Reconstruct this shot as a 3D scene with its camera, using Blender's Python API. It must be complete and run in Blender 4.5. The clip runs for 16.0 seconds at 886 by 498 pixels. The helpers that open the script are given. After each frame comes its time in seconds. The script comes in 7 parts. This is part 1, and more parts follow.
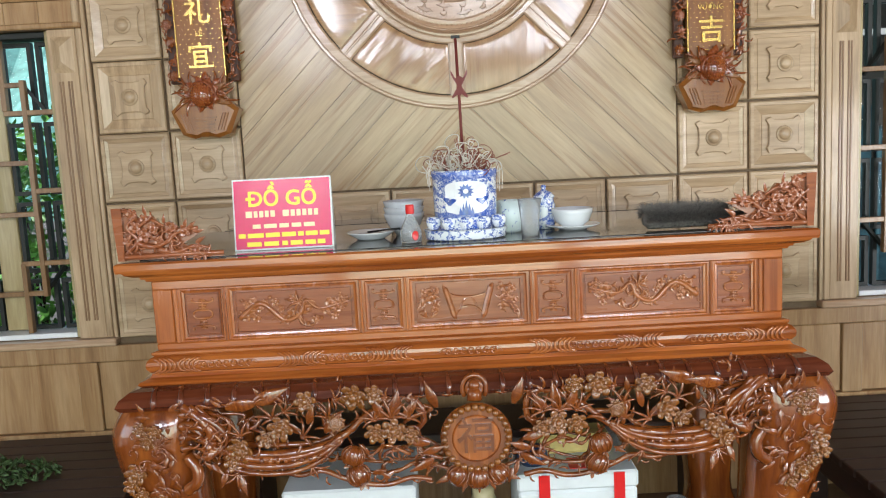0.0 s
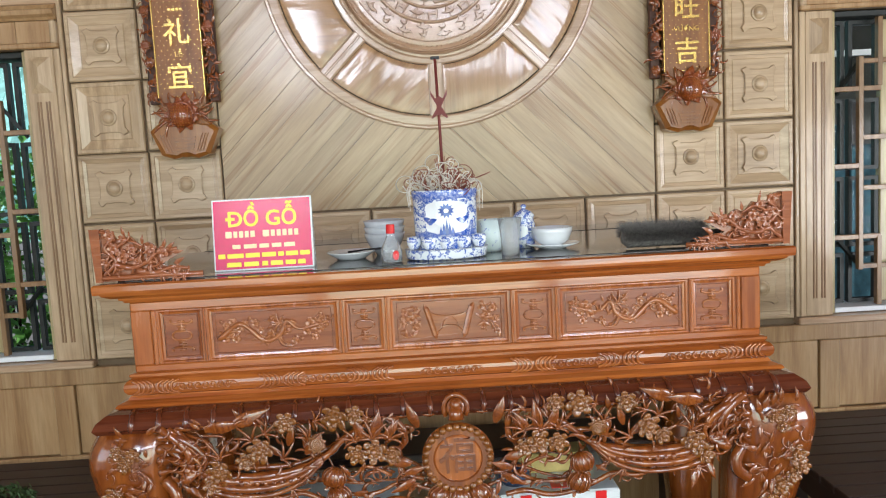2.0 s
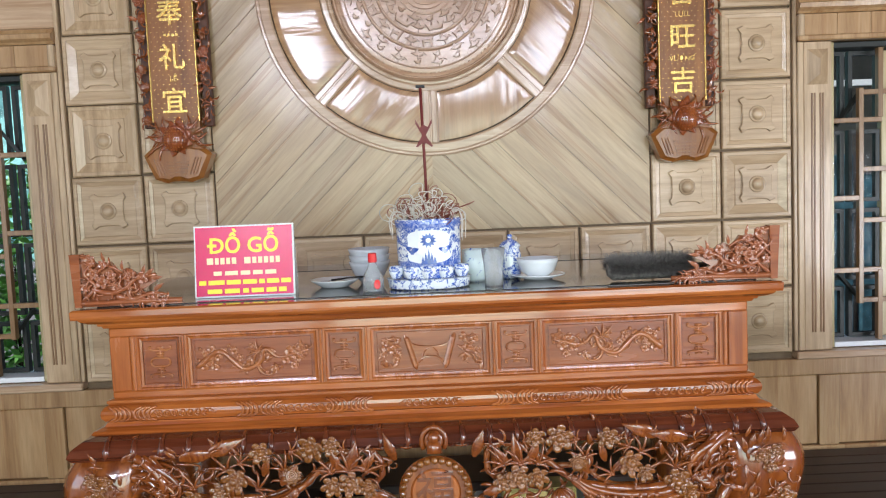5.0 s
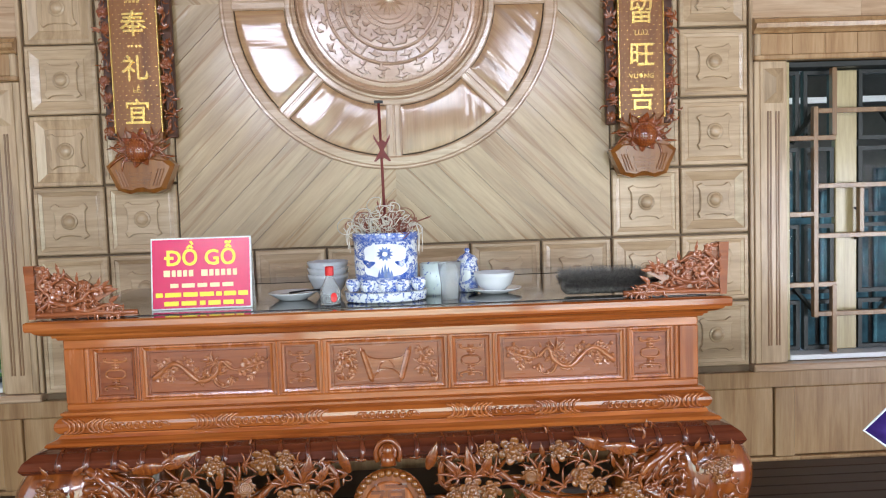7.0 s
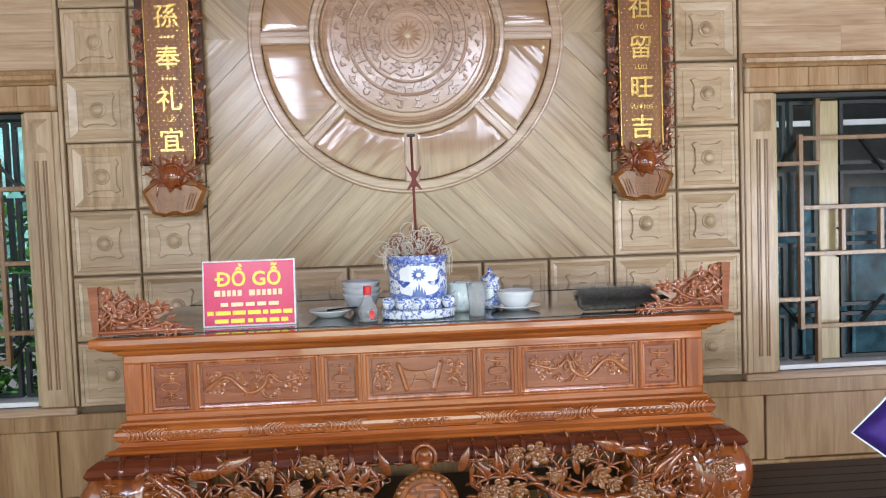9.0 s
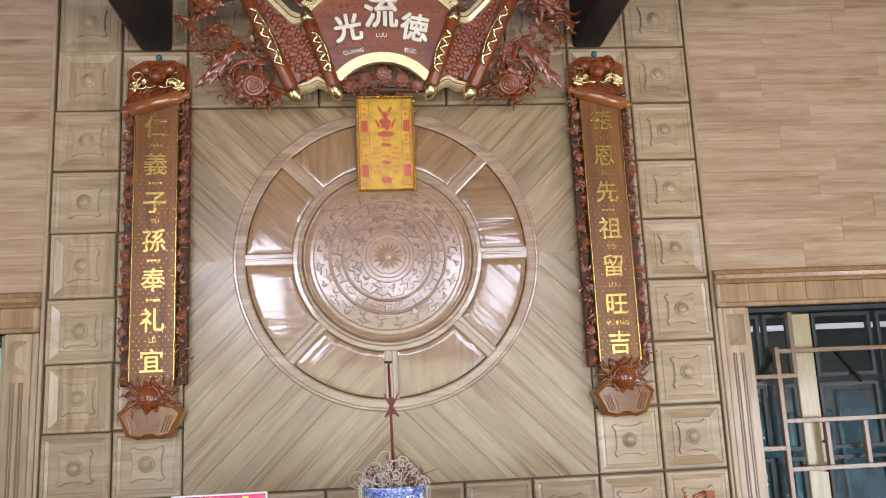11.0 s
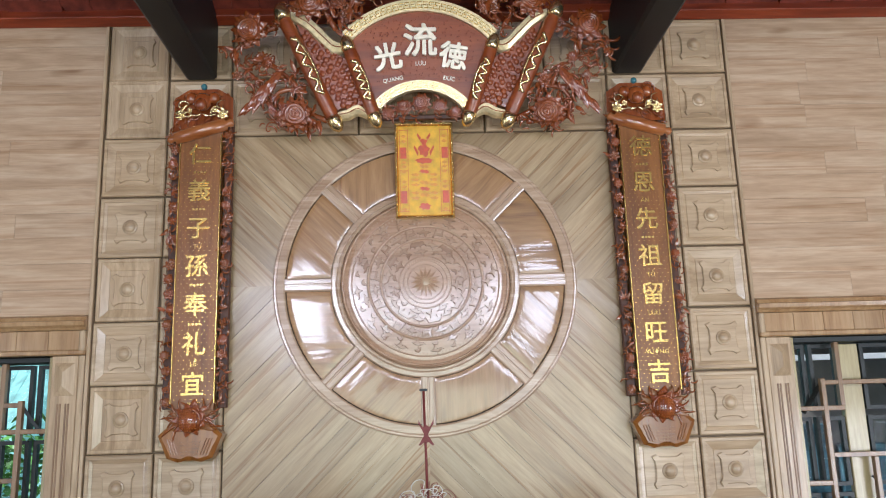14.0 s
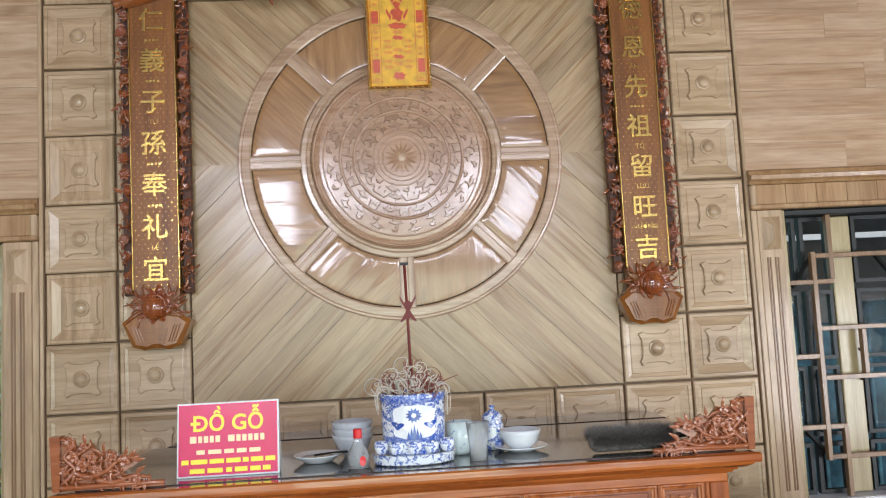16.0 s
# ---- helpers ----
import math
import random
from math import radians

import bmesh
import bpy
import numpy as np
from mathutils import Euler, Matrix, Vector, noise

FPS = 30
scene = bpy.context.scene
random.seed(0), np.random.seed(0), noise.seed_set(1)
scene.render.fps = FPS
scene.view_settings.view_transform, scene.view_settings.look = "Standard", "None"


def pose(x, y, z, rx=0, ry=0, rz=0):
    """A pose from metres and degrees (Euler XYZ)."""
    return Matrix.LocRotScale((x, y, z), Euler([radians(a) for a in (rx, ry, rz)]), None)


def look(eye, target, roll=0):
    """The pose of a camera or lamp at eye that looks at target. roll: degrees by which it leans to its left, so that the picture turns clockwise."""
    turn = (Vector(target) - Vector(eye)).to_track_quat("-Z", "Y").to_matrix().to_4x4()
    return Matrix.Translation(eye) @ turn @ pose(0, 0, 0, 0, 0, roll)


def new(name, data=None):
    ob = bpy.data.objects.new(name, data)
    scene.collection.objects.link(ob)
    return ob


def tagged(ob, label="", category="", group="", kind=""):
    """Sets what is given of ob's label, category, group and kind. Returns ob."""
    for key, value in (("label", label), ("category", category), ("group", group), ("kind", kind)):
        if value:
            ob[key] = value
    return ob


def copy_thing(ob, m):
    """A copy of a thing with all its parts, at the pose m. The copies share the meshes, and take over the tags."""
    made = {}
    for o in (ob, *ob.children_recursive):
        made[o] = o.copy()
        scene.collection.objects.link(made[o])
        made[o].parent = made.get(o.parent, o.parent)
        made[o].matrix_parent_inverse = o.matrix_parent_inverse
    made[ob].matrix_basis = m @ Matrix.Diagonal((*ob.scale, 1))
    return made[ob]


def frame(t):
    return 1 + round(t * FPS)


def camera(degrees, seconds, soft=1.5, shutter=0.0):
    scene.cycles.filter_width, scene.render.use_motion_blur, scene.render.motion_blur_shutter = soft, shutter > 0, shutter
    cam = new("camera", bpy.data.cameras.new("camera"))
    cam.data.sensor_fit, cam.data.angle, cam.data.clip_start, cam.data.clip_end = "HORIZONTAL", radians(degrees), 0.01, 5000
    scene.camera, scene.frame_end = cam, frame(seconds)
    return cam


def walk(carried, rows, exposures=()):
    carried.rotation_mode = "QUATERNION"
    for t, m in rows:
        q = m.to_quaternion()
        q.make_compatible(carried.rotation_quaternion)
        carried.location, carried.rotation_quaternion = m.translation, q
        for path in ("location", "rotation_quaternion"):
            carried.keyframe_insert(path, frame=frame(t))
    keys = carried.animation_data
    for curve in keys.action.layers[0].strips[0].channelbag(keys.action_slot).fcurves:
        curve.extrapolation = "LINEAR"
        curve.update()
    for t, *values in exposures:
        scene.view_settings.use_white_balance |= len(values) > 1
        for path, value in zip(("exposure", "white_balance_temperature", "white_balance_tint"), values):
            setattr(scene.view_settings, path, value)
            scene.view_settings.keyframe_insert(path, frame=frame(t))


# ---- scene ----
cam = camera(57.7, 16.0, soft=1.1)
METRES, EYE, TILT, LEAN, TURN = 1.4, 1.5, 0.0, 0.0, 0.3
PATH = [
    (0, (-0.104, 0.348, 1.637), (-0.101, 2.331, 1.376), -3.0),
    (0.5, (-0.111, 0.353, 1.633), (-0.099, 2.338, 1.392), -3.1),
    (1, (-0.106, 0.35, 1.64), (-0.066, 2.337, 1.411), -3.2),
    (1.5, (-0.1, 0.345, 1.64), (-0.049, 2.332, 1.418), -3.2),
    (2, (-0.103, 0.344, 1.638), (-0.05, 2.332, 1.422), -3.1),
    (2.5, (-0.102, 0.344, 1.64), (-0.049, 2.332, 1.431), -3.0),
    (3, (-0.101, 0.348, 1.642), (-0.066, 2.337, 1.443), -2.9),
    (3.2, (-0.102, 0.352, 1.641), (-0.074, 2.342, 1.444), -2.7),
    (5.3, (0.023, 0.376, 1.66), (0.038, 2.371, 1.517), -2.4),
    (5.5, (0.034, 0.38, 1.664), (0.067, 2.375, 1.535), -2.0),
    (6, (0.066, 0.375, 1.668), (0.156, 2.371, 1.571), -1.9),
    (6.5, (0.08, 0.359, 1.669), (0.173, 2.355, 1.574), -1.9),
    (7, (0.069, 0.342, 1.666), (0.14, 2.336, 1.529), -1.9),
    (7.5, (-0.021, 0.284, 1.666), (0.032, 2.279, 1.542), -2.0),
    (8, (-0.106, 0.202, 1.66), (-0.028, 2.192, 1.479), -2.6),
    (8.2, (-0.116, 0.175, 1.662), (-0.01, 2.164, 1.474), -2.4),
    (10.3, (-0.084, 0.094, 1.82), (0.055, 2.079, 2.02), -2.2),
    (10.5, (-0.081, 0.09, 1.824), (0.064, 2.07, 2.07), -2.6),
    (11, (-0.069, 0.086, 1.837), (0.104, 2.046, 2.197), -2.6),
    (11.5, (-0.083, 0.066, 1.875), (0.077, 2.009, 2.322), -2.4),
    (12, (-0.095, 0.033, 1.915), (-0.039, 1.967, 2.419), -1.3),
    (12.5, (-0.095, 0.023, 1.9), (-0.091, 1.945, 2.453), -1.4),
    (13, (-0.087, 0.023, 1.901), (-0.063, 1.947, 2.447), -1.6),
    (13.5, (-0.075, 0.051, 1.877), (-0.018, 1.992, 2.357), -1.8),
    (14, (-0.044, 0.073, 1.859), (0.024, 2.028, 2.274), -1.7),
    (14.5, (-0.042, 0.094, 1.844), (0.039, 2.061, 2.196), -1.5),
    (15, (-0.001, 0.123, 1.812), (0.047, 2.105, 2.078), -0.8),
    (15.5, (-0.026, 0.217, 1.771), (0.053, 2.201, 2.011), -1.6),
    (16, (-0.075, 0.303, 1.78), (0.059, 2.291, 1.951), -2.9),
]
walk(cam, [(t, look(eye, target, roll)) for t, eye, target, roll in PATH],
     exposures=((0, 0.03, 6050, 6), (3, 0.06, 5900, 8), (6.5, 0.09, 5750, 9), (8, 0.05, 5750, 9), (10.5, -0.1, 5850, 12), (12.5, 0.19, 5720, 12), (14, 0.04, 5560, 10), (15, -0.2, 5540, 10), (16, -0.04, 5880, 10)))

# ---- light ----
world = bpy.data.worlds.new("sky")
scene.world = world
world.use_nodes = True
wn = world.node_tree
sky = wn.nodes.new("ShaderNodeTexSky")
sky.sky_type, sky.sun_disc = "NISHITA", False
sky.sun_elevation, sky.sun_rotation = radians(42), radians(-117)
wn.links.new(sky.outputs[0], wn.nodes["Background"].inputs[0])
wn.nodes["Background"].inputs[1].default_value = 0.12
sun_data = bpy.data.lights.new("sun", "SUN")
sun_data.energy, sun_data.angle, sun_data.color = 5.0, radians(0.6), (1.0, 0.95, 0.86)
sun = new("sun", sun_data)
sun.matrix_world = look((-8, -4, 8), (0, 0, 0))


def area(name, eye, target, w, h, power, color):
    d = bpy.data.lights.new(name, "AREA")
    d.shape, d.size, d.size_y, d.energy, d.color = "RECTANGLE", w, h, power, color
    ob = new(name, d)
    ob.matrix_world = look(eye, target)
    return ob


# daylight through the three open front bays and the two high front windows
area("doorway_daylight", (0, -3.5, 1.25), (0, 4, 1.4), 2.3, 2.3, 82, (0.9, 1.0, 0.74))
area("side_bay_daylight", (-2.3, -3.5, 1.25), (-1.2, 4, 1.5), 1.8, 2.2, 34, (0.94, 1.0, 0.86))
area("side_bay_daylight", (2.3, -3.5, 1.25), (1.2, 4, 1.2), 1.8, 2.2, 70, (0.96, 1.0, 0.88))
area("high_window_daylight", (-1.75, -3.5, 3.3), (-0.6, 4, 2.2), 1.0, 1.1, 94, (0.97, 0.94, 1.0))
area("high_window_daylight", (1.75, -3.5, 3.3), (0.6, 4, 2.2), 1.0, 1.1, 66, (0.97, 0.94, 1.0))
area("transom_daylight", (0, -3.5, 3.2), (0, 4, 2.4), 1.7, 0.36, 48, (0.96, 0.96, 1.0))
# Fill lamps added on both sides to balance brightness; no door is known there.
area("side_door_daylight", (-4.1, 0.6, 1.8), (0, 3.0, 2.0), 1.8, 1.8, 22, (0.95, 0.97, 1.0))
area("side_door_daylight", (4.1, 0.2, 1.15), (0.3, 2.8, 0.9), 1.8, 1.3, 100, (1.0, 0.98, 0.97))


# ---- materials ----
def nodes_of(name):
    m = bpy.data.materials.new(name)
    m.use_nodes = True
    t = m.node_tree
    return m, t, t.nodes["Principled BSDF"]


def ramp(t, fac, stops):
    r = t.nodes.new("ShaderNodeValToRGB")
    while len(r.color_ramp.elements) < len(stops):
        r.color_ramp.elements.new(0.5)
    for e, (p, c) in zip(r.color_ramp.elements, stops):
        e.position, e.color = p, (*c, 1)
    t.links.new(fac, r.inputs[0])
    return r.outputs[0]


def mix(t, kind, fac, a, b):
    n = t.nodes.new("ShaderNodeMix")
    n.data_type, n.blend_type = "RGBA", kind
    for sock, v in ((n.inputs[0], fac), (n.inputs[6], a), (n.inputs[7], b)):
        if hasattr(v, "links"):
            t.links.new(v, sock)
        elif isinstance(v, tuple):
            sock.default_value = (*v, 1)
        else:
            sock.default_value = v
    return n.outputs[2]


def coords(t, stretch=(1, 1, 1), wander=3.0):
    tc = t.nodes.new("ShaderNodeTexCoord")
    info = t.nodes.new("ShaderNodeObjectInfo")
    mul = t.nodes.new("ShaderNodeMath")
    mul.operation, mul.inputs[1].default_value = "MULTIPLY", wander * 7.0
    t.links.new(info.outputs["Random"], mul.inputs[0])
    add = t.nodes.new("ShaderNodeVectorMath")
    add.operation = "ADD"
    t.links.new(tc.outputs["Object"], add.inputs[0])
    t.links.new(mul.outputs[0], add.inputs[1])
    mp = t.nodes.new("ShaderNodeMapping")
    mp.inputs["Scale"].default_value = stretch
    t.links.new(add.outputs[0], mp.inputs[0])
    return mp.outputs[0], info.outputs["Random"]


def noise_tex(t, vec, scale, detail=5, rough=0.55, dist=0.0):
    n = t.nodes.new("ShaderNodeTexNoise")
    n.inputs["Scale"].default_value, n.inputs["Detail"].default_value = scale, detail
    n.inputs["Roughness"].default_value, n.inputs["Distortion"].default_value = rough, dist
    t.links.new(vec, n.inputs["Vector"])
    return n.outputs["Fac"]


def bump(t, fac, strength, dist=0.002):
    b = t.nodes.new("ShaderNodeBump")
    b.inputs["Strength"].default_value, b.inputs["Distance"].default_value = strength, dist
    t.links.new(fac, b.inputs["Height"])
    return b.outputs[0]


def wood(name, dark, mid, light, along="x", rough=0.35, coat=0.4, coat_rough=0.12, vary=0.35, bumpy=0.12, knots=False, wavy=0.0, streak=0.0):
    """Lacquered timber with long grain along one axis and a tone of its own for each piece."""
    m, t, p = nodes_of(name)
    s = {"x": (0.8, 9, 9), "z": (9, 9, 0.8), "y": (9, 0.8, 9)}[along]
    vec, rnd = coords(t, s)
    g = noise_tex(t, vec, 1.6, 7, 0.6, 0.9)
    fine = noise_tex(t, vec, 9.0, 4, 0.6)
    col = ramp(t, g, [(0.28, dark), (0.48, mid), (0.72, light)])
    col = mix(t, "MULTIPLY", 0.5, col, ramp(t, fine, [(0.3, (0.62, 0.56, 0.5)), (0.65, (1, 1, 1))]))
    col = mix(t, "MULTIPLY", vary, col, ramp(t, rnd, [(0.0, (0.62, 0.58, 0.54)), (0.5, (1, 0.98, 0.95)), (1.0, (0.86, 0.78, 0.68))]))
    if knots:
        v2, _ = coords(t, (2.2, 2.2, 5.5))
        k = noise_tex(t, v2, 1.1, 2, 0.4)
        col = mix(t, "MULTIPLY", 0.8, col, ramp(t, k, [(0.70, (1, 1, 1)), (0.78, (0.5, 0.38, 0.28))]))
    if streak:
        v4, _ = coords(t, tuple(0.55 if k < 1 else k * 2.2 for k in s), 5.0)
        lines = noise_tex(t, v4, 1.5, 3, 0.5, 0.6)
        col = mix(t, "MULTIPLY", streak, col, ramp(t, lines, [(0.56, (1, 1, 1)), (0.64, (0.66, 0.5, 0.34)), (0.72, (0.95, 0.9, 0.84))]))
    t.links.new(col, p.inputs["Base Color"])
    r = t.nodes.new("ShaderNodeMapRange")
    r.inputs["To Min"].default_value, r.inputs["To Max"].default_value = rough - 0.07, rough + 0.1
    t.links.new(g, r.inputs["Value"])
    t.links.new(r.outputs[0], p.inputs["Roughness"])
    p.inputs["Coat Weight"].default_value, p.inputs["Coat Roughness"].default_value = coat, coat_rough
    t.links.new(bump(t, fine, bumpy, 0.0015), p.inputs["Normal"])
    if wavy:
        v3, _ = coords(t, tuple(k if k < 1 else k * 0.8 for k in s))
        t.links.new(bump(t, noise_tex(t, v3, 1.6, 3, 0.5), wavy, 0.02), p.inputs["Coat Normal"])
    return m


def plain(name, color, rough=0.5, metal=0.0, coat=0.0, mottled=0.12, scale=30, bumpy=0.05, trans=0.0, ior=1.45):
    m, t, p = nodes_of(name)
    vec, rnd = coords(t)
    n = noise_tex(t, vec, scale, 4)
    lo = tuple(c * (1 - mottled * 1.6) for c in color)
    t.links.new(ramp(t, n, [(0.3, lo), (0.7, color)]), p.inputs["Base Color"])
    p.inputs["Roughness"].default_value, p.inputs["Metallic"].default_value = rough, metal
    p.inputs["Coat Weight"].default_value, p.inputs["Coat Roughness"].default_value = coat, 0.08
    p.inputs["Transmission Weight"].default_value, p.inputs["IOR"].default_value = trans, ior
    if bumpy:
        t.links.new(bump(t, n, bumpy, 0.001), p.inputs["Normal"])
    return m


PALE = ((0.33, 0.225, 0.13), (0.50, 0.36, 0.22), (0.63, 0.475, 0.315))
ash_tile = wood("ash_tile", *PALE, along="x", rough=0.34, coat=0.35)
ash_vertical = wood("ash_vertical", *PALE, along="z", rough=0.36, coat=0.3)
ash_plank = wood("ash_plank", (0.40, 0.265, 0.16), (0.53, 0.37, 0.24), (0.63, 0.475, 0.33), along="x", rough=0.3, coat=0.5, coat_rough=0.16, knots=True, vary=0.32, streak=0.5, wavy=0.1)
ash_ray = wood("ash_ray", (0.29, 0.19, 0.092), (0.43, 0.305, 0.165), (0.54, 0.405, 0.24), along="x", rough=0.36, coat=0.36, coat_rough=0.15, vary=0.5, wavy=0.22, streak=0.9)
ash_ring = wood("ash_ring", (0.33, 0.205, 0.125), (0.46, 0.31, 0.2), (0.57, 0.41, 0.285), along="x", rough=0.25, coat=0.6, coat_rough=0.1, vary=0.15)
seg_wood = wood("segment_wood", (0.22, 0.108, 0.034), (0.36, 0.19, 0.068), (0.47, 0.27, 0.11), along="x", rough=0.4, coat=0.95, coat_rough=0.1, vary=0.25, bumpy=0.05, wavy=0.2, streak=0.5)
drum_wood = wood("drum_wood", (0.33, 0.19, 0.11), (0.46, 0.285, 0.18), (0.56, 0.38, 0.25), along="x", rough=0.2, coat=0.8, coat_rough=0.14, vary=0.1, bumpy=0.04)
figure_wood = wood("figure_wood", (0.27, 0.15, 0.085), (0.38, 0.23, 0.14), (0.47, 0.31, 0.2), along="x", rough=0.2, coat=0.8, vary=0.2, bumpy=0.04)
seam_wood = plain("seam_wood", (0.16, 0.105, 0.055), 0.6)
flute_wood = wood("flute_wood", (0.2, 0.115, 0.06), (0.28, 0.165, 0.085), (0.36, 0.22, 0.12), along="z", rough=0.4)
altar_wood = wood("altar_wood", (0.21, 0.05, 0.009), (0.37, 0.104, 0.018), (0.51, 0.165, 0.034), along="x", rough=0.22, coat=1.0, coat_rough=0.07, vary=0.1, wavy=0.06, streak=0.9)
altar_upright = wood("altar_upright", (0.21, 0.05, 0.009), (0.37, 0.104, 0.018), (0.51, 0.165, 0.034), along="z", rough=0.25, coat=0.7, coat_rough=0.1, vary=0.1, streak=0.7)
# Darkened to paint recess shade round the carving; panel and carving are one wood.
panel_wood = wood("panel_wood", (0.17, 0.04, 0.01), (0.26, 0.068, 0.016), (0.34, 0.1, 0.026), along="x", rough=0.24, coat=0.6, coat_rough=0.1, vary=0.1, streak=0.7)
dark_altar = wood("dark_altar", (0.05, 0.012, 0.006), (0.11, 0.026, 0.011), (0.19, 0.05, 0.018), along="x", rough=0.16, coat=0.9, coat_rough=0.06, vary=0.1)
carved_wood = wood("carved_wood", (0.1, 0.021, 0.004), (0.225, 0.056, 0.009), (0.37, 0.112, 0.019), along="z", rough=0.18, coat=1.0, coat_rough=0.06, vary=0.35, bumpy=0.05)
flower_wood = wood("flower_wood", (0.12, 0.037, 0.006), (0.23, 0.077, 0.011), (0.35, 0.13, 0.022), along="z", rough=0.22, coat=0.9, coat_rough=0.07, vary=0.3, bumpy=0.05)
wing_wood = wood("wing_wood", (0.2, 0.055, 0.018), (0.30, 0.092, 0.033), (0.41, 0.145, 0.058), along="x", rough=0.2, coat=0.7, vary=0.1, bumpy=0.05)
# Same wood as the panels, lightened so the relief looks lit.
plum_wood = wood("plum_wood", (0.24, 0.068, 0.016), (0.36, 0.115, 0.03), (0.47, 0.17, 0.05), along="x", rough=0.18, coat=0.9, coat_rough=0.07, vary=0.15, bumpy=0.05)
red_wood = wood("red_wood", (0.12, 0.026, 0.007), (0.27, 0.062, 0.013), (0.41, 0.115, 0.026), along="z", rough=0.2, coat=0.9, coat_rough=0.08, vary=0.3, bumpy=0.05)
board_wood = wood("board_wood", (0.16, 0.032, 0.007), (0.27, 0.058, 0.011), (0.37, 0.09, 0.018), along="x", rough=0.36, coat=0.35, vary=0.1, bumpy=0.4)
couplet_wood = wood("couplet_wood", (0.14, 0.048, 0.009), (0.235, 0.086, 0.015), (0.33, 0.13, 0.024), along="z", rough=0.36, coat=0.3, vary=0.1, bumpy=0.4)
foot_wood = wood("foot_wood", (0.15, 0.05, 0.008), (0.26, 0.092, 0.014), (0.36, 0.145, 0.025), along="z", rough=0.28, coat=0.6, vary=0.2, bumpy=0.05)
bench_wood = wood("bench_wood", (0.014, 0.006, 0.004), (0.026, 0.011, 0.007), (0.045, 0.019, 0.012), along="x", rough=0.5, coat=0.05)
# Dado's own brown tone, warmed further to paint in dim, brownish light on lintels.
dado_wood = wood("dado_wood", (0.28, 0.155, 0.066), (0.41, 0.25, 0.118), (0.5, 0.335, 0.178), along="z", rough=0.34, coat=0.35, streak=0.4)
roof_wood = wood("roof_wood", (0.14, 0.022, 0.008), (0.26, 0.042, 0.013), (0.37, 0.07, 0.02), along="x", rough=0.3, coat=0.6)
lattice_wood = wood("lattice_wood", (0.17, 0.09, 0.035), (0.26, 0.145, 0.06), (0.34, 0.21, 0.1), along="z", rough=0.35, coat=0.3)
stile_wood = wood("stile_wood", (0.3, 0.23, 0.1), (0.42, 0.34, 0.17), (0.5, 0.42, 0.24), along="z", rough=0.35, coat=0.3)
cream_gilt = plain("cream_gilt", (0.9, 0.8, 0.62), 0.3, metal=0.3, mottled=0.12, scale=45)
# Dark tone paints in the shade of the gaps behind pierced carving.
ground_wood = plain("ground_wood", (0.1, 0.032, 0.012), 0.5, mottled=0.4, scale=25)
black_wood = plain("black_wood", (0.006, 0.0065, 0.008), 0.5)
dark_frame = plain("dark_frame", (0.012, 0.014, 0.012), 0.45)
roof_tile = plain("roof_tile", (0.25, 0.048, 0.027), 0.55, mottled=0.4, scale=14)
black_top = plain("black_top", (0.03, 0.026, 0.025), 0.12, coat=0.6, bumpy=0)
gold = plain("gold", (0.95, 0.68, 0.22), 0.24, metal=1.0, mottled=0.15, scale=60)
gold_leaf = plain("gold_leaf", (0.92, 0.72, 0.36), 0.2, metal=0.95, mottled=0.2, scale=40)
pale_gilt = plain("pale_gilt", (0.84, 0.68, 0.38), 0.34, metal=0.6, mottled=0.22, scale=45)
porcelain = plain("porcelain", (0.8, 0.83, 0.86), 0.12, coat=0.5, mottled=0.04)
cobalt = plain("cobalt", (0.02, 0.085, 0.46), 0.15, coat=0.6, mottled=0.3, scale=80)
white_plastic = plain("white_plastic", (0.82, 0.84, 0.86), 0.4, mottled=0.03)
crimson = plain("crimson", (0.62, 0.001, 0.09), 0.25, coat=0.0, mottled=0.05)
yellow_ink = plain("yellow_ink", (0.92, 0.78, 0.03), 0.3, mottled=0.03)
cream_ink = plain("cream_ink", (0.9, 0.72, 0.42), 0.3, mottled=0.03)
red_plastic = plain("red_plastic", (0.65, 0.012, 0.012), 0.3, mottled=0.05)
stick_red = plain("stick_red", (0.16, 0.025, 0.02), 0.6)
ash_white = plain("ash_white", (0.78, 0.72, 0.63), 0.8, mottled=0.3)
ash_red = plain("ash_red", (0.3, 0.09, 0.06), 0.8, mottled=0.3)
brush_hair = plain("brush_hair", (0.26, 0.24, 0.22), 0.75, mottled=0.5, scale=120)
foam_box = plain("foam_box", (0.72, 0.76, 0.78), 0.6, mottled=0.06, scale=12)
plaster = plain("plaster", (0.55, 0.47, 0.37), 0.8, mottled=0.1, scale=4)
concrete = plain("concrete", (0.22, 0.2, 0.18), 0.7, mottled=0.2, scale=5)
tile_floor = plain("tile_floor", (0.16, 0.09, 0.06), 0.25, mottled=0.2, scale=6)
leaf_green = plain("leaf_green", (0.17, 0.45, 0.07), 0.45, mottled=0.5, scale=9)
net_green = plain("net_green", (0.34, 0.72, 0.66), 0.7, mottled=0.35, scale=7)
blue_sheet = plain("blue_sheet", (0.06, 0.14, 0.18), 0.4, mottled=0.5, scale=9, bumpy=0.4)
fan_blue = plain("fan_blue", (0.3, 0.44, 0.52), 0.4, mottled=0.04)
purple_cloth = plain("purple_cloth", (0.05, 0.015, 0.22), 0.7, mottled=0.2, scale=60)
glass = plain("glass", (1, 1, 1), 0.02, mottled=0, bumpy=0, trans=1.0, ior=1.1)
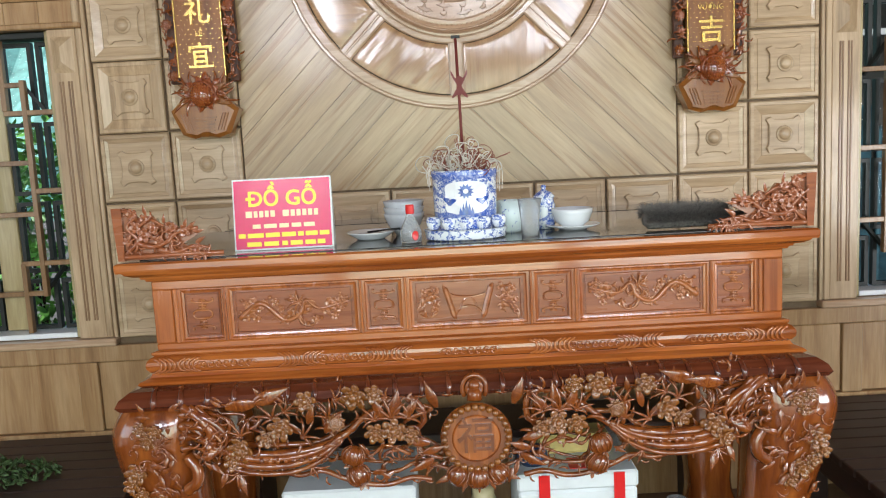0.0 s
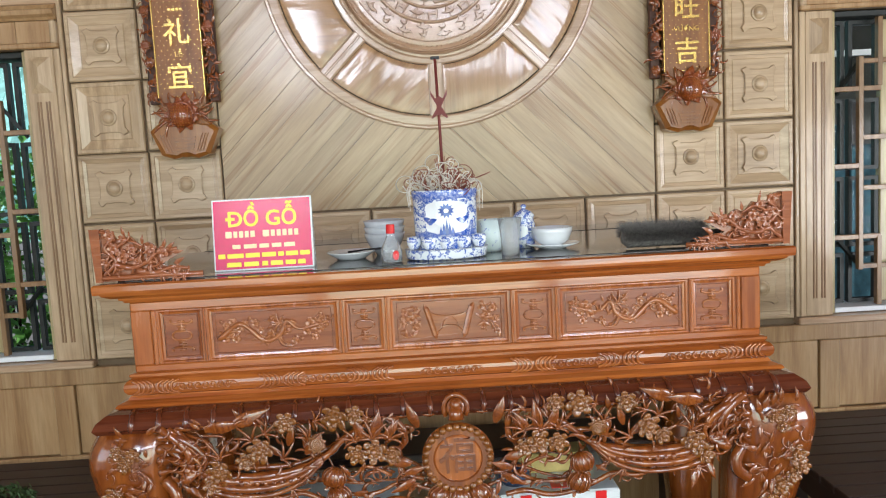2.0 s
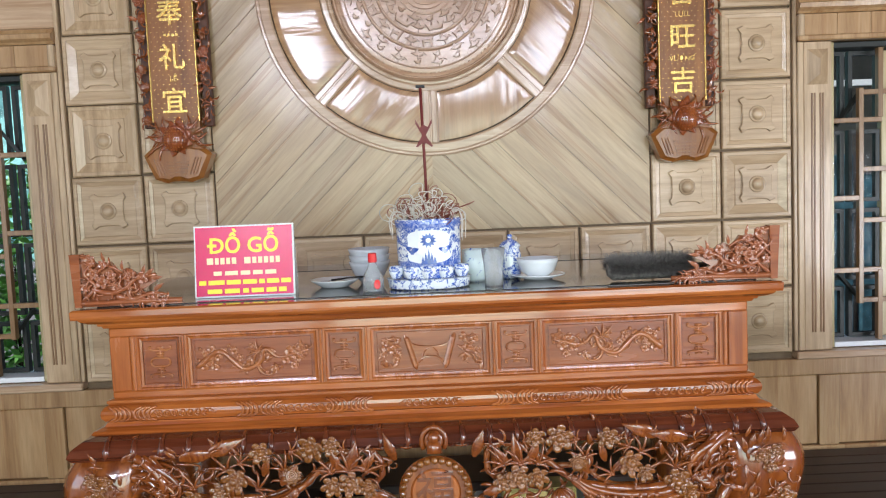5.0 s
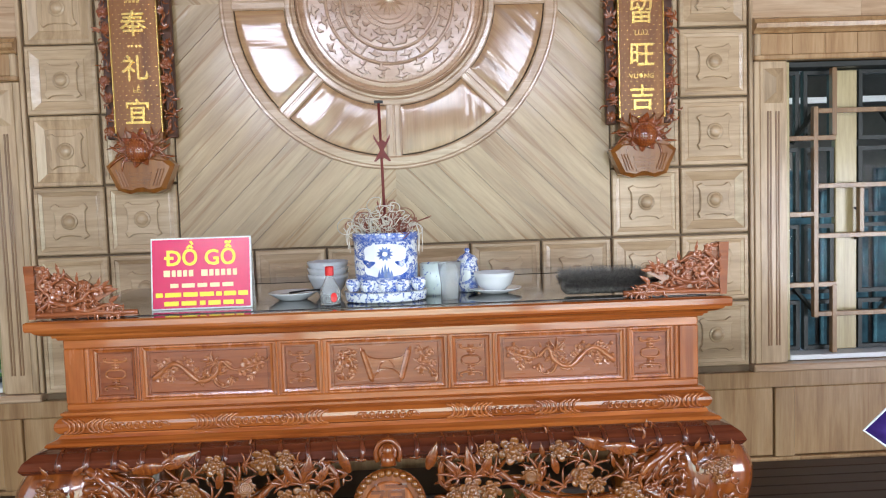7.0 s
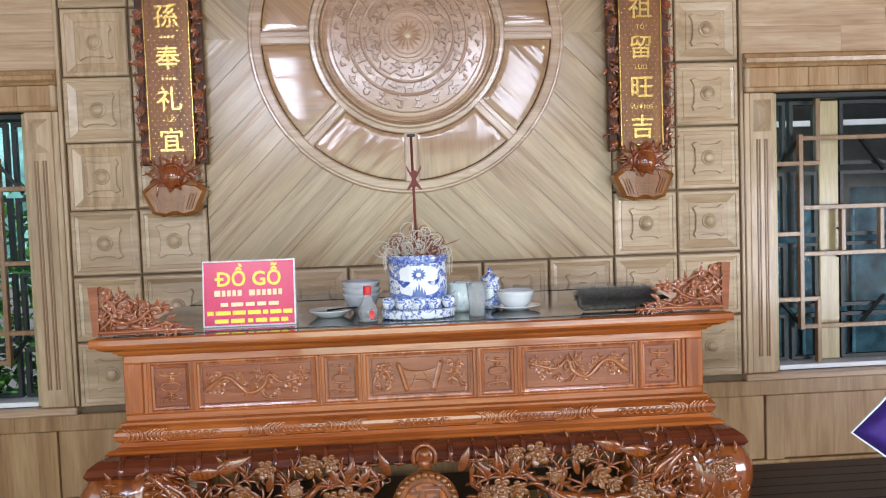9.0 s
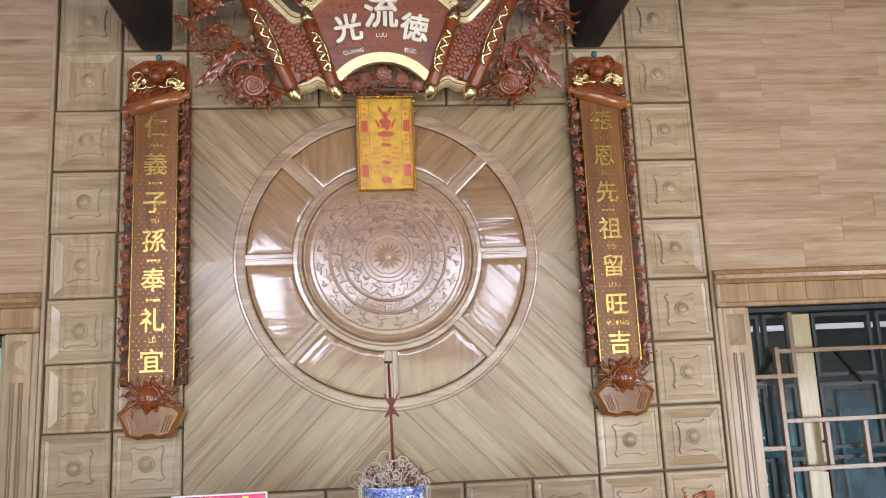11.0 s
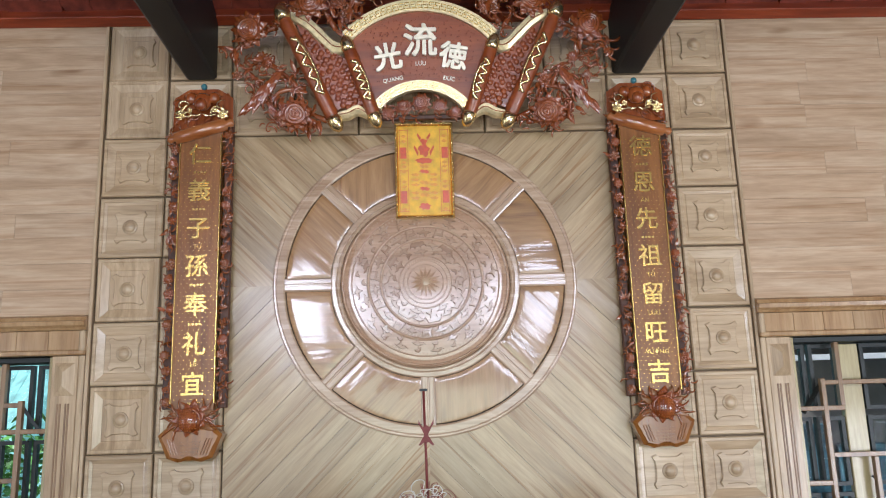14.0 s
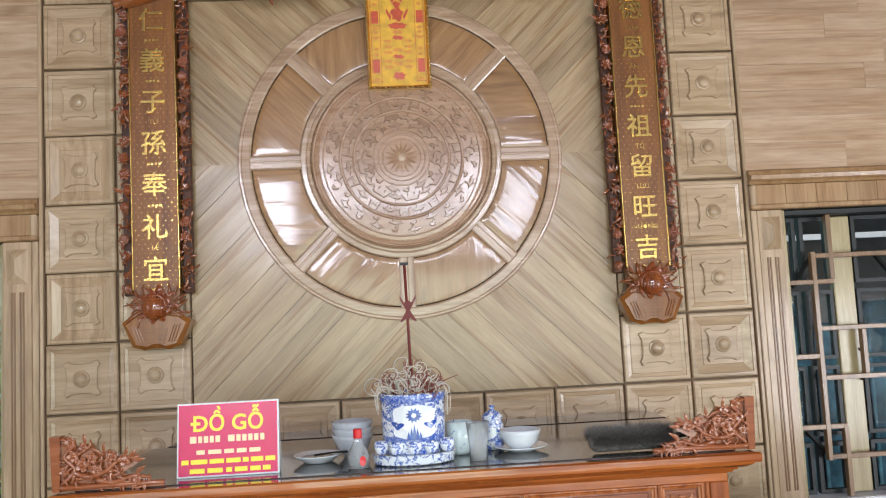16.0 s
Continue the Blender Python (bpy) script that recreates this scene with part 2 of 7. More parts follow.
bottle_glass = plain("bottle_glass", (0.95, 0.97, 0.98), 0.04, mottled=0, bumpy=0, trans=0.86, ior=1.3)
frosted = plain("frosted_plastic", (0.9, 0.93, 0.95), 0.25, mottled=0, bumpy=0, trans=0.8, ior=1.2)
blue_glaze = plain("blue_glaze", (0.05, 0.17, 0.2), 0.1, coat=0.6)


# ---- mesh helpers ----
def link(name, bm, material, parent=None, label="", smooth=False):
    me = bpy.data.meshes.new(name)
    if smooth:
        for f in bm.faces:
            f.smooth = True
    bm.normal_update()
    bm.to_mesh(me)
    bm.free()
    me.materials.append(material)
    ob = new(name, me)
    ob.parent = parent
    if label:
        ob["label"] = label
    return ob


def part(name, bm, material, parent, label="", smooth=False):
    return link(name, bm, material, parent, label, smooth)


def empty(name, at, label, category, group="", kind=""):
    ob = new(name)
    ob.location = at
    ob.empty_display_size = 0.05
    return tagged(ob, label, category, group, kind)


def share(name, me, parent, m):
    ob = new(name, me)
    ob.parent = parent
    ob.matrix_basis = m
    return ob


def box(bm, x0, x1, y0, y1, z0, z1, m=None, bevel=0.0):
    r = bmesh.ops.create_cube(bm, size=1.0)
    vs = r["verts"]
    t = Matrix.Translation(((x0 + x1) / 2, (y0 + y1) / 2, (z0 + z1) / 2)) @ Matrix.Diagonal((x1 - x0, y1 - y0, z1 - z0, 1))
    bmesh.ops.transform(bm, matrix=(m @ t) if m else t, verts=vs)
    if bevel:
        es = list({e for v in vs for e in v.link_edges})
        bmesh.ops.bevel(bm, geom=es, offset=bevel, segments=1, affect="EDGES")


def boxed(x0, x1, y0, y1, z0, z1, bevel=0.0):
    bm = bmesh.new()
    box(bm, x0, x1, y0, y1, z0, z1, None, bevel)
    return bm


def rings(bm, loops, cap=True, closed=True):
    """Skins a list of equally long point loops."""
    vs = [[bm.verts.new(p) for p in lp] for lp in loops]
    n = len(vs[0])
    for a, b in zip(vs, vs[1:]):
        for i in range(n if closed else n - 1):
            bm.faces.new((a[i], a[(i + 1) % n], b[(i + 1) % n], b[i]))
    if cap:
        bm.faces.new(vs[0][::-1])
        bm.faces.new(vs[-1])
    return vs


def stacked(cx, cy, rows):
    """A rectangular moulding: rows of half width, half depth, z."""
    bm = bmesh.new()
    rings(bm, [[(cx - a, cy - b, z), (cx + a, cy - b, z), (cx + a, cy + b, z), (cx - a, cy + b, z)] for a, b, z in rows])
    return bm


def lathe(profile, seg=28, m=None, bm=None):
    bm = bm or bmesh.new()
    lp = []
    for r, z in profile:
        ring = [Vector((r * math.cos(2 * math.pi * i / seg), r * math.sin(2 * math.pi * i / seg), z)) for i in range(seg)]
        lp.append([m @ v for v in ring] if m else ring)
    rings(bm, lp)
    return bm


def tube(bm, pts, radii, seg=6):
    """A round rod along points with its own radius at each."""
    pts = [Vector(p) for p in pts]
    loops = []
    side = Vector((0.31, 0.9, 0.3))
    for i, p in enumerate(pts):
        d = (pts[min(i + 1, len(pts) - 1)] - pts[max(i - 1, 0)]).normalized()
        u = d.cross(side)
        u = u.normalized() if u.length > 0.05 else d.cross(Vector((1, 0, 0))).normalized()
        v = d.cross(u)
        r = radii[i] if isinstance(radii, (list, tuple)) else radii
        loops.append([p + r * (u * math.cos(2 * math.pi * k / seg) + v * math.sin(2 * math.pi * k / seg)) for k in range(seg)])
    rings(bm, loops)


def spline(ctrl, n=8):
    """Points of a smooth line through the control points."""
    c = [Vector(p) for p in ctrl]
    c = [c[0] * 2 - c[1]] + c + [c[-1] * 2 - c[-2]]
    out = []
    for i in range(1, len(c) - 2):
        for k in range(n):
            t = k / n
            a, b, d, e = c[i - 1], c[i], c[i + 1], c[i + 2]
            out.append(0.5 * ((2 * b) + (d - a) * t + (2 * a - 5 * b + 4 * d - e) * t * t + (3 * b - a - 3 * d + e) * t ** 3))
    out.append(c[-2])
    return out


def slab(outline, y_front, y_back, bm=None, inset=0.0, lift=0.0):
    """A plate in the x-z plane from an outline, with a chamfered front when inset is given."""
    bm = bm or bmesh.new()
    cx = sum(p[0] for p in outline) / len(outline)
    cz = sum(p[1] for p in outline) / len(outline)
    loops = [[(x, y_back, z) for x, z in outline], [(x, y_front, z) for x, z in outline]]
    if inset:
        def shrink(x, z):
            d = math.hypot(x - cx, z - cz) or 1
            k = max(0.0, 1 - inset / d)
            return (cx + (x - cx) * k, y_front - lift, cz + (z - cz) * k)
        loops.append([shrink(x, z) for x, z in outline])
    rings(bm, loops)
    bmesh.ops.recalc_face_normals(bm, faces=bm.faces)
    return bm


def words(name, text, size, depth, m, material, parent, label="", squash=1.0, bold=0.0):
    """Lettering as a mesh, centred, standing in the x-z plane and facing -y."""
    cu = bpy.data.curves.new(name, "FONT")
    cu.body, cu.size, cu.extrude = text, size, depth
    cu.align_x, cu.align_y, cu.resolution_u = "CENTER", "CENTER", 3
    tmp = bpy.data.objects.new(name, cu)
    scene.collection.objects.link(tmp)
    bpy.context.view_layer.update()
    me = bpy.data.meshes.new_from_object(tmp.evaluated_get(bpy.context.evaluated_depsgraph_get()))
    bpy.data.objects.remove(tmp)
    bpy.data.curves.remove(cu)
    me.transform(Matrix.Rotation(radians(90), 4, "X") @ Matrix.Diagonal((squash, 1, 1, 1)))
    me.materials.clear()
    me.materials.append(material)
    ob = new(name, me)
    ob.parent = parent
    ob.matrix_basis = m
    if label:
        ob["label"] = label
    for k in range(4 if bold else 0):
        a = k * math.pi / 2 + 0.6
        share("stroke", me, ob, pose(bold * math.cos(a), 0.0003 * (k + 1), bold * math.sin(a)))
    return ob


# ---- setting ----
WALL = 3.85      # face of the panelled back wall
ROWS_Z = 0.30    # pitch of the square panels
wall_north = tagged(new("wall_north"), "pale ash panelled back wall with square carved tiles", "wall", kind="structure")
bm = bmesh.new()
B0, B1 = WALL + 0.028, WALL + 0.2
box(bm, -1.725, 1.725, B0, B1, 0, 3.9)
for s in (-1, 1):
    a, b = sorted((s * 1.725, s * 2.95))
    box(bm, a, b, B0, B1, 0, 0.86)
    box(bm, a, b, B0, B1, 2.2, 3.9)
    a, b = sorted((s * 2.95, s * 4.3))
    box(bm, a, b, B0, B1, 0, 3.9)
part("backing", bm, seam_wood, wall_north, "dark seams between the panels")
floor = tagged(link("floor", boxed(-4.3, 4.3, -3.8, 4.05, -0.1, 0), tile_floor), "dark reddish glossy floor", "floor", kind="structure")
# Out of view; the openings in these walls are added.
for nm, x0, x1 in (("wall_west", -4.45, -4.3), ("wall_east", 4.3, 4.45)):
    bm = bmesh.new()
    box(bm, x0, x1, -3.8, -0.5, 0, 7)
    box(bm, x0, x1, 1.7, 4.05, 0, 7)
    box(bm, x0, x1, -0.5, 1.7, 2.8, 7)
    tagged(link(nm, bm, plaster), "plain unseen side wall with an added opening", "wall", kind="structure")
bm = bmesh.new()
for x0, x1, z0, z1 in ((-4.3, -3.3, 0, 7), (3.3, 4.3, 0, 7), (-3.3, -2.3, 2.45, 7), (2.3, 3.3, 2.45, 7), (-2.3, -1.2, 2.45, 2.7), (1.2, 2.3, 2.45, 2.7), (-1.35, -1.2, 0, 2.449), (1.2, 1.35, 0, 2.449), (-1.2, 1.2, 2.45, 2.95), (-1.2, 1.2, 3.45, 7), (-2.3, -1.2, 3.9, 7), (1.2, 2.3, 3.9, 7)):
    box(bm, x0, x1, -3.8, -3.6, z0, z1)
tagged(link("wall_south", bm, plaster), "front wall open in three bays below two high windows", "wall", kind="structure")
ground = tagged(link("ground", boxed(-40, 40, -40, 40, -0.3, -0.1), concrete), "bare ground round the house", "ground", kind="structure")

# square panels
def tile_mesh(w, h, steep):
    """A square panel: flat rim, sloping field, raised plate with cusped edges."""
    bm = bmesh.new()
    a, b = w / 2 - 0.005, h / 2 - 0.005
    d = 0.055 if steep else 0.034
    prof = [(0, 0.03), (0, 0.006), (0.005, 0.0), (0.018, 0.0), (0.02, 0.004), (d, 0.016 if steep else 0.008), (d + 0.004, 0.012 if steep else 0.005)]
    rings(bm, [[(-a + i, y, -b + i), (a - i, y, -b + i), (a - i, y, b - i), (-a + i, y, b - i)] for i, y in prof])
    q, y0 = 0.078, (0.012 if steep else 0.005)
    out = []
    for k in range(4):
        c, s = math.cos(k * math.pi / 2), math.sin(k * math.pi / 2)
        for u, v in ((-q, q - 0.012), (-q + 0.02, q - 0.002), (-q + 0.034, q - 0.012), (0, q - 0.015), (q - 0.034, q - 0.012), (q - 0.02, q - 0.002)):
            out.append((u * c + v * s, -u * s + v * c))
    slab(out, y0 - 0.008, y0 + 0.004, bm, 0.004, 0.003)
    bmesh.ops.recalc_face_normals(bm, faces=bm.faces)
    me = bpy.data.meshes.new("tile")
    bm.to_mesh(me)
    bm.free()
    me.materials.append(ash_tile)
    return me


def boss_mesh():
    bm = lathe([(0.001, 0.0), (0.034, 0.0), (0.036, 0.004), (0.031, 0.007), (0.028, 0.006), (0.026, 0.012), (0.019, 0.019), (0.009, 0.0225), (0.001, 0.0235)], 18, Matrix.Rotation(radians(90), 4, "X"))
    for f in bm.faces:
        f.smooth = True
    me = bpy.data.meshes.new("boss")
    bm.to_mesh(me)
    bm.free()
    me.materials.append(ash_tile)
    return me


boss_me = boss_mesh()
tile_kinds = {(w, s): tile_mesh(w, ROWS_Z, s) for w in (0.31, 0.313) for s in (0, 1)}
rnd = random.Random(5)


def put_tile(x, z, w):
    steep = 1 if rnd.random() < 0.3 else 0
    ob = share("tile", tile_kinds[(w, steep)], wall_north, pose(x, WALL, z, 0, 90 * rnd.choice((0, 0, 0, 1)) if w == 0.31 and steep else 0, 0))
    share("boss", boss_me, ob, pose(0, -0.004 + (0.007 if steep else 0), 0))


for s in (-1, 1):
    for k in range(10):
        put_tile(s * 1.402, 1.0 + ROWS_Z * k, 0.31)
        put_tile(s * 1.094, 1.0 + ROWS_Z * k, 0.31)
for i in range(6):
    for z in (1.0, 1.3, 3.4, 3.7):
        put_tile(-0.7825 + 0.313 * i, z, 0.313)

# sunburst field: wedge boards round the ring
CX, CZ, HALF, ZB, ZT = 0.0, 2.50, 0.937, 1.455, 3.245


# boards laid on the diagonal in four quarters
def quarter_boards(qx, qz, hx, hz):
    R2, w = math.sqrt(2), 0.094
    vmax = max(hx, hz) / R2 * 1.01
    k0 = int(vmax / w) + 1
    for k in range(-k0 - 1, k0 + 1):
        v0, v1 = k * w + 0.0005, (k + 1) * w - 0.0005
        vs = sorted({v0 + (v1 - v0) * i / 8 for i in range(9)} | {v for v in (0.0, (hz - hx) / R2) if v0 < v < v1})
        inner, outer = [], []
        for v in vs:
            u_in = max(abs(v), math.sqrt(max(0.0, 0.69 ** 2 - v * v)))
            u_out = min(R2 * hx + v, R2 * hz - v)
            if u_out - u_in > 0.002:
                inner.append((u_in, v))
                outer.append((u_out, v))
        if len(inner) < 2:
            continue
        pts = inner + outer[::-1]
        if qx * qz < 0:
            pts = [(u, -v) for u, v in pts]
        ang = math.atan2(qz, qx)
        bm = bmesh.new()
        rings(bm, [[(u, 0.03, v) for u, v in pts], [(u, 0.0, v) for u, v in pts]])
        bmesh.ops.recalc_face_normals(bm, faces=bm.faces)
        ob = part("plank", bm, ash_ray, wall_north)
        ob.matrix_basis = Matrix.Translation((CX, WALL + 0.002 + 0.003 * (k % 2), CZ)) @ Matrix.Rotation(-ang, 4, "Y")


for qx, qz in ((1, 1), (1, -1), (-1, 1), (-1, -1)):
    quarter_boards(qx, qz, HALF - 0.001, (ZT - CZ) if qz > 0 else (CZ - ZB))


# ring, spokes and eight panels
def annulus(r_prof, seg=96, a0=0.0, a1=2 * math.pi):
    """A ring moulding turned about the y axis: profile of radius and depth."""
    bm = bmesh.new()
    full = abs(a1 - a0 - 2 * math.pi) < 1e-6
    n = seg if full else seg + 1
    loops = []
    for i in range(n):
        a = a0 + (a1 - a0) * i / seg
        loops.append([bm.verts.new((r * math.cos(a), y, r * math.sin(a))) for r, y in r_prof])
    for i in range(n if full else n - 1):
        A, Bq = loops[i], loops[(i + 1) % n]
        for k in range(len(r_prof) - 1):
            bm.faces.new((A[k], A[k + 1], Bq[k + 1], Bq[k]))
    bmesh.ops.recalc_face_normals(bm, faces=bm.faces)
    return bm


medallion = empty("wall_medallion", (CX, WALL, CZ), "round lacquered bronze-drum style wooden wall medallion with eight panels", "wall decoration")
part("back_plate", annulus([(0.0, 0.02), (0.7, 0.02)], 48), seam_wood, medallion)
part("outer_ring", annulus([(0.722, 0.02), (0.722, -0.008), (0.716, -0.012), (0.709, -0.012), (0.706, -0.009), (0.703, -0.012), (0.672, -0.0135), (0.664, -0.010), (0.66, 0.02)]), ash_ring, medallion, smooth=False)
part("inner_ring", annulus([(0.45, 0.02), (0.449, -0.010), (0.443, -0.0135), (0.426, -0.014), (0.422, -0.011), (0.418, -0.016), (0.41, -0.017), (0.404, -0.012), (0.404, 0.02)]), ash_ring, medallion)
for k in range(8):
    a = k * math.pi / 4
    bm = bmesh.new()
    prof = [(-0.032, 0.02), (-0.032, -0.010), (-0.024, -0.014), (-0.006, -0.014), (-0.003, -0.010), (0.003, -0.010), (0.006, -0.014), (0.024, -0.014), (0.032, -0.010), (0.032, 0.02)]
    rings(bm, [[(r, y, u) for u, y in prof] for r in (0.445, 0.665)])
    bmesh.ops.recalc_face_normals(bm, faces=bm.faces)
    sp = part("spoke", bm, ash_ring, medallion)
    sp.matrix_basis = Matrix.Rotation(-a, 4, "Y")
    # a gently domed lacquered panel in each bay
    bm = bmesh.new()
    nu, nv = 24, 16
    grid = []
    for j in range(nv + 1):
        r = 0.452 + 0.206 * j / nv
        da = math.asin(0.033 / r)
        row = []
        for i in range(nu + 1):
            u, v = i / nu, j / nv
            b = da + (math.pi / 4 - 2 * da) * u
            edge = min(u, 1 - u) * 24, min(v, 1 - v) * 16
            rise = min(1, edge[0]) * min(1, edge[1])
            y = -0.0065 - 0.0018 * rise - 0.0012 * math.sin(math.pi * u) * math.sin(math.pi * v)
            row.append(bm.verts.new((r * math.cos(b), y, r * math.sin(b))))
        grid.append(row)
    for j in range(nv):
        for i in range(nu):
            bm.faces.new((grid[j][i], grid[j][i + 1], grid[j + 1][i + 1], grid[j + 1][i]))
    bmesh.ops.recalc_face_normals(bm, faces=bm.faces)
    pn = part("panel", bm, seg_wood, medallion, "orange-brown lacquered curved panel", smooth=True)
    pn.matrix_basis = Matrix.Rotation(-a, 4, "Y")

# horizontal boards on the upper side walls
for s in (-1, 1):
    nb = 12
    h = (3.86 - 2.385) / nb
    for i in range(nb):
        z = 2.385 + h * i
        x, last = 1.572, 3.4
        step = rnd.uniform(0.35, 0.9)
        while x < last:
            x1 = min(last, x + step)
            a, b = sorted((s * x, s * (x1 - 0.0005)))
            bm = bmesh.new()
            box(bm, -(b - a) / 2, (b - a) / 2, -0.010, 0.016, -h / 2 + 0.0002, h / 2 - 0.0002, None, 0.0009)
            ob = part("plank", bm, ash_plank, wall_north)
            ob.location = ((a + b) / 2, WALL + 0.013 + rnd.uniform(-0.0012, 0.0012), z + h / 2)
            x, step = x1, rnd.uniform(0.5, 1.1)
    # vertical trim beside the tiles, lintel with frieze blocks, pilaster, sill and dado
    def sx(a, b):
        return sorted((s * a, s * b))
    x0, x1 = sx(1.558, 1.574)
    trim = tagged(link("trim", boxed(x0, x1, WALL - 0.006, WALL + 0.028, 0.86, 3.86, 0.003), ash_vertical), "narrow pale wooden edge trim", "trim", kind="structure")
    x0, x1 = sx(1.574, 3.4)
    lin = tagged(new("lintel_" + ("west" if s < 0 else "east")), "moulded pale wooden lintel over the window", "lintel", kind="structure")
    bm = bmesh.new()
    rings(bm, [[(x, y, z) for y, z in ((B0, 2.312), (WALL - 0.016, 2.314), (WALL - 0.024, 2.324), (WALL - 0.042, 2.334), (WALL - 0.048, 2.352), (WALL - 0.03, 2.357), (WALL - 0.022, 2.374), (WALL, 2.384), (B0, 2.384))] for x in (x0, x1)])
    bmesh.ops.recalc_face_normals(bm, faces=bm.faces)
    # lintel pieces take the browner wood, weak light included in its colour
    part("cornice", bm, dado_wood, lin)
    part("lower_bead", boxed(x0, x1, WALL - 0.028, B0, 2.198, 2.222, 0.005), dado_wood, lin)
    for k in range(12):
        a, b = sx(1.60 + 0.145 * k, 1.744 + 0.145 * k)
        part("frieze_block", boxed(a, b, WALL - 0.014, B0, 2.222, 2.312, 0.002), dado_wood, lin)
    a, b = sx(1.574, 1.60)
    part("end_block", boxed(a, b, WALL - 0.032, B0, 2.215, 2.312, 0.006), ash_vertical, lin)
    pil = tagged(new("pilaster"), "fluted pale wooden pilaster with a diamond block", "pilaster", kind="structure")
    a, b = sx(1.576, 1.602)
    part("edge_strip", boxed(a, b, WALL - 0.01, B0, 0.86, 2.197, 0.004), ash_vertical, pil)
    a, b = sx(1.604, 1.725)
    part("shaft", boxed(a, b, WALL - 0.004, B1, 0.86, 2.197, 0.003), ash_vertical, pil)
    for xc in (1.645, 1.682):
        bm = bmesh.new()
        for dx in (-0.006, 0.006):
            box(bm, s * xc + dx - 0.004, s * xc + dx + 0.004, WALL - 0.008, WALL, 0.94, 1.98, None, 0.002)
        part("flute", bm, flute_wood, pil, "dark reddish groove strip")
    bm = bmesh.new()
    cx, cz = s * 1.6645, 2.09
    base = [(cx - 0.045, WALL - 0.004, cz - 0.075), (cx + 0.045, WALL - 0.004, cz - 0.075), (cx + 0.045, WALL - 0.004, cz + 0.075), (cx - 0.045, WALL - 0.004, cz + 0.075)]
    vs = [bm.verts.new(p) for p in base]
    ridge = [bm.verts.new((cx, WALL - 0.03, cz - 0.03)), bm.verts.new((cx, WALL - 0.03, cz + 0.03))]
    for f in ((vs[0], vs[1], ridge[0]), (vs[1], vs[2], ridge[1], ridge[0]), (vs[2], vs[3], ridge[1]), (vs[3], vs[0], ridge[0], ridge[1])):
        bm.faces.new(f)
    bmesh.ops.recalc_face_normals(bm, faces=bm.faces)
    part("diamond_block", bm, ash_vertical, pil)
    x0, x1 = sx(1.56, 3.4)
    sill = tagged(link("sill_" + ("west" if s < 0 else "east"), boxed(x0, x1, WALL - 0.03, B1, 0.825, 0.858, 0.006), ash_plank), "pale wooden window sill moulding", "sill", kind="structure")

# dado below the sill
dado = tagged(new("dado"), "pale wooden dado with recessed panels", "wainscot", kind="structure")
part("top_rail", boxed(-4.2, 4.2, WALL - 0.006, B0, 0.75, 0.823, 0.003), dado_wood, dado)
part("bottom_rail", boxed(-4.2, 4.2, WALL - 0.006, B0, 0.0, 0.43, 0.003), dado_wood, dado)
xs = [-4.1, -3.3, -2.5, -1.71, -0.9, -0.3, 0.3, 0.9, 1.71, 2.5, 3.3, 4.1]
for x in xs:
    part("stile", boxed(x - 0.045, x + 0.045, WALL - 0.006, B0, 0.432, 0.748, 0.003), dado_wood, dado)
for a, b in zip(xs, xs[1:]):
    part("panel", boxed(a + 0.047, b - 0.047, WALL + 0.008, B0, 0.434, 0.746, 0.004), dado_wood, dado)

# roof: battens and tiles rising towards the front, in one mesh each
SL = math.tan(radians(30))
bm = bmesh.new()
for k in range(36):
    y = WALL - 0.02 - 0.2 * k
    z = 3.87 + 0.2 * k * SL
    box(bm, -4.3, 4.3, -0.03, 0.03, -0.02, 0.055, pose(0, y, z, -30, 0, 0), 0.004)
ceiling = tagged(link("ceiling", bm, roof_wood), "dark red varnished roof battens with clay tiles above", "ceiling", kind="structure")
verts, faces = [], []
for k in range(36):
    for i in range(62):
        x0 = -4.3 + 0.14 * i + rnd.uniform(-0.004, 0.004)
        y0 = WALL + 0.15 - 0.2 * k
        lift = rnd.uniform(0.0, 0.022)
        n = len(verts)
        for dx, dy, dz in ((0.002, 0, 0), (0.138, 0, 0), (0.138, -0.23, 0), (0.002, -0.23, 0)):
            for up in (0, 0.012):
                verts.append((x0 + dx, y0 + dy, 3.895 + (WALL - y0 - dy) * SL + dz + up + lift))
        q = [n, n + 2, n + 4, n + 6]
        faces += [tuple(q), tuple(v + 1 for v in q[::-1])] + [(q[j], q[j] + 1, q[(j + 1) % 4] + 1, q[(j + 1) % 4]) for j in range(4)]
# Sheet added over the tiles so no sky shows through their gaps.
bm = bmesh.new()
rings(bm, [[(x, WALL + 0.3, 3.83), (x, WALL + 0.3, 3.87), (x, WALL - 7.6, 3.99 + 7.6 * SL), (x, WALL - 7.6, 3.95 + 7.6 * SL)] for x in (-4.5, 4.5)])
bmesh.ops.recalc_face_normals(bm, faces=bm.faces)
for v in bm.verts:
    v.co.z += 0.09
tagged(link("ceiling_deck", bm, roof_tile), "added dark sheet above the tiles that keeps sky out", "ceiling", kind="structure")
me = bpy.data.meshes.new("roof_tiles")
me.from_pydata(verts, [], faces)
me.materials.append(roof_tile)
tagged(new("ceiling_tiles", me), "brown clay roof tiles seen from below", "ceiling", kind="structure")
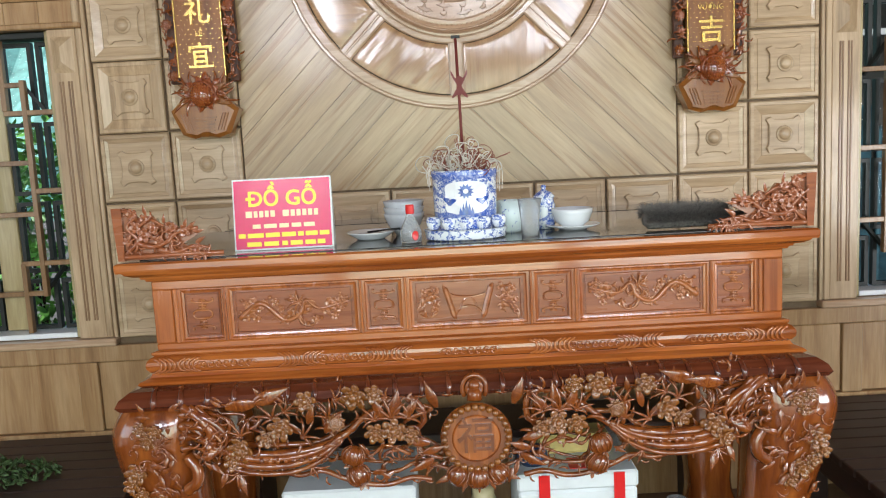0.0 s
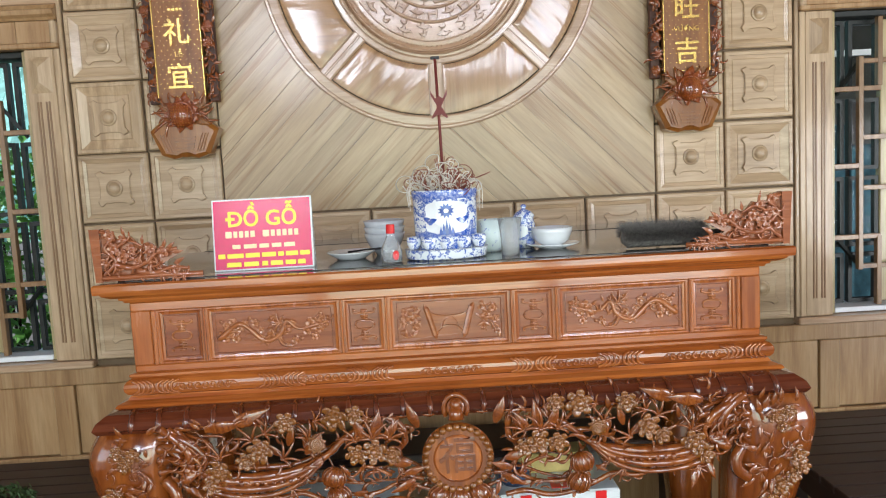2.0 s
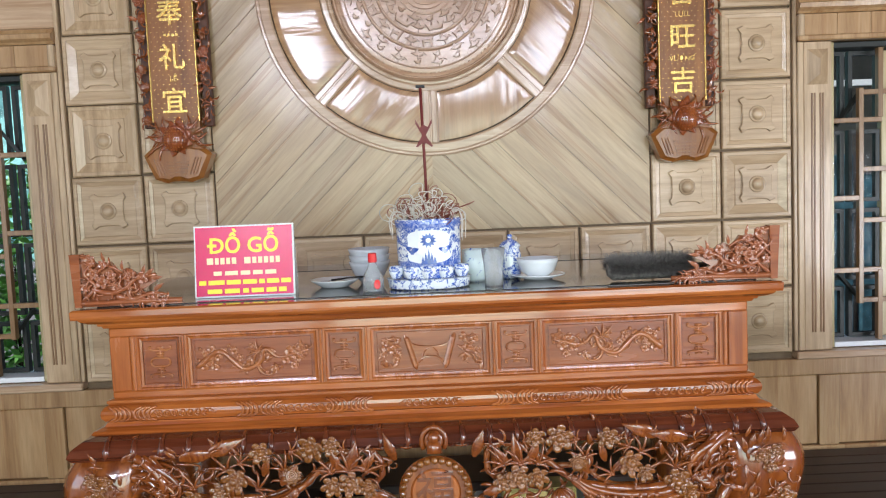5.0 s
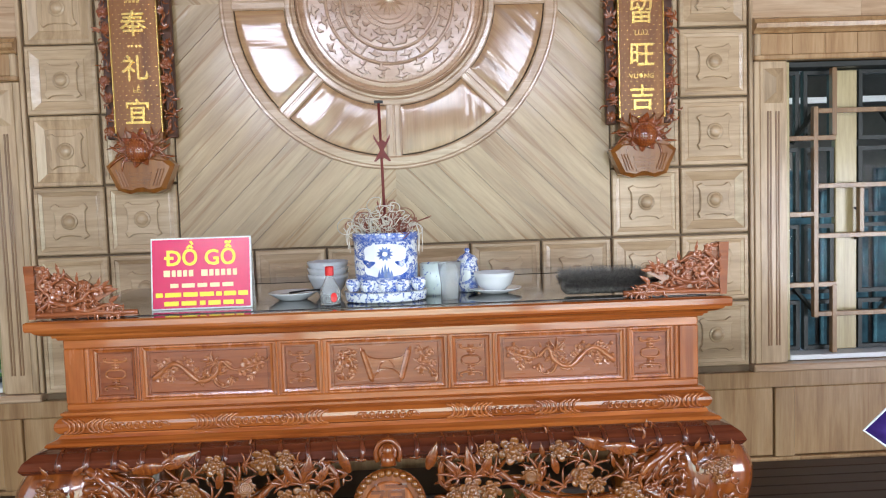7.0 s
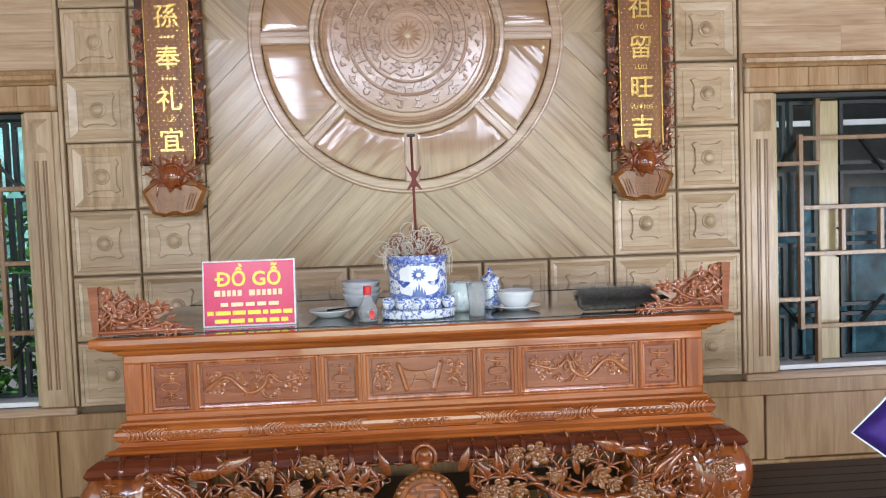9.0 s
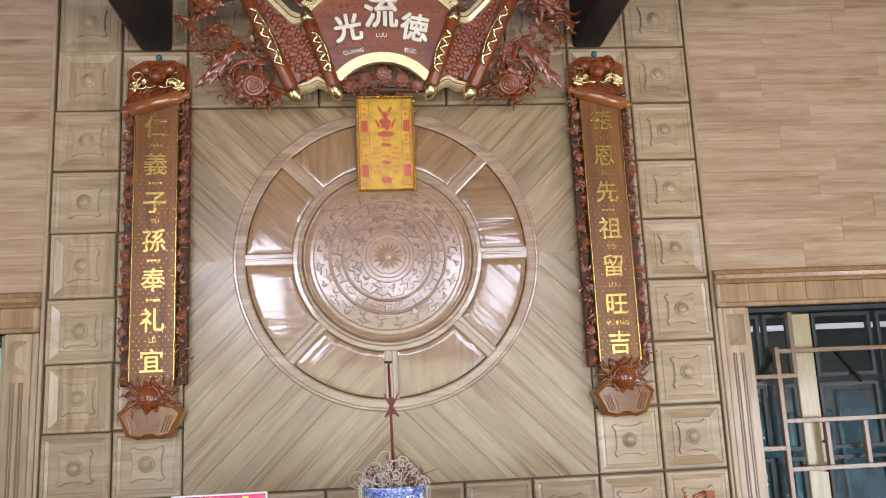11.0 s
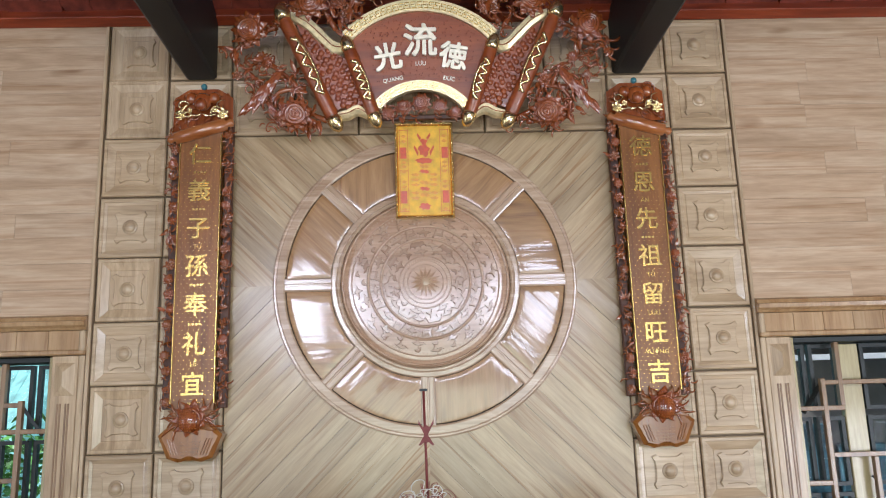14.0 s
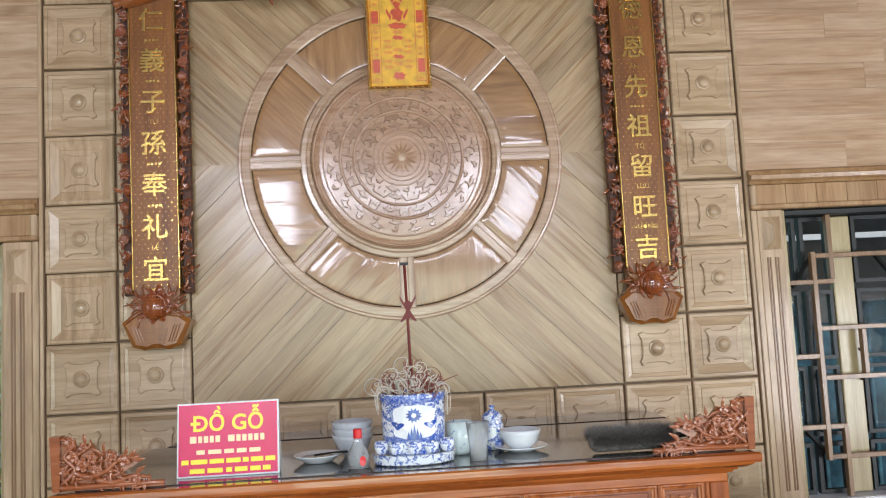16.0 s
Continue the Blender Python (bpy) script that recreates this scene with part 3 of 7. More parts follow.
for x in (-1.09, 1.045):
    bm = bmesh.new()
    rings(bm, [[(x - 0.075, y, z0), (x - 0.06, y, z0 - 0.012), (x + 0.06, y, z0 - 0.012), (x + 0.075, y, z0), (x + 0.075, y, z1), (x - 0.075, y, z1)] for y, z0, z1 in ((WALL - 0.004, 3.56, 3.86), (3.3, 3.56, 4.05), (-3.5, 3.56, 4.05))])
    bmesh.ops.recalc_face_normals(bm, faces=bm.faces)
    tagged(link("roof_beam", bm, black_wood), "black painted heavy roof beam", "beam", kind="structure")

# ---- altar table ----
AX = -0.03
AF, AB = 2.70, 3.55           # front and back of the top
AY, AD = (AF + AB) / 2, (AB - AF) / 2
altar = empty("altar_table", (AX, AY, 0), "carved orange-brown wooden altar table with pierced apron and black top", "altar table")
ALT = Matrix.Diagonal((1, 1, 1.011, 1)) @ Matrix.Translation((-AX, -AY, 0))


def apart_of(name, bm, material, parent=None, label="", smooth=False):
    """A piece of the altar, modelled in world coordinates."""
    bmesh.ops.transform(bm, matrix=ALT, verts=bm.verts)
    return part(name, bm, material, parent or altar, label, smooth)


TW = 1.045
apart_of("top", stacked(AX, AY, [(TW - 0.085, AD - 0.07, 1.250), (TW - 0.072, AD - 0.058, 1.253), (TW - 0.068, AD - 0.054, 1.260), (TW - 0.06, AD - 0.046, 1.262), (TW - 0.058, AD - 0.044, 1.268), (TW - 0.04, AD - 0.03, 1.272), (TW - 0.022, AD - 0.016, 1.280), (TW - 0.016, AD - 0.012, 1.287), (TW - 0.002, AD - 0.002, 1.288), (TW, AD, 1.296), (TW, AD, 1.312), (TW - 0.006, AD - 0.006, 1.317), (TW - 0.05, AD - 0.035, 1.3175)]), altar_wood)
apart_of("top_inlay", boxed(AX - TW + 0.06, AX + TW - 0.06, AF + 0.05, AB - 0.035, 1.31, 1.3205, 0.002), black_top, None, "black glossy top surface")
WH = 0.965
WF = AF + 0.075                # front of the waist
apart_of("waist_core", stacked(AX, AY, [(WH - 0.02, AD - 0.1, 1.03), (WH - 0.02, AD - 0.1, 1.255)]), altar_wood)
apart_of("top_rail", boxed(AX - WH, AX + WH, WF - 0.004, WF + 0.03, 1.2224, 1.252, 0.004), altar_wood)
apart_of("bottom_rail", boxed(AX - WH, AX + WH, WF - 0.004, WF + 0.03, 1.036, 1.0596, 0.004), altar_wood)
bays = [(-0.885, -0.752), (-0.738, -0.338), (-0.322, -0.2), (-0.184, 0.184), (0.2, 0.322), (0.338, 0.738), (0.752, 0.885)]
stiles = [(-0.965, -0.905), (-0.902, -0.891), (-0.748, -0.742), (-0.334, -0.326), (-0.196, -0.188), (0.188, 0.196), (0.326, 0.334), (0.742, 0.748), (0.891, 0.902), (0.905, 0.965)]
edges = [-0.965] + [v for ab in bays for v in ab] + [0.965]
for a, b in zip(edges[::2], edges[1::2]):
    apart_of("mullion", boxed(AX + a, AX + b, WF + 0.002, WF + 0.03, 1.0598, 1.2222), altar_upright)
for a, b in stiles:
    w = b - a
    apart_of("stile", boxed(AX + a, AX + b, WF - (0.008 if w < 0.02 else 0.004), WF + 0.03, 1.059, 1.224, 0.003), altar_upright)


def frame_bm(x0, x1, z0, z1, y, w, d):
    """A mitred picture-frame moulding facing -y."""
    bm = bmesh.new()
    prof = [(0, 0.012), (0, -d), (w * 0.3, -d), (w * 0.55, -d * 0.4), (w, -d * 0.2), (w, 0.012)]
    rings(bm, [[(x0 + i, y + q, z0 + i), (x1 - i, y + q, z0 + i), (x1 - i, y + q, z1 - i), (x0 + i, y + q, z1 - i)] for i, q in prof], cap=False)
    bmesh.ops.recalc_face_normals(bm, faces=bm.faces)
    return bm


bay_panels = []
for a, b in bays:
    fr = apart_of("bay_frame", frame_bm(AX + a, AX + b, 1.06, 1.222, WF + 0.008, 0.014, 0.008), altar_upright)
    pn = apart_of("bay_panel", boxed(AX + a + 0.008, AX + b - 0.008, WF + 0.012, WF + 0.03, 1.068, 1.214), panel_wood, None, "reddish carved panel")
    bay_panels.append(((a + b) / 2, b - a, pn))

# waist mouldings: cushion band and fillets
apart_of("fillet", stacked(AX, AY, [(WH + 0.012, AD - 0.065, 1.022), (WH + 0.016, AD - 0.06, 1.027), (WH + 0.016, AD - 0.06, 1.034), (WH + 0.004, AD - 0.072, 1.037)]), altar_wood)
band = [(WH + 0.008, 0.968), (WH + 0.022, 0.974), (WH + 0.03, 0.985), (WH + 0.032, 0.996), (WH + 0.03, 1.006), (WH + 0.022, 1.016), (WH + 0.01, 1.022)]
cushion = apart_of("cushion_band", stacked(AX, AY, [(w, AD - 0.077 + w - WH, z) for w, z in band]), altar_wood)
apart_of("step", stacked(AX, AY, [(WH + 0.05, AD - 0.03, 0.938), (WH + 0.055, AD - 0.026, 0.943), (WH + 0.05, AD - 0.032, 0.95), (WH + 0.025, AD - 0.055, 0.958), (WH + 0.018, AD - 0.062, 0.969)]), altar_wood)
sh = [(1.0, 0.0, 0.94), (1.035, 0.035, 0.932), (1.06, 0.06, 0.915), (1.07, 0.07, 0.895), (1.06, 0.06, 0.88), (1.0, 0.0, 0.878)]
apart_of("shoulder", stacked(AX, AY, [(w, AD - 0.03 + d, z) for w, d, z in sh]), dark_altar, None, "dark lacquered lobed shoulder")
# lobes along the front of the shoulder
lobe = bmesh.new()
tube(lobe, [(0, 0, 0), (0.004, -0.045, -0.008), (0.006, -0.066, -0.03), (0.002, -0.07, -0.052)], [0.004, 0.008, 0.01, 0.006], 6)
lobe_me = bpy.data.meshes.new("lobe")
for f in lobe.faces:
    f.smooth = True
lobe.to_mesh(lobe_me)
lobe.free()
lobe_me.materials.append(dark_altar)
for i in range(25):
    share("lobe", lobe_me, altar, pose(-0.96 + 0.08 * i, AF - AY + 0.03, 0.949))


# cabriole legs
def leg(sx, sy):
    bm = bmesh.new()
    rows = [(0.90, 0.105, 0.105, 0.0), (0.86, 0.125, 0.12, 0.02), (0.80, 0.13, 0.125, 0.038), (0.72, 0.126, 0.118, 0.036), (0.62, 0.118, 0.11, 0.024), (0.5, 0.104, 0.1, 0.01), (0.36, 0.092, 0.09, -0.002), (0.22, 0.085, 0.085, 0.004), (0.12, 0.105, 0.1, 0.02), (0.04, 0.11, 0.105, 0.025), (0.0, 0.1, 0.1, 0.02)]
    loops = []
    for z, a, b, o in rows:
        cx = AX + sx * (0.945 + o)
        cy = (AF + 0.115 - o) if sy < 0 else (AB - 0.115 + o)
        lp = []
        for k in range(16):
            t = 2 * math.pi * k / 16
            c, s = math.cos(t), math.sin(t)
            p = 0.62
            lp.append((cx + a * math.copysign(abs(c) ** p, c), cy + b * math.copysign(abs(s) ** p, s), z))
        loops.append(lp[::-1])
    rings(bm, loops)
    bmesh.ops.recalc_face_normals(bm, faces=bm.faces)
    bmesh.ops.subdivide_edges(bm, edges=[e for e in bm.edges if abs(e.verts[0].co.z - e.verts[1].co.z) > 0.03], cuts=2, use_grid_fill=True, smooth=0.6)
    return apart_of("leg", bm, carved_wood, None, "thick carved cabriole leg", smooth=True)


legs = {(sx, sy): leg(sx, sy) for sx in (-1, 1) for sy in (-1, 1)}

# dark shelf between the altar and the wall
shelf = tagged(link("wall_shelf", stacked(0.025, 3.71, [(1.0, 0.115, 1.29), (1.005, 0.12, 1.295), (1.005, 0.12, 1.326), (1.0, 0.115, 1.33)]), black_top), "black glossy shelf between altar and panelled wall", "shelf")

# low platform benches on either side
for s in (-1, 1):
    bench = empty("platform_bench", (s * 2.45, 2.75, 0), "dark brown slatted wooden platform bench beside the altar", "bench")
    part("apron", boxed(-1.12, 1.12, -1.05, 1.05, 0.28, 0.385, 0.006), bench_wood, bench)
    for i in range(22):
        part("slat", boxed(-1.14, 1.14, -1.07 + 0.098 * i, -1.07 + 0.098 * i + 0.092, 0.386, 0.418, 0.004), bench_wood, bench)
    for x in (-1.0, 1.0):
        for y in (-0.95, 0.95):
            part("leg", boxed(x - 0.06, x + 0.06, y - 0.06, y + 0.06, 0, 0.28, 0.008), bench_wood, bench)


# ---- windows ----
def window(s, name):
    """Lattice window: jamb, casements with dark framed panes, and a light fretwork of bars in front."""
    win = tagged(new(name), "latticed wooden window with dark framed glass panes", "window", kind="structure")

    def X(a, b):
        return sorted((s * a, s * b))
    y = WALL + 0.075
    part("window_frame", boxed(*X(1.727, 1.75), y - 0.05, y + 0.08, 0.862, 2.196, 0.003), stile_wood, win)
    part("head", boxed(*X(1.751, 2.95), y - 0.04, y + 0.08, 2.17, 2.196, 0.003), dark_frame, win)
    part("window_sill", boxed(*X(1.751, 2.95), y - 0.05, y + 0.11, 0.862, 0.885, 0.003), white_plastic, win, "pale shiny inner sill")
    part("casement_stile", boxed(*X(2.0, 2.1), y + 0.03, y + 0.07, 0.89, 2.165, 0.004), stile_wood, win, "pale yellow-green casement stile")
    for lo, hi in ((0.89, 1.12), (1.15, 1.47), (1.5, 1.82), (1.85, 2.165)):
        for a, b in ((1.752, 1.835), (1.855, 1.995), (2.11, 2.42), (2.45, 2.76)):
            part("pane_frame", frame_pane(*X(a, b), lo, hi, y + 0.045), dark_frame, win)
            g = part("pane", boxed(*[v + w for v, w in zip(X(a, b), (0.017, -0.017))], y + 0.05, y + 0.054, lo + 0.017, hi - 0.017), glass, win)
            g.visible_shadow = False
    bars_v = [(1.88, 1.05, 2.0), (1.965, 1.87, 2.17), (1.965, 0.886, 1.20), (2.09, 1.432, 1.633), (2.285, 1.432, 1.633), (2.5, 1.05, 2.0), (2.64, 0.886, 1.2), (2.64, 1.86, 2.17)]
    bars_h = [(1.98, 1.872, 2.5), (1.86, 1.751, 1.972), (1.645, 1.89, 2.5), (1.52, 1.751, 1.872), (1.42, 1.89, 2.5), (1.20, 1.751, 1.973), (1.065, 1.872, 2.5)]
    for x, z0, z1 in bars_v:
        part("lattice_bar", boxed(*X(x - 0.011, x + 0.011), y - 0.03, y, z0, z1, 0.002), lattice_wood, win)
    for z, a, b in bars_h:
        part("lattice_bar", boxed(*X(a, b), y - 0.028, y - 0.002, z - 0.011, z + 0.011, 0.002), lattice_wood, win)
    # slanting stays behind the upper bars
    for (a, za), (b, zb) in (((1.79, 1.84), (1.9, 1.99)), ((1.80, 1.18), (1.9, 1.06)), ((2.2, 1.98), (2.32, 1.82)), ((2.2, 1.07), (2.32, 1.2))):
        bm = bmesh.new()
        tube(bm, [(s * a, y + 0.02, za), (s * b, y + 0.015, zb)], 0.011, 4)
        part("brace", bm, dark_frame, win)
    bm = bmesh.new()
    tube(bm, [(s * 2.085, y + 0.02, 1.40), (s * 2.085, y - 0.005, 1.41), (s * 2.085, y - 0.005, 1.53), (s * 2.085, y + 0.02, 1.54)], 0.006, 6)
    part("handle", bm, black_wood, win, "black pull handle")
    return win


def frame_pane(x0, x1, z0, z1, y):
    bm = bmesh.new()
    w = 0.018
    box(bm, x0, x0 + w, y - 0.01, y + 0.02, z0, z1)
    box(bm, x1 - w, x1, y - 0.01, y + 0.02, z0, z1)
    box(bm, x0 + w, x1 - w, y - 0.01, y + 0.02, z0, z0 + w)
    box(bm, x0 + w, x1 - w, y - 0.01, y + 0.02, z1 - w, z1)
    return bm


window(-1, "window_1")
window(1, "window_2")


# ---- carving kit ----
def finish(name, bm, material, smooth=True):
    for f in bm.faces:
        f.smooth = smooth
    bmesh.ops.recalc_face_normals(bm, faces=bm.faces)
    me = bpy.data.meshes.new(name)
    bm.to_mesh(me)
    bm.free()
    me.materials.append(material)
    return me


def leaf_into(bm, length, width, curl, m):
    """A pointed leaf along x with a raised rib, facing -y."""
    rows = []
    for i in range(6):
        t = i / 5
        w = width * math.sin(math.pi * min(1, t * 0.9 + 0.1)) * (1 - 0.45 * t)
        bend = -curl * math.sin(t * 2.4)
        rows.append([bm.verts.new(m @ Vector((t * length, bend + d, c * w))) for c, d in ((-1, 0.06 * length), (-0.5, -0.02 * length), (0, 0.03 * length), (0.5, -0.02 * length), (1, 0.06 * length))])
    for a, b in zip(rows, rows[1:]):
        for k in range(4):
            bm.faces.new((a[k], a[k + 1], b[k + 1], b[k]))


def petal_ring(bm, n, r, length, width, cup, y, m, phase=0.0):
    for k in range(n):
        a = 2 * math.pi * k / n + phase
        q = m @ Matrix.Rotation(-a, 4, "Y") @ Matrix.Translation((r, y, 0)) @ Matrix.Rotation(cup, 4, "Z")
        rows = []
        for i in range(4):
            t = i / 3
            w = width * (0.45 + 0.75 * math.sin(math.pi * (0.15 + 0.75 * t)))
            if i == 3:
                w *= 0.7
            rows.append([bm.verts.new(q @ Vector((t * length, -0.25 * length * t * t + d * width, c * w))) for c, d in ((-1, -0.25), (0, 0.15), (1, -0.25))])
        for A, Bq in zip(rows, rows[1:]):
            for j in range(2):
                bm.faces.new((A[j], A[j + 1], Bq[j + 1], Bq[j]))


def ball(bm, r, at, flat=1.0, seg=10):
    q = bmesh.ops.create_uvsphere(bm, u_segments=seg, v_segments=6, radius=r)
    bmesh.ops.transform(bm, matrix=Matrix.Translation(at) @ Matrix.Diagonal((1, flat, 1, 1)), verts=q["verts"])


I4 = Matrix.Identity(4)


def bloom(bm, petals, whorls, heart, seg=8):
    """A flower carved from one block: whorls of cupped petals stepping up to a heart, in one skin."""
    n = petals * seg
    loops = []
    for w in range(whorls):
        out = 1.0 - 0.42 * w
        base = -0.3 * w
        for q, lift, sharp in ((1.0, 0.0, 1.0), (0.97, -0.2, 1.0), (0.72, -0.06, 0.6), (0.5, 0.02, 0.1)):
            lp = []
            for i in range(n):
                a = 2 * math.pi * i / n
                lobe = abs(math.sin(a * petals / 2 + (math.pi / 2 if w % 2 else 0.0)))
                r = out * q * (1 - 0.42 * sharp * (1 - lobe ** 0.6))
                lp.append((r * math.cos(a), base + lift * (0.2 + 0.8 * lobe) + 0.14 * (1 - lobe) ** 2 * sharp, r * math.sin(a)))
            loops.append(lp)
    top = -0.3 * (whorls - 1)
    for rr, y in ((0.24, top), (0.22, top - heart), (0.14, top - heart * 1.6), (0.03, top - heart * 1.8)):
        loops.append([(rr * math.cos(2 * math.pi * i / n), y, rr * math.sin(2 * math.pi * i / n)) for i in range(n)])
    rings(bm, [[(0.6 * x, 0.12, 0.6 * z) for x, _, z in loops[0]]] + loops)


def peony(bm, petals=9, seg=6):
    """A full-blown flower: pointed outer petals round a domed heart wound in rings, in one skin."""
    n = petals * seg
    loops = []
    for q, y, sharp, turn in ((0.98, 0.05, 1.0, 0.0), (1.0, -0.12, 1.0, 0.0), (0.72, -0.02, 0.3, 0.0), (0.78, -0.2, 0.85, 0.5), (0.8, -0.34, 0.85, 0.5), (0.6, -0.2, 0.1, 0.5)):
        lp = []
        for i in range(n):
            a = 2 * math.pi * i / n
            saw = abs(2 * ((a * petals / (2 * math.pi) + turn) % 1) - 1)
            lp.append((q * (1 - 0.38 * sharp * saw) * math.cos(a), y + 0.1 * saw * sharp, q * (1 - 0.38 * sharp * saw) * math.sin(a)))
        loops.append(lp)
    for r, y in ((0.56, -0.34), (0.52, -0.42), (0.45, -0.42), (0.42, -0.36), (0.38, -0.46), (0.34, -0.5), (0.29, -0.49), (0.26, -0.43), (0.22, -0.52), (0.18, -0.55), (0.13, -0.54), (0.1, -0.48), (0.06, -0.56), (0.01, -0.57)):
        loops.append([((r + 0.014 * math.sin(3 * t)) * math.cos(t), y, (r + 0.014 * math.sin(3 * t)) * math.sin(t)) for t in [2 * math.pi * i / n for i in range(n)]])
    rings(bm, [[(0.6 * x, 0.15, 0.6 * z) for x, _, z in loops[0]]] + loops)


def comma_into(bm, turn, r0, m=I4, bend=0.12):
    """A tapering hooked tendril, ridged along its back."""
    pts, rad = [], []
    for i in range(9):
        t = i / 8
        a = turn * t
        pts.append(m @ Vector((math.sin(a) / turn if turn else t, -bend * math.sin(3.0 * t), (1 - math.cos(a)) / turn if turn else 0)))
        rad.append(r0 * (0.55 + 1.1 * t) * (1 - t) ** 0.7 + 0.012)
    tube(bm, pts, rad, 6)


def kit(mat, flower_mat=None):
    fm = flower_mat or mat
    k = {}
    bm = bmesh.new()
    leaf_into(bm, 1.0, 0.22, 0.16, I4)
    k["leaf"] = finish("leaf", bm, mat)
    bm = bmesh.new()
    for a, l in ((0, 1.0), (38, 0.8), (-38, 0.8), (72, 0.55), (-72, 0.55)):
        leaf_into(bm, l, 0.15, 0.12, Matrix.Rotation(radians(a), 4, "Y"))
    k["spray"] = finish("leaf_spray", bm, mat)
    bm = bmesh.new()
    bloom(bm, 6, 2, 0.1)
    k["flower"] = finish("flower", bm, fm)
    bm = bmesh.new()
    peony(bm)
    k["rose"] = finish("rose", bm, fm)
    bm = bmesh.new()
    bloom(bm, 5, 1, 0.16)
    k["blossom"] = finish("blossom", bm, fm)
    bm = bmesh.new()
    comma_into(bm, 1.9, 0.13)
    k["comma"] = finish("tendril", bm, mat)
    bm = bmesh.new()
    for a, l, tn in ((0, 1.0, 0.5), (24, 0.9, 0.9), (-24, 0.85, -0.8), (50, 0.65, 1.4), (-50, 0.6, -1.4)):
        comma_into(bm, tn, 0.07, Matrix.Rotation(radians(-a), 4, "Y") @ Matrix.Scale(l, 4))
    ball(bm, 0.1, (0.02, 0, 0), 1.0, 8)
    k["tuft"] = finish("grass_tuft", bm, mat)
    bm = bmesh.new()
    ball(bm, 0.8, (0, 0, 0), 0.8, 14)
    for a in range(-3, 4):
        pts = [(0.84 * math.sin(radians(28 * a)) * math.cos(t), -0.68 * math.cos(radians(28 * a)) * math.cos(t), 0.82 * math.sin(t)) for t in (-1.2, -0.8, -0.4, 0, 0.4, 0.8, 1.2)]
        tube(bm, pts, [0.02, 0.05, 0.07, 0.075, 0.07, 0.05, 0.02], 5)
    petal_ring(bm, 5, 0.0, 0.5, 0.12, 0.2, 0, Matrix.Translation((0, 0, -0.75)))
    k["fruit"] = finish("pomegranate", bm, mat)
    bm = bmesh.new()
    pts = [(0.9 * (1 - t) * math.cos(5.6 * t) - 0.9, -0.12 * math.sin(3 * t), 0.9 * (1 - t) * math.sin(5.6 * t)) for t in [i / 13 * 0.86 for i in range(14)]]
    tube(bm, [(-0.2, 0.1, -0.9)] + [(0.0, 0.05, -0.45)] + pts, [0.05, 0.1] + [0.13 - 0.06 * i / 13 for i in range(14)], 6)
    k["curl"] = finish("curl", bm, mat)
    return k


K_ALTAR = kit(carved_wood, flower_wood)
K_RED = kit(red_wood)
K_PLUM = kit(plum_wood)
K_WING = kit(wing_wood)
K_COUP = kit(carved_wood)
K_DARK = kit(couplet_wood)
K_GOLD = kit(gold_leaf)
rc = random.Random(11)


def put(k, kind, parent, x, y, z, size, ang=0.0, tilt=0.25, name=None):
    """Places one carved piece; ang turns it in the picture plane (degrees, anticlockwise)."""
    t = pose(x, y, z, rc.uniform(-1, 1) * tilt * 57, -ang, rc.uniform(-1, 1) * tilt * 57)
    return share(name or k[kind].name.split(".")[0], k[kind], parent, t @ Matrix.Scale(size, 4))


def vine(bm, ctrl, r0, r1, n=6, seg=6):
    pts = spline(ctrl, n)
    m = len(pts) - 1
    tube(bm, pts, [r0 + (r1 - r0) * i / m + 0.12 * r0 * math.sin(i * 1.7) for i in range(m + 1)], seg)
    return pts


# ---- pierced apron of the altar ----
AYF = AF - AY - 0.015          # plane of the apron in the altar's own coordinates
half_curves = [
    ([(0.86, 0, 0.83), (0.78, -0.02, 0.765), (0.66, -0.03, 0.735), (0.5, -0.03, 0.745), (0.39, -0.02, 0.775), (0.33, -0.02, 0.82), (0.24, -0.01, 0.885), (0.14, 0, 0.895)], 0.024, 0.012),
    ([(0.76, -0.01, 0.725), (0.64, 0, 0.70), (0.52, 0, 0.715), (0.44, 0, 0.70)], 0.010, 0.008),
    ([(0.40, 0, 0.69), (0.33, 0, 0.655), (0.24, 0, 0.65), (0.18, 0, 0.675), (0.12, 0, 0.665), (0.06, 0, 0.64)], 0.011, 0.008),
    ([(0.24, 0, 0.89), (0.17, -0.01, 0.87), (0.15, -0.01, 0.81), (0.19, 0, 0.76), (0.16, 0, 0.70), (0.11, 0, 0.69)], 0.018, 0.011),
    ([(0.87, 0, 0.895), (0.8, -0.01, 0.90), (0.7, -0.01, 0.885), (0.6, -0.01, 0.905), (0.5, 0, 0.885)], 0.016, 0.008),
    ([(0.88, 0, 0.80), (0.84, 0, 0.86), (0.76, -0.01, 0.855), (0.72, -0.015, 0.82), (0.75, -0.015, 0.80)], 0.014, 0.007),
    ([(0.33, 0, 0.83), (0.36, -0.01, 0.88), (0.45, 0, 0.90), (0.52, 0, 0.87), (0.58, 0, 0.86)], 0.010, 0.006),
    ([(0.6, 0, 0.74), (0.63, -0.01, 0.79), (0.69, -0.005, 0.81), (0.66, 0, 0.85)], 0.009, 0.005),
    ([(0.42, 0, 0.76), (0.46, -0.01, 0.81), (0.44, -0.01, 0.85), (0.47, 0, 0.885)], 0.010, 0.006),
    ([(0.2, 0, 0.70), (0.27, -0.01, 0.73), (0.32, 0, 0.71), (0.35, 0, 0.74)], 0.009, 0.006),
    ([(0.74, 0, 0.72), (0.79, 0, 0.70), (0.83, 0, 0.72), (0.84, 0, 0.76)], 0.010, 0.006),
]
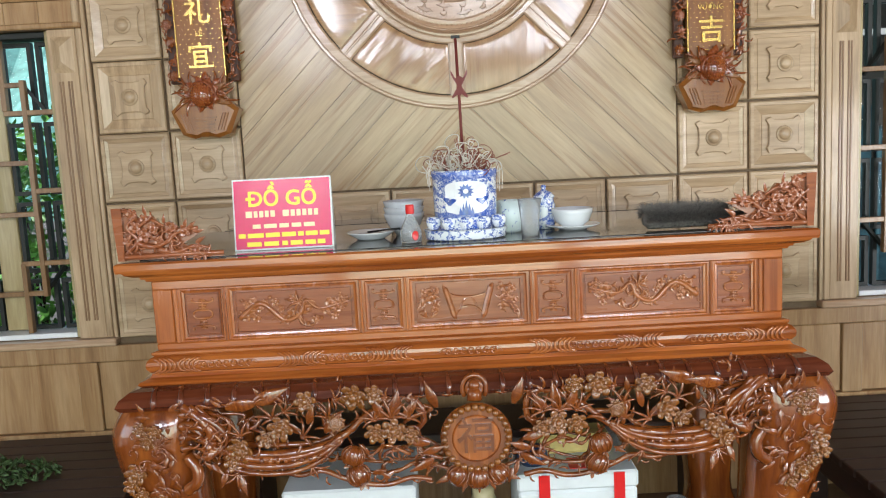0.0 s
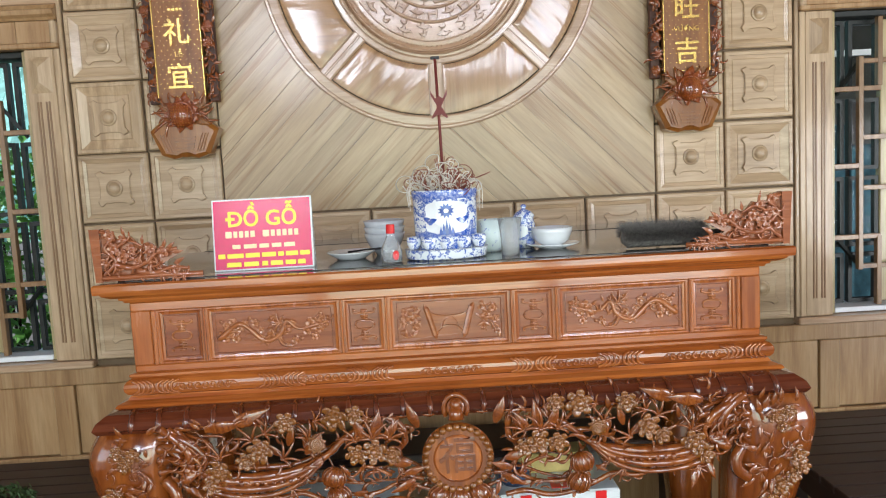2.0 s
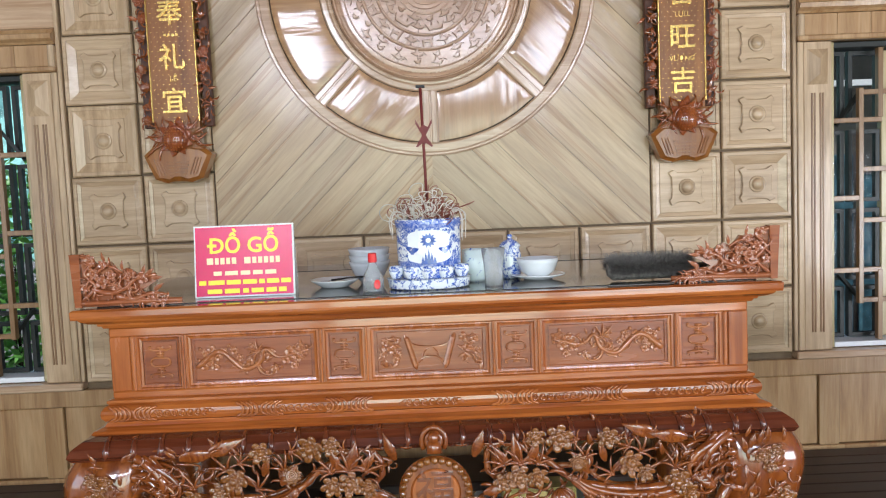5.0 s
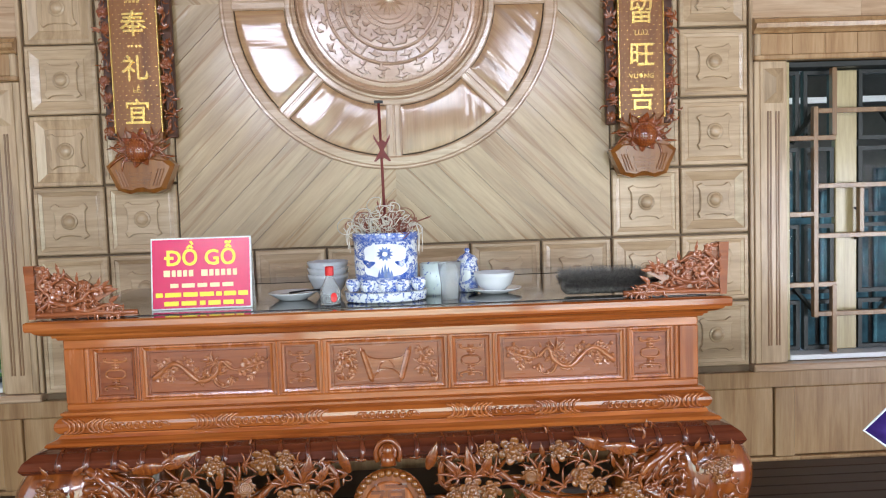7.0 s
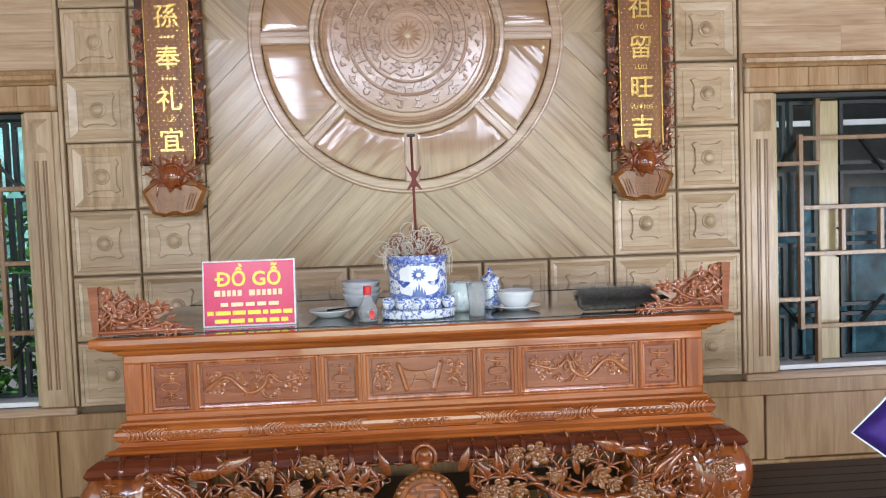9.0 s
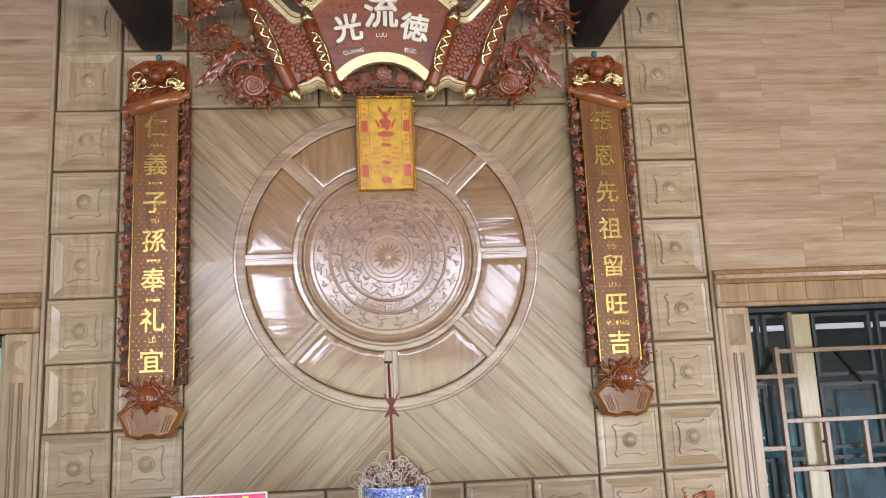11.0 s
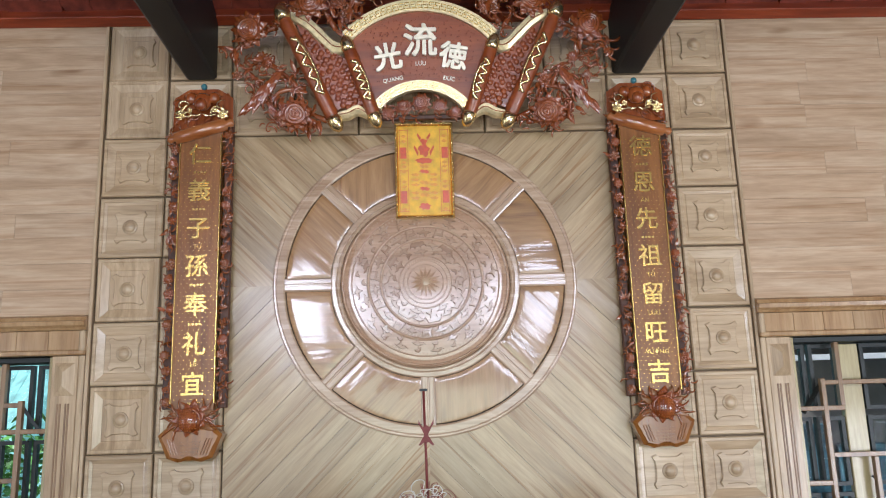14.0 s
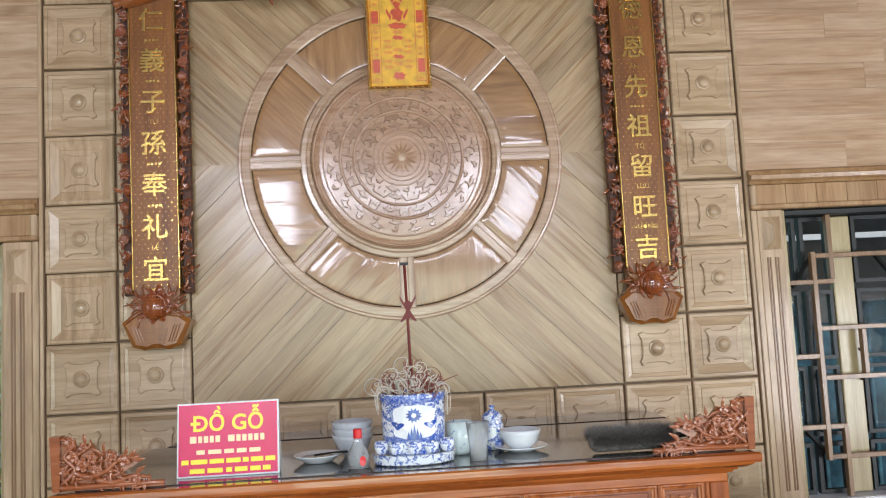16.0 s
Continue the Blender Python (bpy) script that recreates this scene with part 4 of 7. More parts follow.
def along(pts):
    """Points with the direction of the stem there, in degrees in the x-z plane."""
    return [(p, math.degrees(math.atan2((q - p).z, (q - p).x))) for p, q in zip(pts, pts[1:])]


apron = bmesh.new()
trail = []
for s in (-1, 1):
    for ctrl, r0, r1 in half_curves:
        c2 = [(s * x + rc.uniform(-0.006, 0.006), AYF + y + rc.uniform(-0.006, 0.006), (z + rc.uniform(-0.005, 0.005)) * 1.011) for x, y, z in ctrl]
        back = [(x + rc.uniform(-0.05, 0.05), y + 0.035, z + rc.uniform(-0.02, 0.025)) for x, y, z in c2]
        trail += along(vine(apron, back, r0 * 0.5, r1 * 0.5))
        trail += along(vine(apron, c2, r0 * 0.68, r1 * 0.7))
# scalloped rail under the shoulder
for i in range(24):
    x = -0.92 + 0.08 * i
    tube(apron, spline([(x, AYF - 0.01, 0.905), (x + 0.04, AYF - 0.012, 0.893), (x + 0.08, AYF - 0.01, 0.905)], 4), 0.008, 5)
for f in apron.faces:
    f.smooth = True
apron_ob = part("apron", apron, carved_wood, altar, "pierced apron carved with vines, flowers and fruit")
for s in (-1, 1):
    for x, z, r, kind in ((0.575, 0.825, 0.048, "flower"), (0.62, 0.795, 0.034, "flower"), (0.70, 0.765, 0.05, "flower"), (0.735, 0.73, 0.036, "flower"), (0.245, 0.80, 0.046, "flower"), (0.3, 0.795, 0.04, "flower"), (0.205, 0.785, 0.036, "flower"), (0.36, 0.91, 0.05, "flower"), (0.30, 0.915, 0.036, "flower"), (0.5, 0.905, 0.04, "flower"), (0.42, 0.835, 0.036, "rose")):
        put(K_ALTAR, kind, apron_ob, s * x + rc.uniform(-0.01, 0.01), AYF - 0.045, z, r * 0.86, rc.uniform(0, 360))
    for x, z, r, ang in ((0.372, 0.72, 0.042, 20), (0.36, 0.660, 0.043, -25)):
        put(K_ALTAR, "fruit", apron_ob, s * x, AYF - 0.02, z, r, s * ang, 0.1)
    for x, z, l, ang in ((0.245, 0.83, 0.10, 100), (0.275, 0.83, 0.085, 70), (0.215, 0.83, 0.08, 125), (0.72, 0.69, 0.075, -110), (0.75, 0.70, 0.06, -70), (0.66, 0.9, 0.12, 160), (0.74, 0.89, 0.12, 170), (0.52, 0.80, 0.08, 40), (0.50, 0.83, 0.07, 110), (0.45, 0.80, 0.09, 130), (0.115, 0.86, 0.09, 70), (0.13, 0.70, 0.08, -20), (0.14, 0.75, 0.08, 15), (0.16, 0.72, 0.07, 160)):
        put(K_ALTAR, "leaf", apron_ob, s * x, AYF - 0.03, z, l, ang if s > 0 else 180 - ang)
for i in range(110):
    p, s = trail[rc.randrange(len(trail))]
    put(K_ALTAR, "leaf", apron_ob, p.x + rc.uniform(-0.012, 0.012), p.y - rc.uniform(0.005, 0.03), p.z + rc.uniform(-0.014, 0.014), rc.uniform(0.022, 0.05), s + rc.choice((0, 180)) + rc.choice((-1, 1)) * rc.uniform(15, 65), 0.35)
for i in range(55):
    p, s = trail[rc.randrange(len(trail))]
    put(K_ALTAR, "curl", apron_ob, p.x, p.y - 0.01, p.z, rc.uniform(0.016, 0.03), rc.uniform(0, 360), 0.3)
for i in range(210):
    p, s = trail[rc.randrange(len(trail))]
    put(K_ALTAR, "comma", apron_ob, p.x, p.y - rc.uniform(0.0, 0.02), p.z + rc.uniform(-0.008, 0.008), rc.uniform(0.03, 0.065), s + rc.choice((0, 180)) + rc.uniform(-40, 40), 0.2)
for s in (-1, 1):
    for x, z, l, ang in ((0.25, 0.83, 0.085, 85), (0.44, 0.84, 0.07, 110), (0.60, 0.85, 0.07, 60), (0.72, 0.69, 0.06, -80), (0.20, 0.83, 0.075, 115), (0.30, 0.83, 0.07, 60), (0.52, 0.79, 0.07, 140), (0.57, 0.87, 0.06, 150), (0.70, 0.80, 0.07, 70), (0.66, 0.72, 0.07, -150), (0.5, 0.70, 0.06, -160), (0.42, 0.90, 0.06, 170), (0.26, 0.90, 0.06, 10)):
        put(K_ALTAR, "tuft", apron_ob, s * x, AYF - 0.03, z, l, ang if s > 0 else 180 - ang, 0.15)
    # ribbed acanthus scrolls spreading from the leg, and the ribbed garland
    for k in range(4):
        bm = bmesh.new()
        w = 0.024 * k
        tube(bm, spline([(s * 0.885, AYF - 0.012, 0.872 - w * 1.5), (s * (0.83 + w * 0.2), AYF - 0.024, 0.875 - w * 1.4), (s * (0.775 + w * 0.5), AYF - 0.032, 0.848 - w * 1.15), (s * (0.742 + w * 0.7), AYF - 0.034, 0.805 - w * 0.7), (s * (0.755 + w * 0.6), AYF - 0.034, 0.772 - w * 0.3), (s * (0.785 + w * 0.4), AYF - 0.034, 0.775 - w * 0.4), (s * (0.785 + w * 0.3), AYF - 0.03, 0.792 - w * 0.4)], 5), [0.014 * (0.75 + 0.35 * math.sin(0.25 * j + k)) for j in range(31)], 6)
        part("acanthus_rib", bm, carved_wood, apron_ob, smooth=True)
        for j in range(5):
            put(K_ALTAR, "comma", apron_ob, s * (0.86 - 0.026 * j + w * 0.3), AYF - 0.036, 0.878 - w * 1.2 - 0.008 * j, 0.04, (200 if s > 0 else -20) + rc.uniform(-35, 35), 0.15)
    for dz, r in ((0.0, 0.013), (-0.022, 0.014), (-0.045, 0.010)):
        bm = bmesh.new()
        vine(bm, [(s * 0.74, AYF - 0.035, 0.755 + dz), (s * 0.66, AYF - 0.042, 0.735 + dz), (s * 0.55, AYF - 0.044, 0.735 + dz), (s * 0.46, AYF - 0.04, 0.755 + dz * 0.7), (s * 0.40, AYF - 0.034, 0.79 + dz * 0.3)], r, r * 0.6)
        part("garland_rib", bm, carved_wood, apron_ob, smooth=True)
    for k in range(9):
        bm = bmesh.new()
        ball(bm, 0.0095 - 0.0004 * k, (s * (0.64 - 0.024 * k), AYF - 0.05, 0.728 + 0.00035 * (k - 3) ** 2), 1.0, 8)
        part("bead", bm, carved_wood, apron_ob, smooth=True)
    # thin running tendril along the lower edge
    bm = bmesh.new()
    tube(bm, spline([(s * 0.60, AYF - 0.01, 0.69), (s * 0.54, AYF - 0.01, 0.665), (s * 0.47, AYF - 0.01, 0.675), (s * 0.41, AYF - 0.01, 0.65), (s * 0.34, AYF - 0.012, 0.628), (s * 0.27, AYF - 0.012, 0.622), (s * 0.20, AYF - 0.012, 0.640), (s * 0.14, AYF - 0.01, 0.63)], 6), 0.0085, 6)
    part("tendril", bm, carved_wood, apron_ob, smooth=True)
    for k in range(12):
        put(K_ALTAR, "comma", apron_ob, s * (0.16 + 0.037 * k), AYF - 0.014, 0.632 + 0.003 * k, 0.032, rc.choice((-60, -120, 60, 120)), 0.1)
# central medallion with a raised character
MZ = 0.757
roundel = part("roundel", lathe([(0.001, 0.0), (0.105, 0.0), (0.108, 0.012), (0.098, 0.022), (0.074, 0.022), (0.071, 0.018), (0.001, 0.018)], 40, Matrix.Translation((0, AYF - 0.005, MZ)) @ Matrix.Rotation(radians(90), 4, "X")), carved_wood, altar, "round carved medallion with a raised character", smooth=False)
part("field", lathe([(0.001, 0.0), (0.072, 0.0), (0.068, 0.005), (0.001, 0.006)], 32, Matrix.Translation((0, AYF - 0.022, MZ)) @ Matrix.Rotation(radians(90), 4, "X")), altar_upright, roundel)
bm = bmesh.new()
for i in range(28):
    a = 2 * math.pi * i / 28
    ball(bm, 0.0115, (0.096 * math.cos(a), AYF - 0.026, MZ + 0.096 * math.sin(a)), 0.9, 8)
part("bead_ring", bm, flower_wood, roundel, smooth=True)
words("character", "福", 0.118, 0.006, pose(0, AYF - 0.031, MZ + 0.004), carved_wood, roundel)
for x, z, r in ((-0.06, 0.642, 0.042), (0.06, 0.642, 0.042), (0.0, 0.632, 0.044)):
    put(K_ALTAR, "fruit", apron_ob, x, AYF - 0.02, z, r, 180 + x * 600, 0.1)
for x, ang in ((-0.075, 205), (0.075, -25), (-0.03, 250), (0.03, -70), (0, 270)):
    put(K_ALTAR, "leaf", apron_ob, x, AYF - 0.01, 0.64, 0.06, ang)
# crest above the medallion
bm = bmesh.new()
for rr, z0, th in ((0.036, 0.925, 0.008), (0.022, 0.925, 0.007)):
    tube(bm, [(rr * math.cos(a), AYF - 0.03, z0 - 0.012 + rr * 1.15 * math.sin(a)) for a in [-0.6 + i * 0.36 for i in range(13)]], th, 6)
ball(bm, 0.018, (0, AYF - 0.035, 0.925), 1.0)
tube(bm, [(0, AYF - 0.03, 0.915), (0, AYF - 0.035, 0.88)], [0.02, 0.026], 8)
part("crest", bm, carved_wood, apron_ob, smooth=True)
# carving on the front legs
for s in (-1, 1):
    lg = legs[(s, -1)]
    fx, fy = s * 0.985, AF - AY - 0.045
    for dx, z, r in ((-0.03, 0.83, 0.026), (0.012, 0.84, 0.024), (-0.005, 0.80, 0.026), (0.04, 0.70, 0.036), (0.06, 0.66, 0.028), (0.0, 0.60, 0.036), (-0.03, 0.56, 0.026), (0.035, 0.63, 0.026)):
        put(K_ALTAR, "flower", lg, fx + s * dx, fy - 0.006 + max(0.0, 0.74 - z) * 0.22, z, r, rc.uniform(0, 360), 0.15)
    for i in range(90):
        z = rc.uniform(0.42, 0.89)
        off = 0.0 if z > 0.72 else 0.03 * (0.72 - z) / 0.2
        put(K_ALTAR, "leaf" if i % 3 else "curl", lg, fx + s * rc.uniform(-0.085, 0.05), fy + max(0.0, 0.74 - z) * 0.22 + rc.uniform(-0.004, 0.003), z, rc.uniform(0.03, 0.055) * (1 if i % 3 else 0.45), rc.uniform(60, 300) if s > 0 else rc.uniform(-120, 120), 0.12)
    # big C-scroll where the leg meets the apron
    bm = bmesh.new()
    for w, r in ((0.0, 0.014), (0.022, 0.011), (0.042, 0.009)):
        tube(bm, spline([(s * (0.87 - w), AYF - 0.02, 0.90), (s * (0.82 - w), AYF - 0.03, 0.865 - w * 0.4), (s * (0.79 - w), AYF - 0.03, 0.82), (s * (0.81 - w * 0.4), AYF - 0.02, 0.79)], 6), r, 6)
    tube(bm, spline([(s * 0.875, AYF, 0.74), (s * 0.845, AYF - 0.01, 0.70), (s * 0.85, AYF - 0.01, 0.66), (s * 0.885, AYF, 0.63)], 5), 0.02, 7)
    part("scroll", bm, carved_wood, lg, smooth=True)


# ---- carving on the waist panels ----
PF = WF - AY + 0.012          # face of the bay panels, altar coordinates


# longevity fret: hooked bars above and below a rounded ring, on one stem
half_fret = [[(-0.8, 1.42), (-1.0, 1.38), (-0.98, 1.2), (-0.62, 1.08), (0.62, 1.08), (0.98, 1.2), (1.0, 1.38), (0.8, 1.42)], [(0, 0.38), (0, 1.36)], [(-0.36, 0.82), (0.36, 0.82)], [(-0.3, 1.3), (0.3, 1.3)],
             [(-0.86, 0), (-0.8, 0.22), (-0.55, 0.38), (0.55, 0.38), (0.8, 0.22), (0.86, 0)], [(-0.3, 0.58), (0.3, 0.58)]]


def fretwork(cx, cz, sc, y):
    bm = bmesh.new()
    for k, line in enumerate(half_fret):
        for e in (-1, 1):
            tube(bm, [(cx + x * sc, y - 0.0002 * k, cz + e * z * sc) for x, z in line], 0.0036, 6)
    return bm


def carved_spray(pn, cx, cz, w, flip):
    """A plum branch in low relief along a panel."""
    bm = bmesh.new()
    y = PF - 0.004
    c = [(-0.42 * w, y, -0.02), (-0.25 * w, y, 0.025), (-0.08 * w, y, -0.03), (0.05 * w, y - 0.002, -0.012), (0.1 * w, y - 0.004, 0.028), (0.2 * w, y, 0.0), (0.42 * w, y, 0.02)]
    f = -1 if flip else 1
    pts = vine(bm, [(cx + f * x, yy, cz + z) for x, yy, z in c], 0.009, 0.004, 5, 6)
    vine(bm, [(cx + f * 0.02 * w, y, cz - 0.01), (cx + f * 0.06 * w, y, cz - 0.045), (cx + f * 0.14 * w, y, cz - 0.05), (cx + f * 0.17 * w, y, cz - 0.02)], 0.006, 0.003, 5, 5)
    part("branch", bm, plum_wood, pn, smooth=True)
    for x, z, r in ((-0.33, 0.005, 0.021), (-0.37, -0.016, 0.017), (-0.27, 0.012, 0.018), (-0.31, 0.034, 0.014), (-0.36, 0.022, 0.013), (-0.22, 0.024, 0.014), (-0.29, -0.02, 0.015), (0.29, 0.016, 0.022), (0.34, 0.0, 0.018), (0.37, 0.028, 0.014), (0.25, -0.006, 0.017), (0.31, -0.026, 0.014), (0.0, 0.033, 0.017), (-0.06, -0.03, 0.017), (-0.02, -0.008, 0.014), (-0.14, 0.026, 0.014), (0.16, -0.035, 0.014), (0.07, 0.014, 0.012), (-0.1, 0.004, 0.012)):
        put(K_PLUM, "blossom", pn, cx + f * x * w, y, cz + z, r, rc.uniform(0, 360), 0.04)
    for x, z, r in ((-0.41, 0.0, 0.006), (-0.40, 0.036, 0.006), (0.41, 0.03, 0.0065), (0.405, 0.008, 0.006), (0.36, 0.045, 0.006), (0.21, -0.03, 0.006), (0.1, -0.045, 0.006), (-0.18, 0.042, 0.006)):
        bm = bmesh.new()
        ball(bm, r, (cx + f * x * w, y, cz + z), 0.8, 8)
        tube(bm, [(cx + f * x * w, y, cz + z), (cx + f * (x * w - math.copysign(0.022, x)), y, cz + z * 0.6)], 0.0018, 4)
        part("bud", bm, plum_wood, pn, smooth=True)
    for i in range(46):
        p = pts[rc.randrange(len(pts))]
        put(K_PLUM, "comma" if i % 3 else "leaf", pn, p.x, y - 0.001, p.z + rc.uniform(-0.018, 0.018), rc.uniform(0.016, 0.03), rc.uniform(0, 360), 0.03)
    put(K_PLUM, "tuft", pn, cx + f * 0.05 * w, y - 0.002, cz + 0.02, 0.05, 150 if f > 0 else 30, 0.02)


for i, (cx, w, pn) in enumerate(bay_panels):
    cz = 1.153
    if i in (0, 2, 4, 6):
        part("fretwork", fretwork(cx, cz, 0.034, PF - 0.0015), plum_wood, pn, "carved longevity fret", smooth=True)
        part("line_frame", frame_bm(cx - w / 2 + 0.016, cx + w / 2 - 0.016, 1.088, 1.218, PF - 0.001, 0.003, 0.003), panel_wood, pn)
    elif i in (1, 5):
        carved_spray(pn, cx, cz, w, i == 5)
        part("line_frame", frame_bm(cx - w / 2 + 0.022, cx + w / 2 - 0.022, 1.09, 1.216, PF - 0.001, 0.003, 0.003), panel_wood, pn)
    else:
        part("line_frame", frame_bm(cx - w / 2 + 0.022, cx + w / 2 - 0.022, 1.09, 1.216, PF - 0.001, 0.003, 0.003), panel_wood, pn)
        bm = bmesh.new()
        # open handscroll hung between two rollers that lean apart
        edge = [math.pi * k / 12 for k in range(13)]
        rings(bm, [[(cx + 0.06 * math.cos(a), PF - 0.004, cz + 0.03 - 0.018 * math.sin(a)), (cx + 0.042 * math.cos(a), PF - 0.004, cz - 0.046 + 0.026 * math.sin(a)), (cx + 0.042 * math.cos(a), PF + 0.002, cz - 0.046 + 0.026 * math.sin(a)), (cx + 0.06 * math.cos(a), PF + 0.002, cz + 0.03 - 0.018 * math.sin(a))] for a in edge])
        for e0, e1, dz in ((0.028, 0.016, 0.0), (-0.046, -0.026, 0.004)):
            tube(bm, [(cx + (0.058 if e0 > 0 else 0.038) * math.cos(a), PF - 0.005, cz + e0 - e1 * math.sin(a) + dz) for a in edge], 0.0032, 5)
        tube(bm, [(cx + 0.026 * math.cos(a), PF - 0.004, cz - 0.03 + 0.04 * math.sin(a)) for a in edge], 0.0028, 5)
        for sg in (-1, 1):
            tube(bm, [(cx + sg * q, PF - 0.006, cz + z) for q, z in ((0.076, 0.052), (0.074, 0.044), (0.07, 0.04), (0.046, -0.044), (0.044, -0.05), (0.042, -0.056))], [0.003, 0.006, 0.0095, 0.0095, 0.006, 0.003], 8)
        bmesh.ops.recalc_face_normals(bm, faces=bm.faces)
        part("scroll", bm, plum_wood, pn)
        for sg in (-1, 1):
            for x, z, r in ((0.115, 0.01, 0.019), (0.135, 0.032, 0.015), (0.105, -0.022, 0.014), (0.142, -0.004, 0.014), (0.098, 0.036, 0.012)):
                put(K_PLUM, "blossom", pn, cx + sg * x, PF - 0.004, cz + z, r, rc.uniform(0, 360), 0.05)
            for k in range(22):
                put(K_PLUM, "comma" if k % 2 else "leaf", pn, cx + sg * rc.uniform(0.08, 0.155), PF - 0.006, cz + rc.uniform(-0.045, 0.045), rc.uniform(0.016, 0.03), rc.uniform(0, 360), 0.08)
# scrolls carved on the cushion band
band_y = -(AD - 0.077 + 0.034) - 0.0005
for c in (-0.9, -0.52, -0.25, 0.25, 0.52, 0.9):
    bm = bmesh.new()
    for sg in (-1, 1):
        for k in range(4):
            x0 = c + sg * (0.008 + 0.014 * k)
            tube(bm, spline([(x0 + sg * 0.02, band_y + 0.009, 0.985), (x0, band_y + 0.001, 0.996), (x0 + sg * 0.0, band_y + 0.001, 1.017), (x0 + sg * 0.02, band_y + 0.009, 1.028)], 4), 0.0045, 6)
    part("band_scroll", bm, altar_wood, cushion, smooth=True)
for c in (-0.75, -0.38, 0.0, 0.38, 0.75):
    bm = bmesh.new()
    for k in range(7):
        x0 = c - 0.07 + 0.023 * k
        tube(bm, [(x0 + 0.008 * math.cos(a), band_y, 1.005 + 0.009 * math.sin(a)) for a in [j * 0.9 for j in range(7)]], 0.0032, 5)
    tube(bm, spline([(c - 0.1, band_y + 0.001, 1.0), (c - 0.08, band_y + 0.001, 1.014), (c - 0.06, band_y + 0.001, 0.998)], 4), 0.0025, 4)
    tube(bm, spline([(c + 0.1, band_y + 0.001, 1.0), (c + 0.08, band_y + 0.001, 1.014), (c + 0.06, band_y + 0.001, 0.998)], 4), 0.0025, 4)
    part("band_scroll", bm, altar_wood, cushion, smooth=True)

# ---- end wings on the altar top ----
TOPZ = 1.3215 * 1.011
for s in (-1, 1):
    wing = empty("altar_wing", (AX + s * 1.035, AF + 0.045, TOPZ), "carved orange-brown wooden end wing with blossoms on the altar top", "ornament", "altar wings")
    back = [(0, 0), (-0.31, 0), (-0.28, 0.018), (-0.22, 0.026), (-0.19, 0.045), (-0.235, 0.07), (-0.225, 0.092), (-0.18, 0.092), (-0.15, 0.112), (-0.125, 0.1), (-0.1, 0.132), (-0.06, 0.125), (-0.03, 0.155), (0, 0.157)]
    part("plate", slab([(s * x, z) for x, z in back], -0.002, 0.016), wing_wood, wing)
    part("post", slab([(0.004 * s, 0), (-0.016 * s, 0), (-0.018 * s, 0.158), (0.012 * s, 0.158)], -0.016, 0.02), panel_wood, wing)
    bm = bmesh.new()
    tube(bm, spline([(s * -0.31, -0.008, 0.012), (s * -0.2, -0.012, 0.014), (s * -0.1, -0.012, 0.012), (s * -0.015, -0.012, 0.012)], 5), [0.008] * 16, 6)
    vine(bm, [(s * -0.02, -0.01, 0.02), (s * -0.06, -0.014, 0.06), (s * -0.03, -0.014, 0.1), (s * -0.06, -0.014, 0.135), (s * -0.02, -0.012, 0.15)], 0.007, 0.005)
    vine(bm, [(s * -0.05, -0.012, 0.055), (s * -0.1, -0.014, 0.04), (s * -0.15, -0.014, 0.055), (s * -0.18, -0.014, 0.08), (s * -0.24, -0.012, 0.09)], 0.009, 0.006)
    vine(bm, [(s * -0.12, -0.012, 0.03), (s * -0.17, -0.014, 0.02), (s * -0.22, -0.014, 0.035), (s * -0.27, -0.014, 0.03)], 0.009, 0.005)
    vine(bm, [(s * -0.06, -0.012, 0.1), (s * -0.1, -0.012, 0.12), (s * -0.14, -0.012, 0.1)], 0.006, 0.004)
    part("branch", bm, wing_wood, wing, smooth=True)
    for x, z, r in ((-0.08, 0.075, 0.023), (-0.108, 0.092, 0.019), (-0.055, 0.1, 0.019), (-0.048, 0.14, 0.018), (-0.122, 0.058, 0.016), (-0.2, 0.082, 0.02), (-0.168, 0.094, 0.016), (-0.235, 0.03, 0.016), (-0.03, 0.06, 0.015), (-0.085, 0.125, 0.015)):
        put(K_WING, "blossom", wing, s * x, -0.018, z, r, rc.uniform(0, 360), 0.1)
    for i in range(80):
        t = rc.random()
        x = -0.025 - 0.26 * t
        z = min(rc.uniform(0.015, 0.155 - 0.30 * t * t), 0.125 if t < 0.3 else 0.08 if t < 0.7 else 0.025)
        put(K_WING, "comma", wing, s * x, -0.012, max(z, 0.012), rc.uniform(0.022, 0.042), rc.uniform(0, 360), 0.06)
    for x, z, l, ang in ((-0.21, 0.088, 0.036, 140), (-0.225, 0.08, 0.036, 175), (-0.2, 0.092, 0.032, 110), (-0.23, 0.045, 0.04, 150), (-0.14, 0.108, 0.03, 100), (-0.09, 0.135, 0.03, 80)):
        put(K_WING, "leaf", wing, s * x, -0.016, z, l, ang if s > 0 else 180 - ang, 0.1)


# ---- bronze-drum style disc ----
DR = lambda a: Matrix.Rotation(-a, 4, "Y")
disc = part("drum_disc", annulus([(0.402, 0.01), (0.402, -0.008), (0.36, -0.010), (0.2, -0.013), (0.12, -0.0145), (0.0, -0.015)], 72), drum_wood, medallion, "lacquered carved disc", smooth=True)
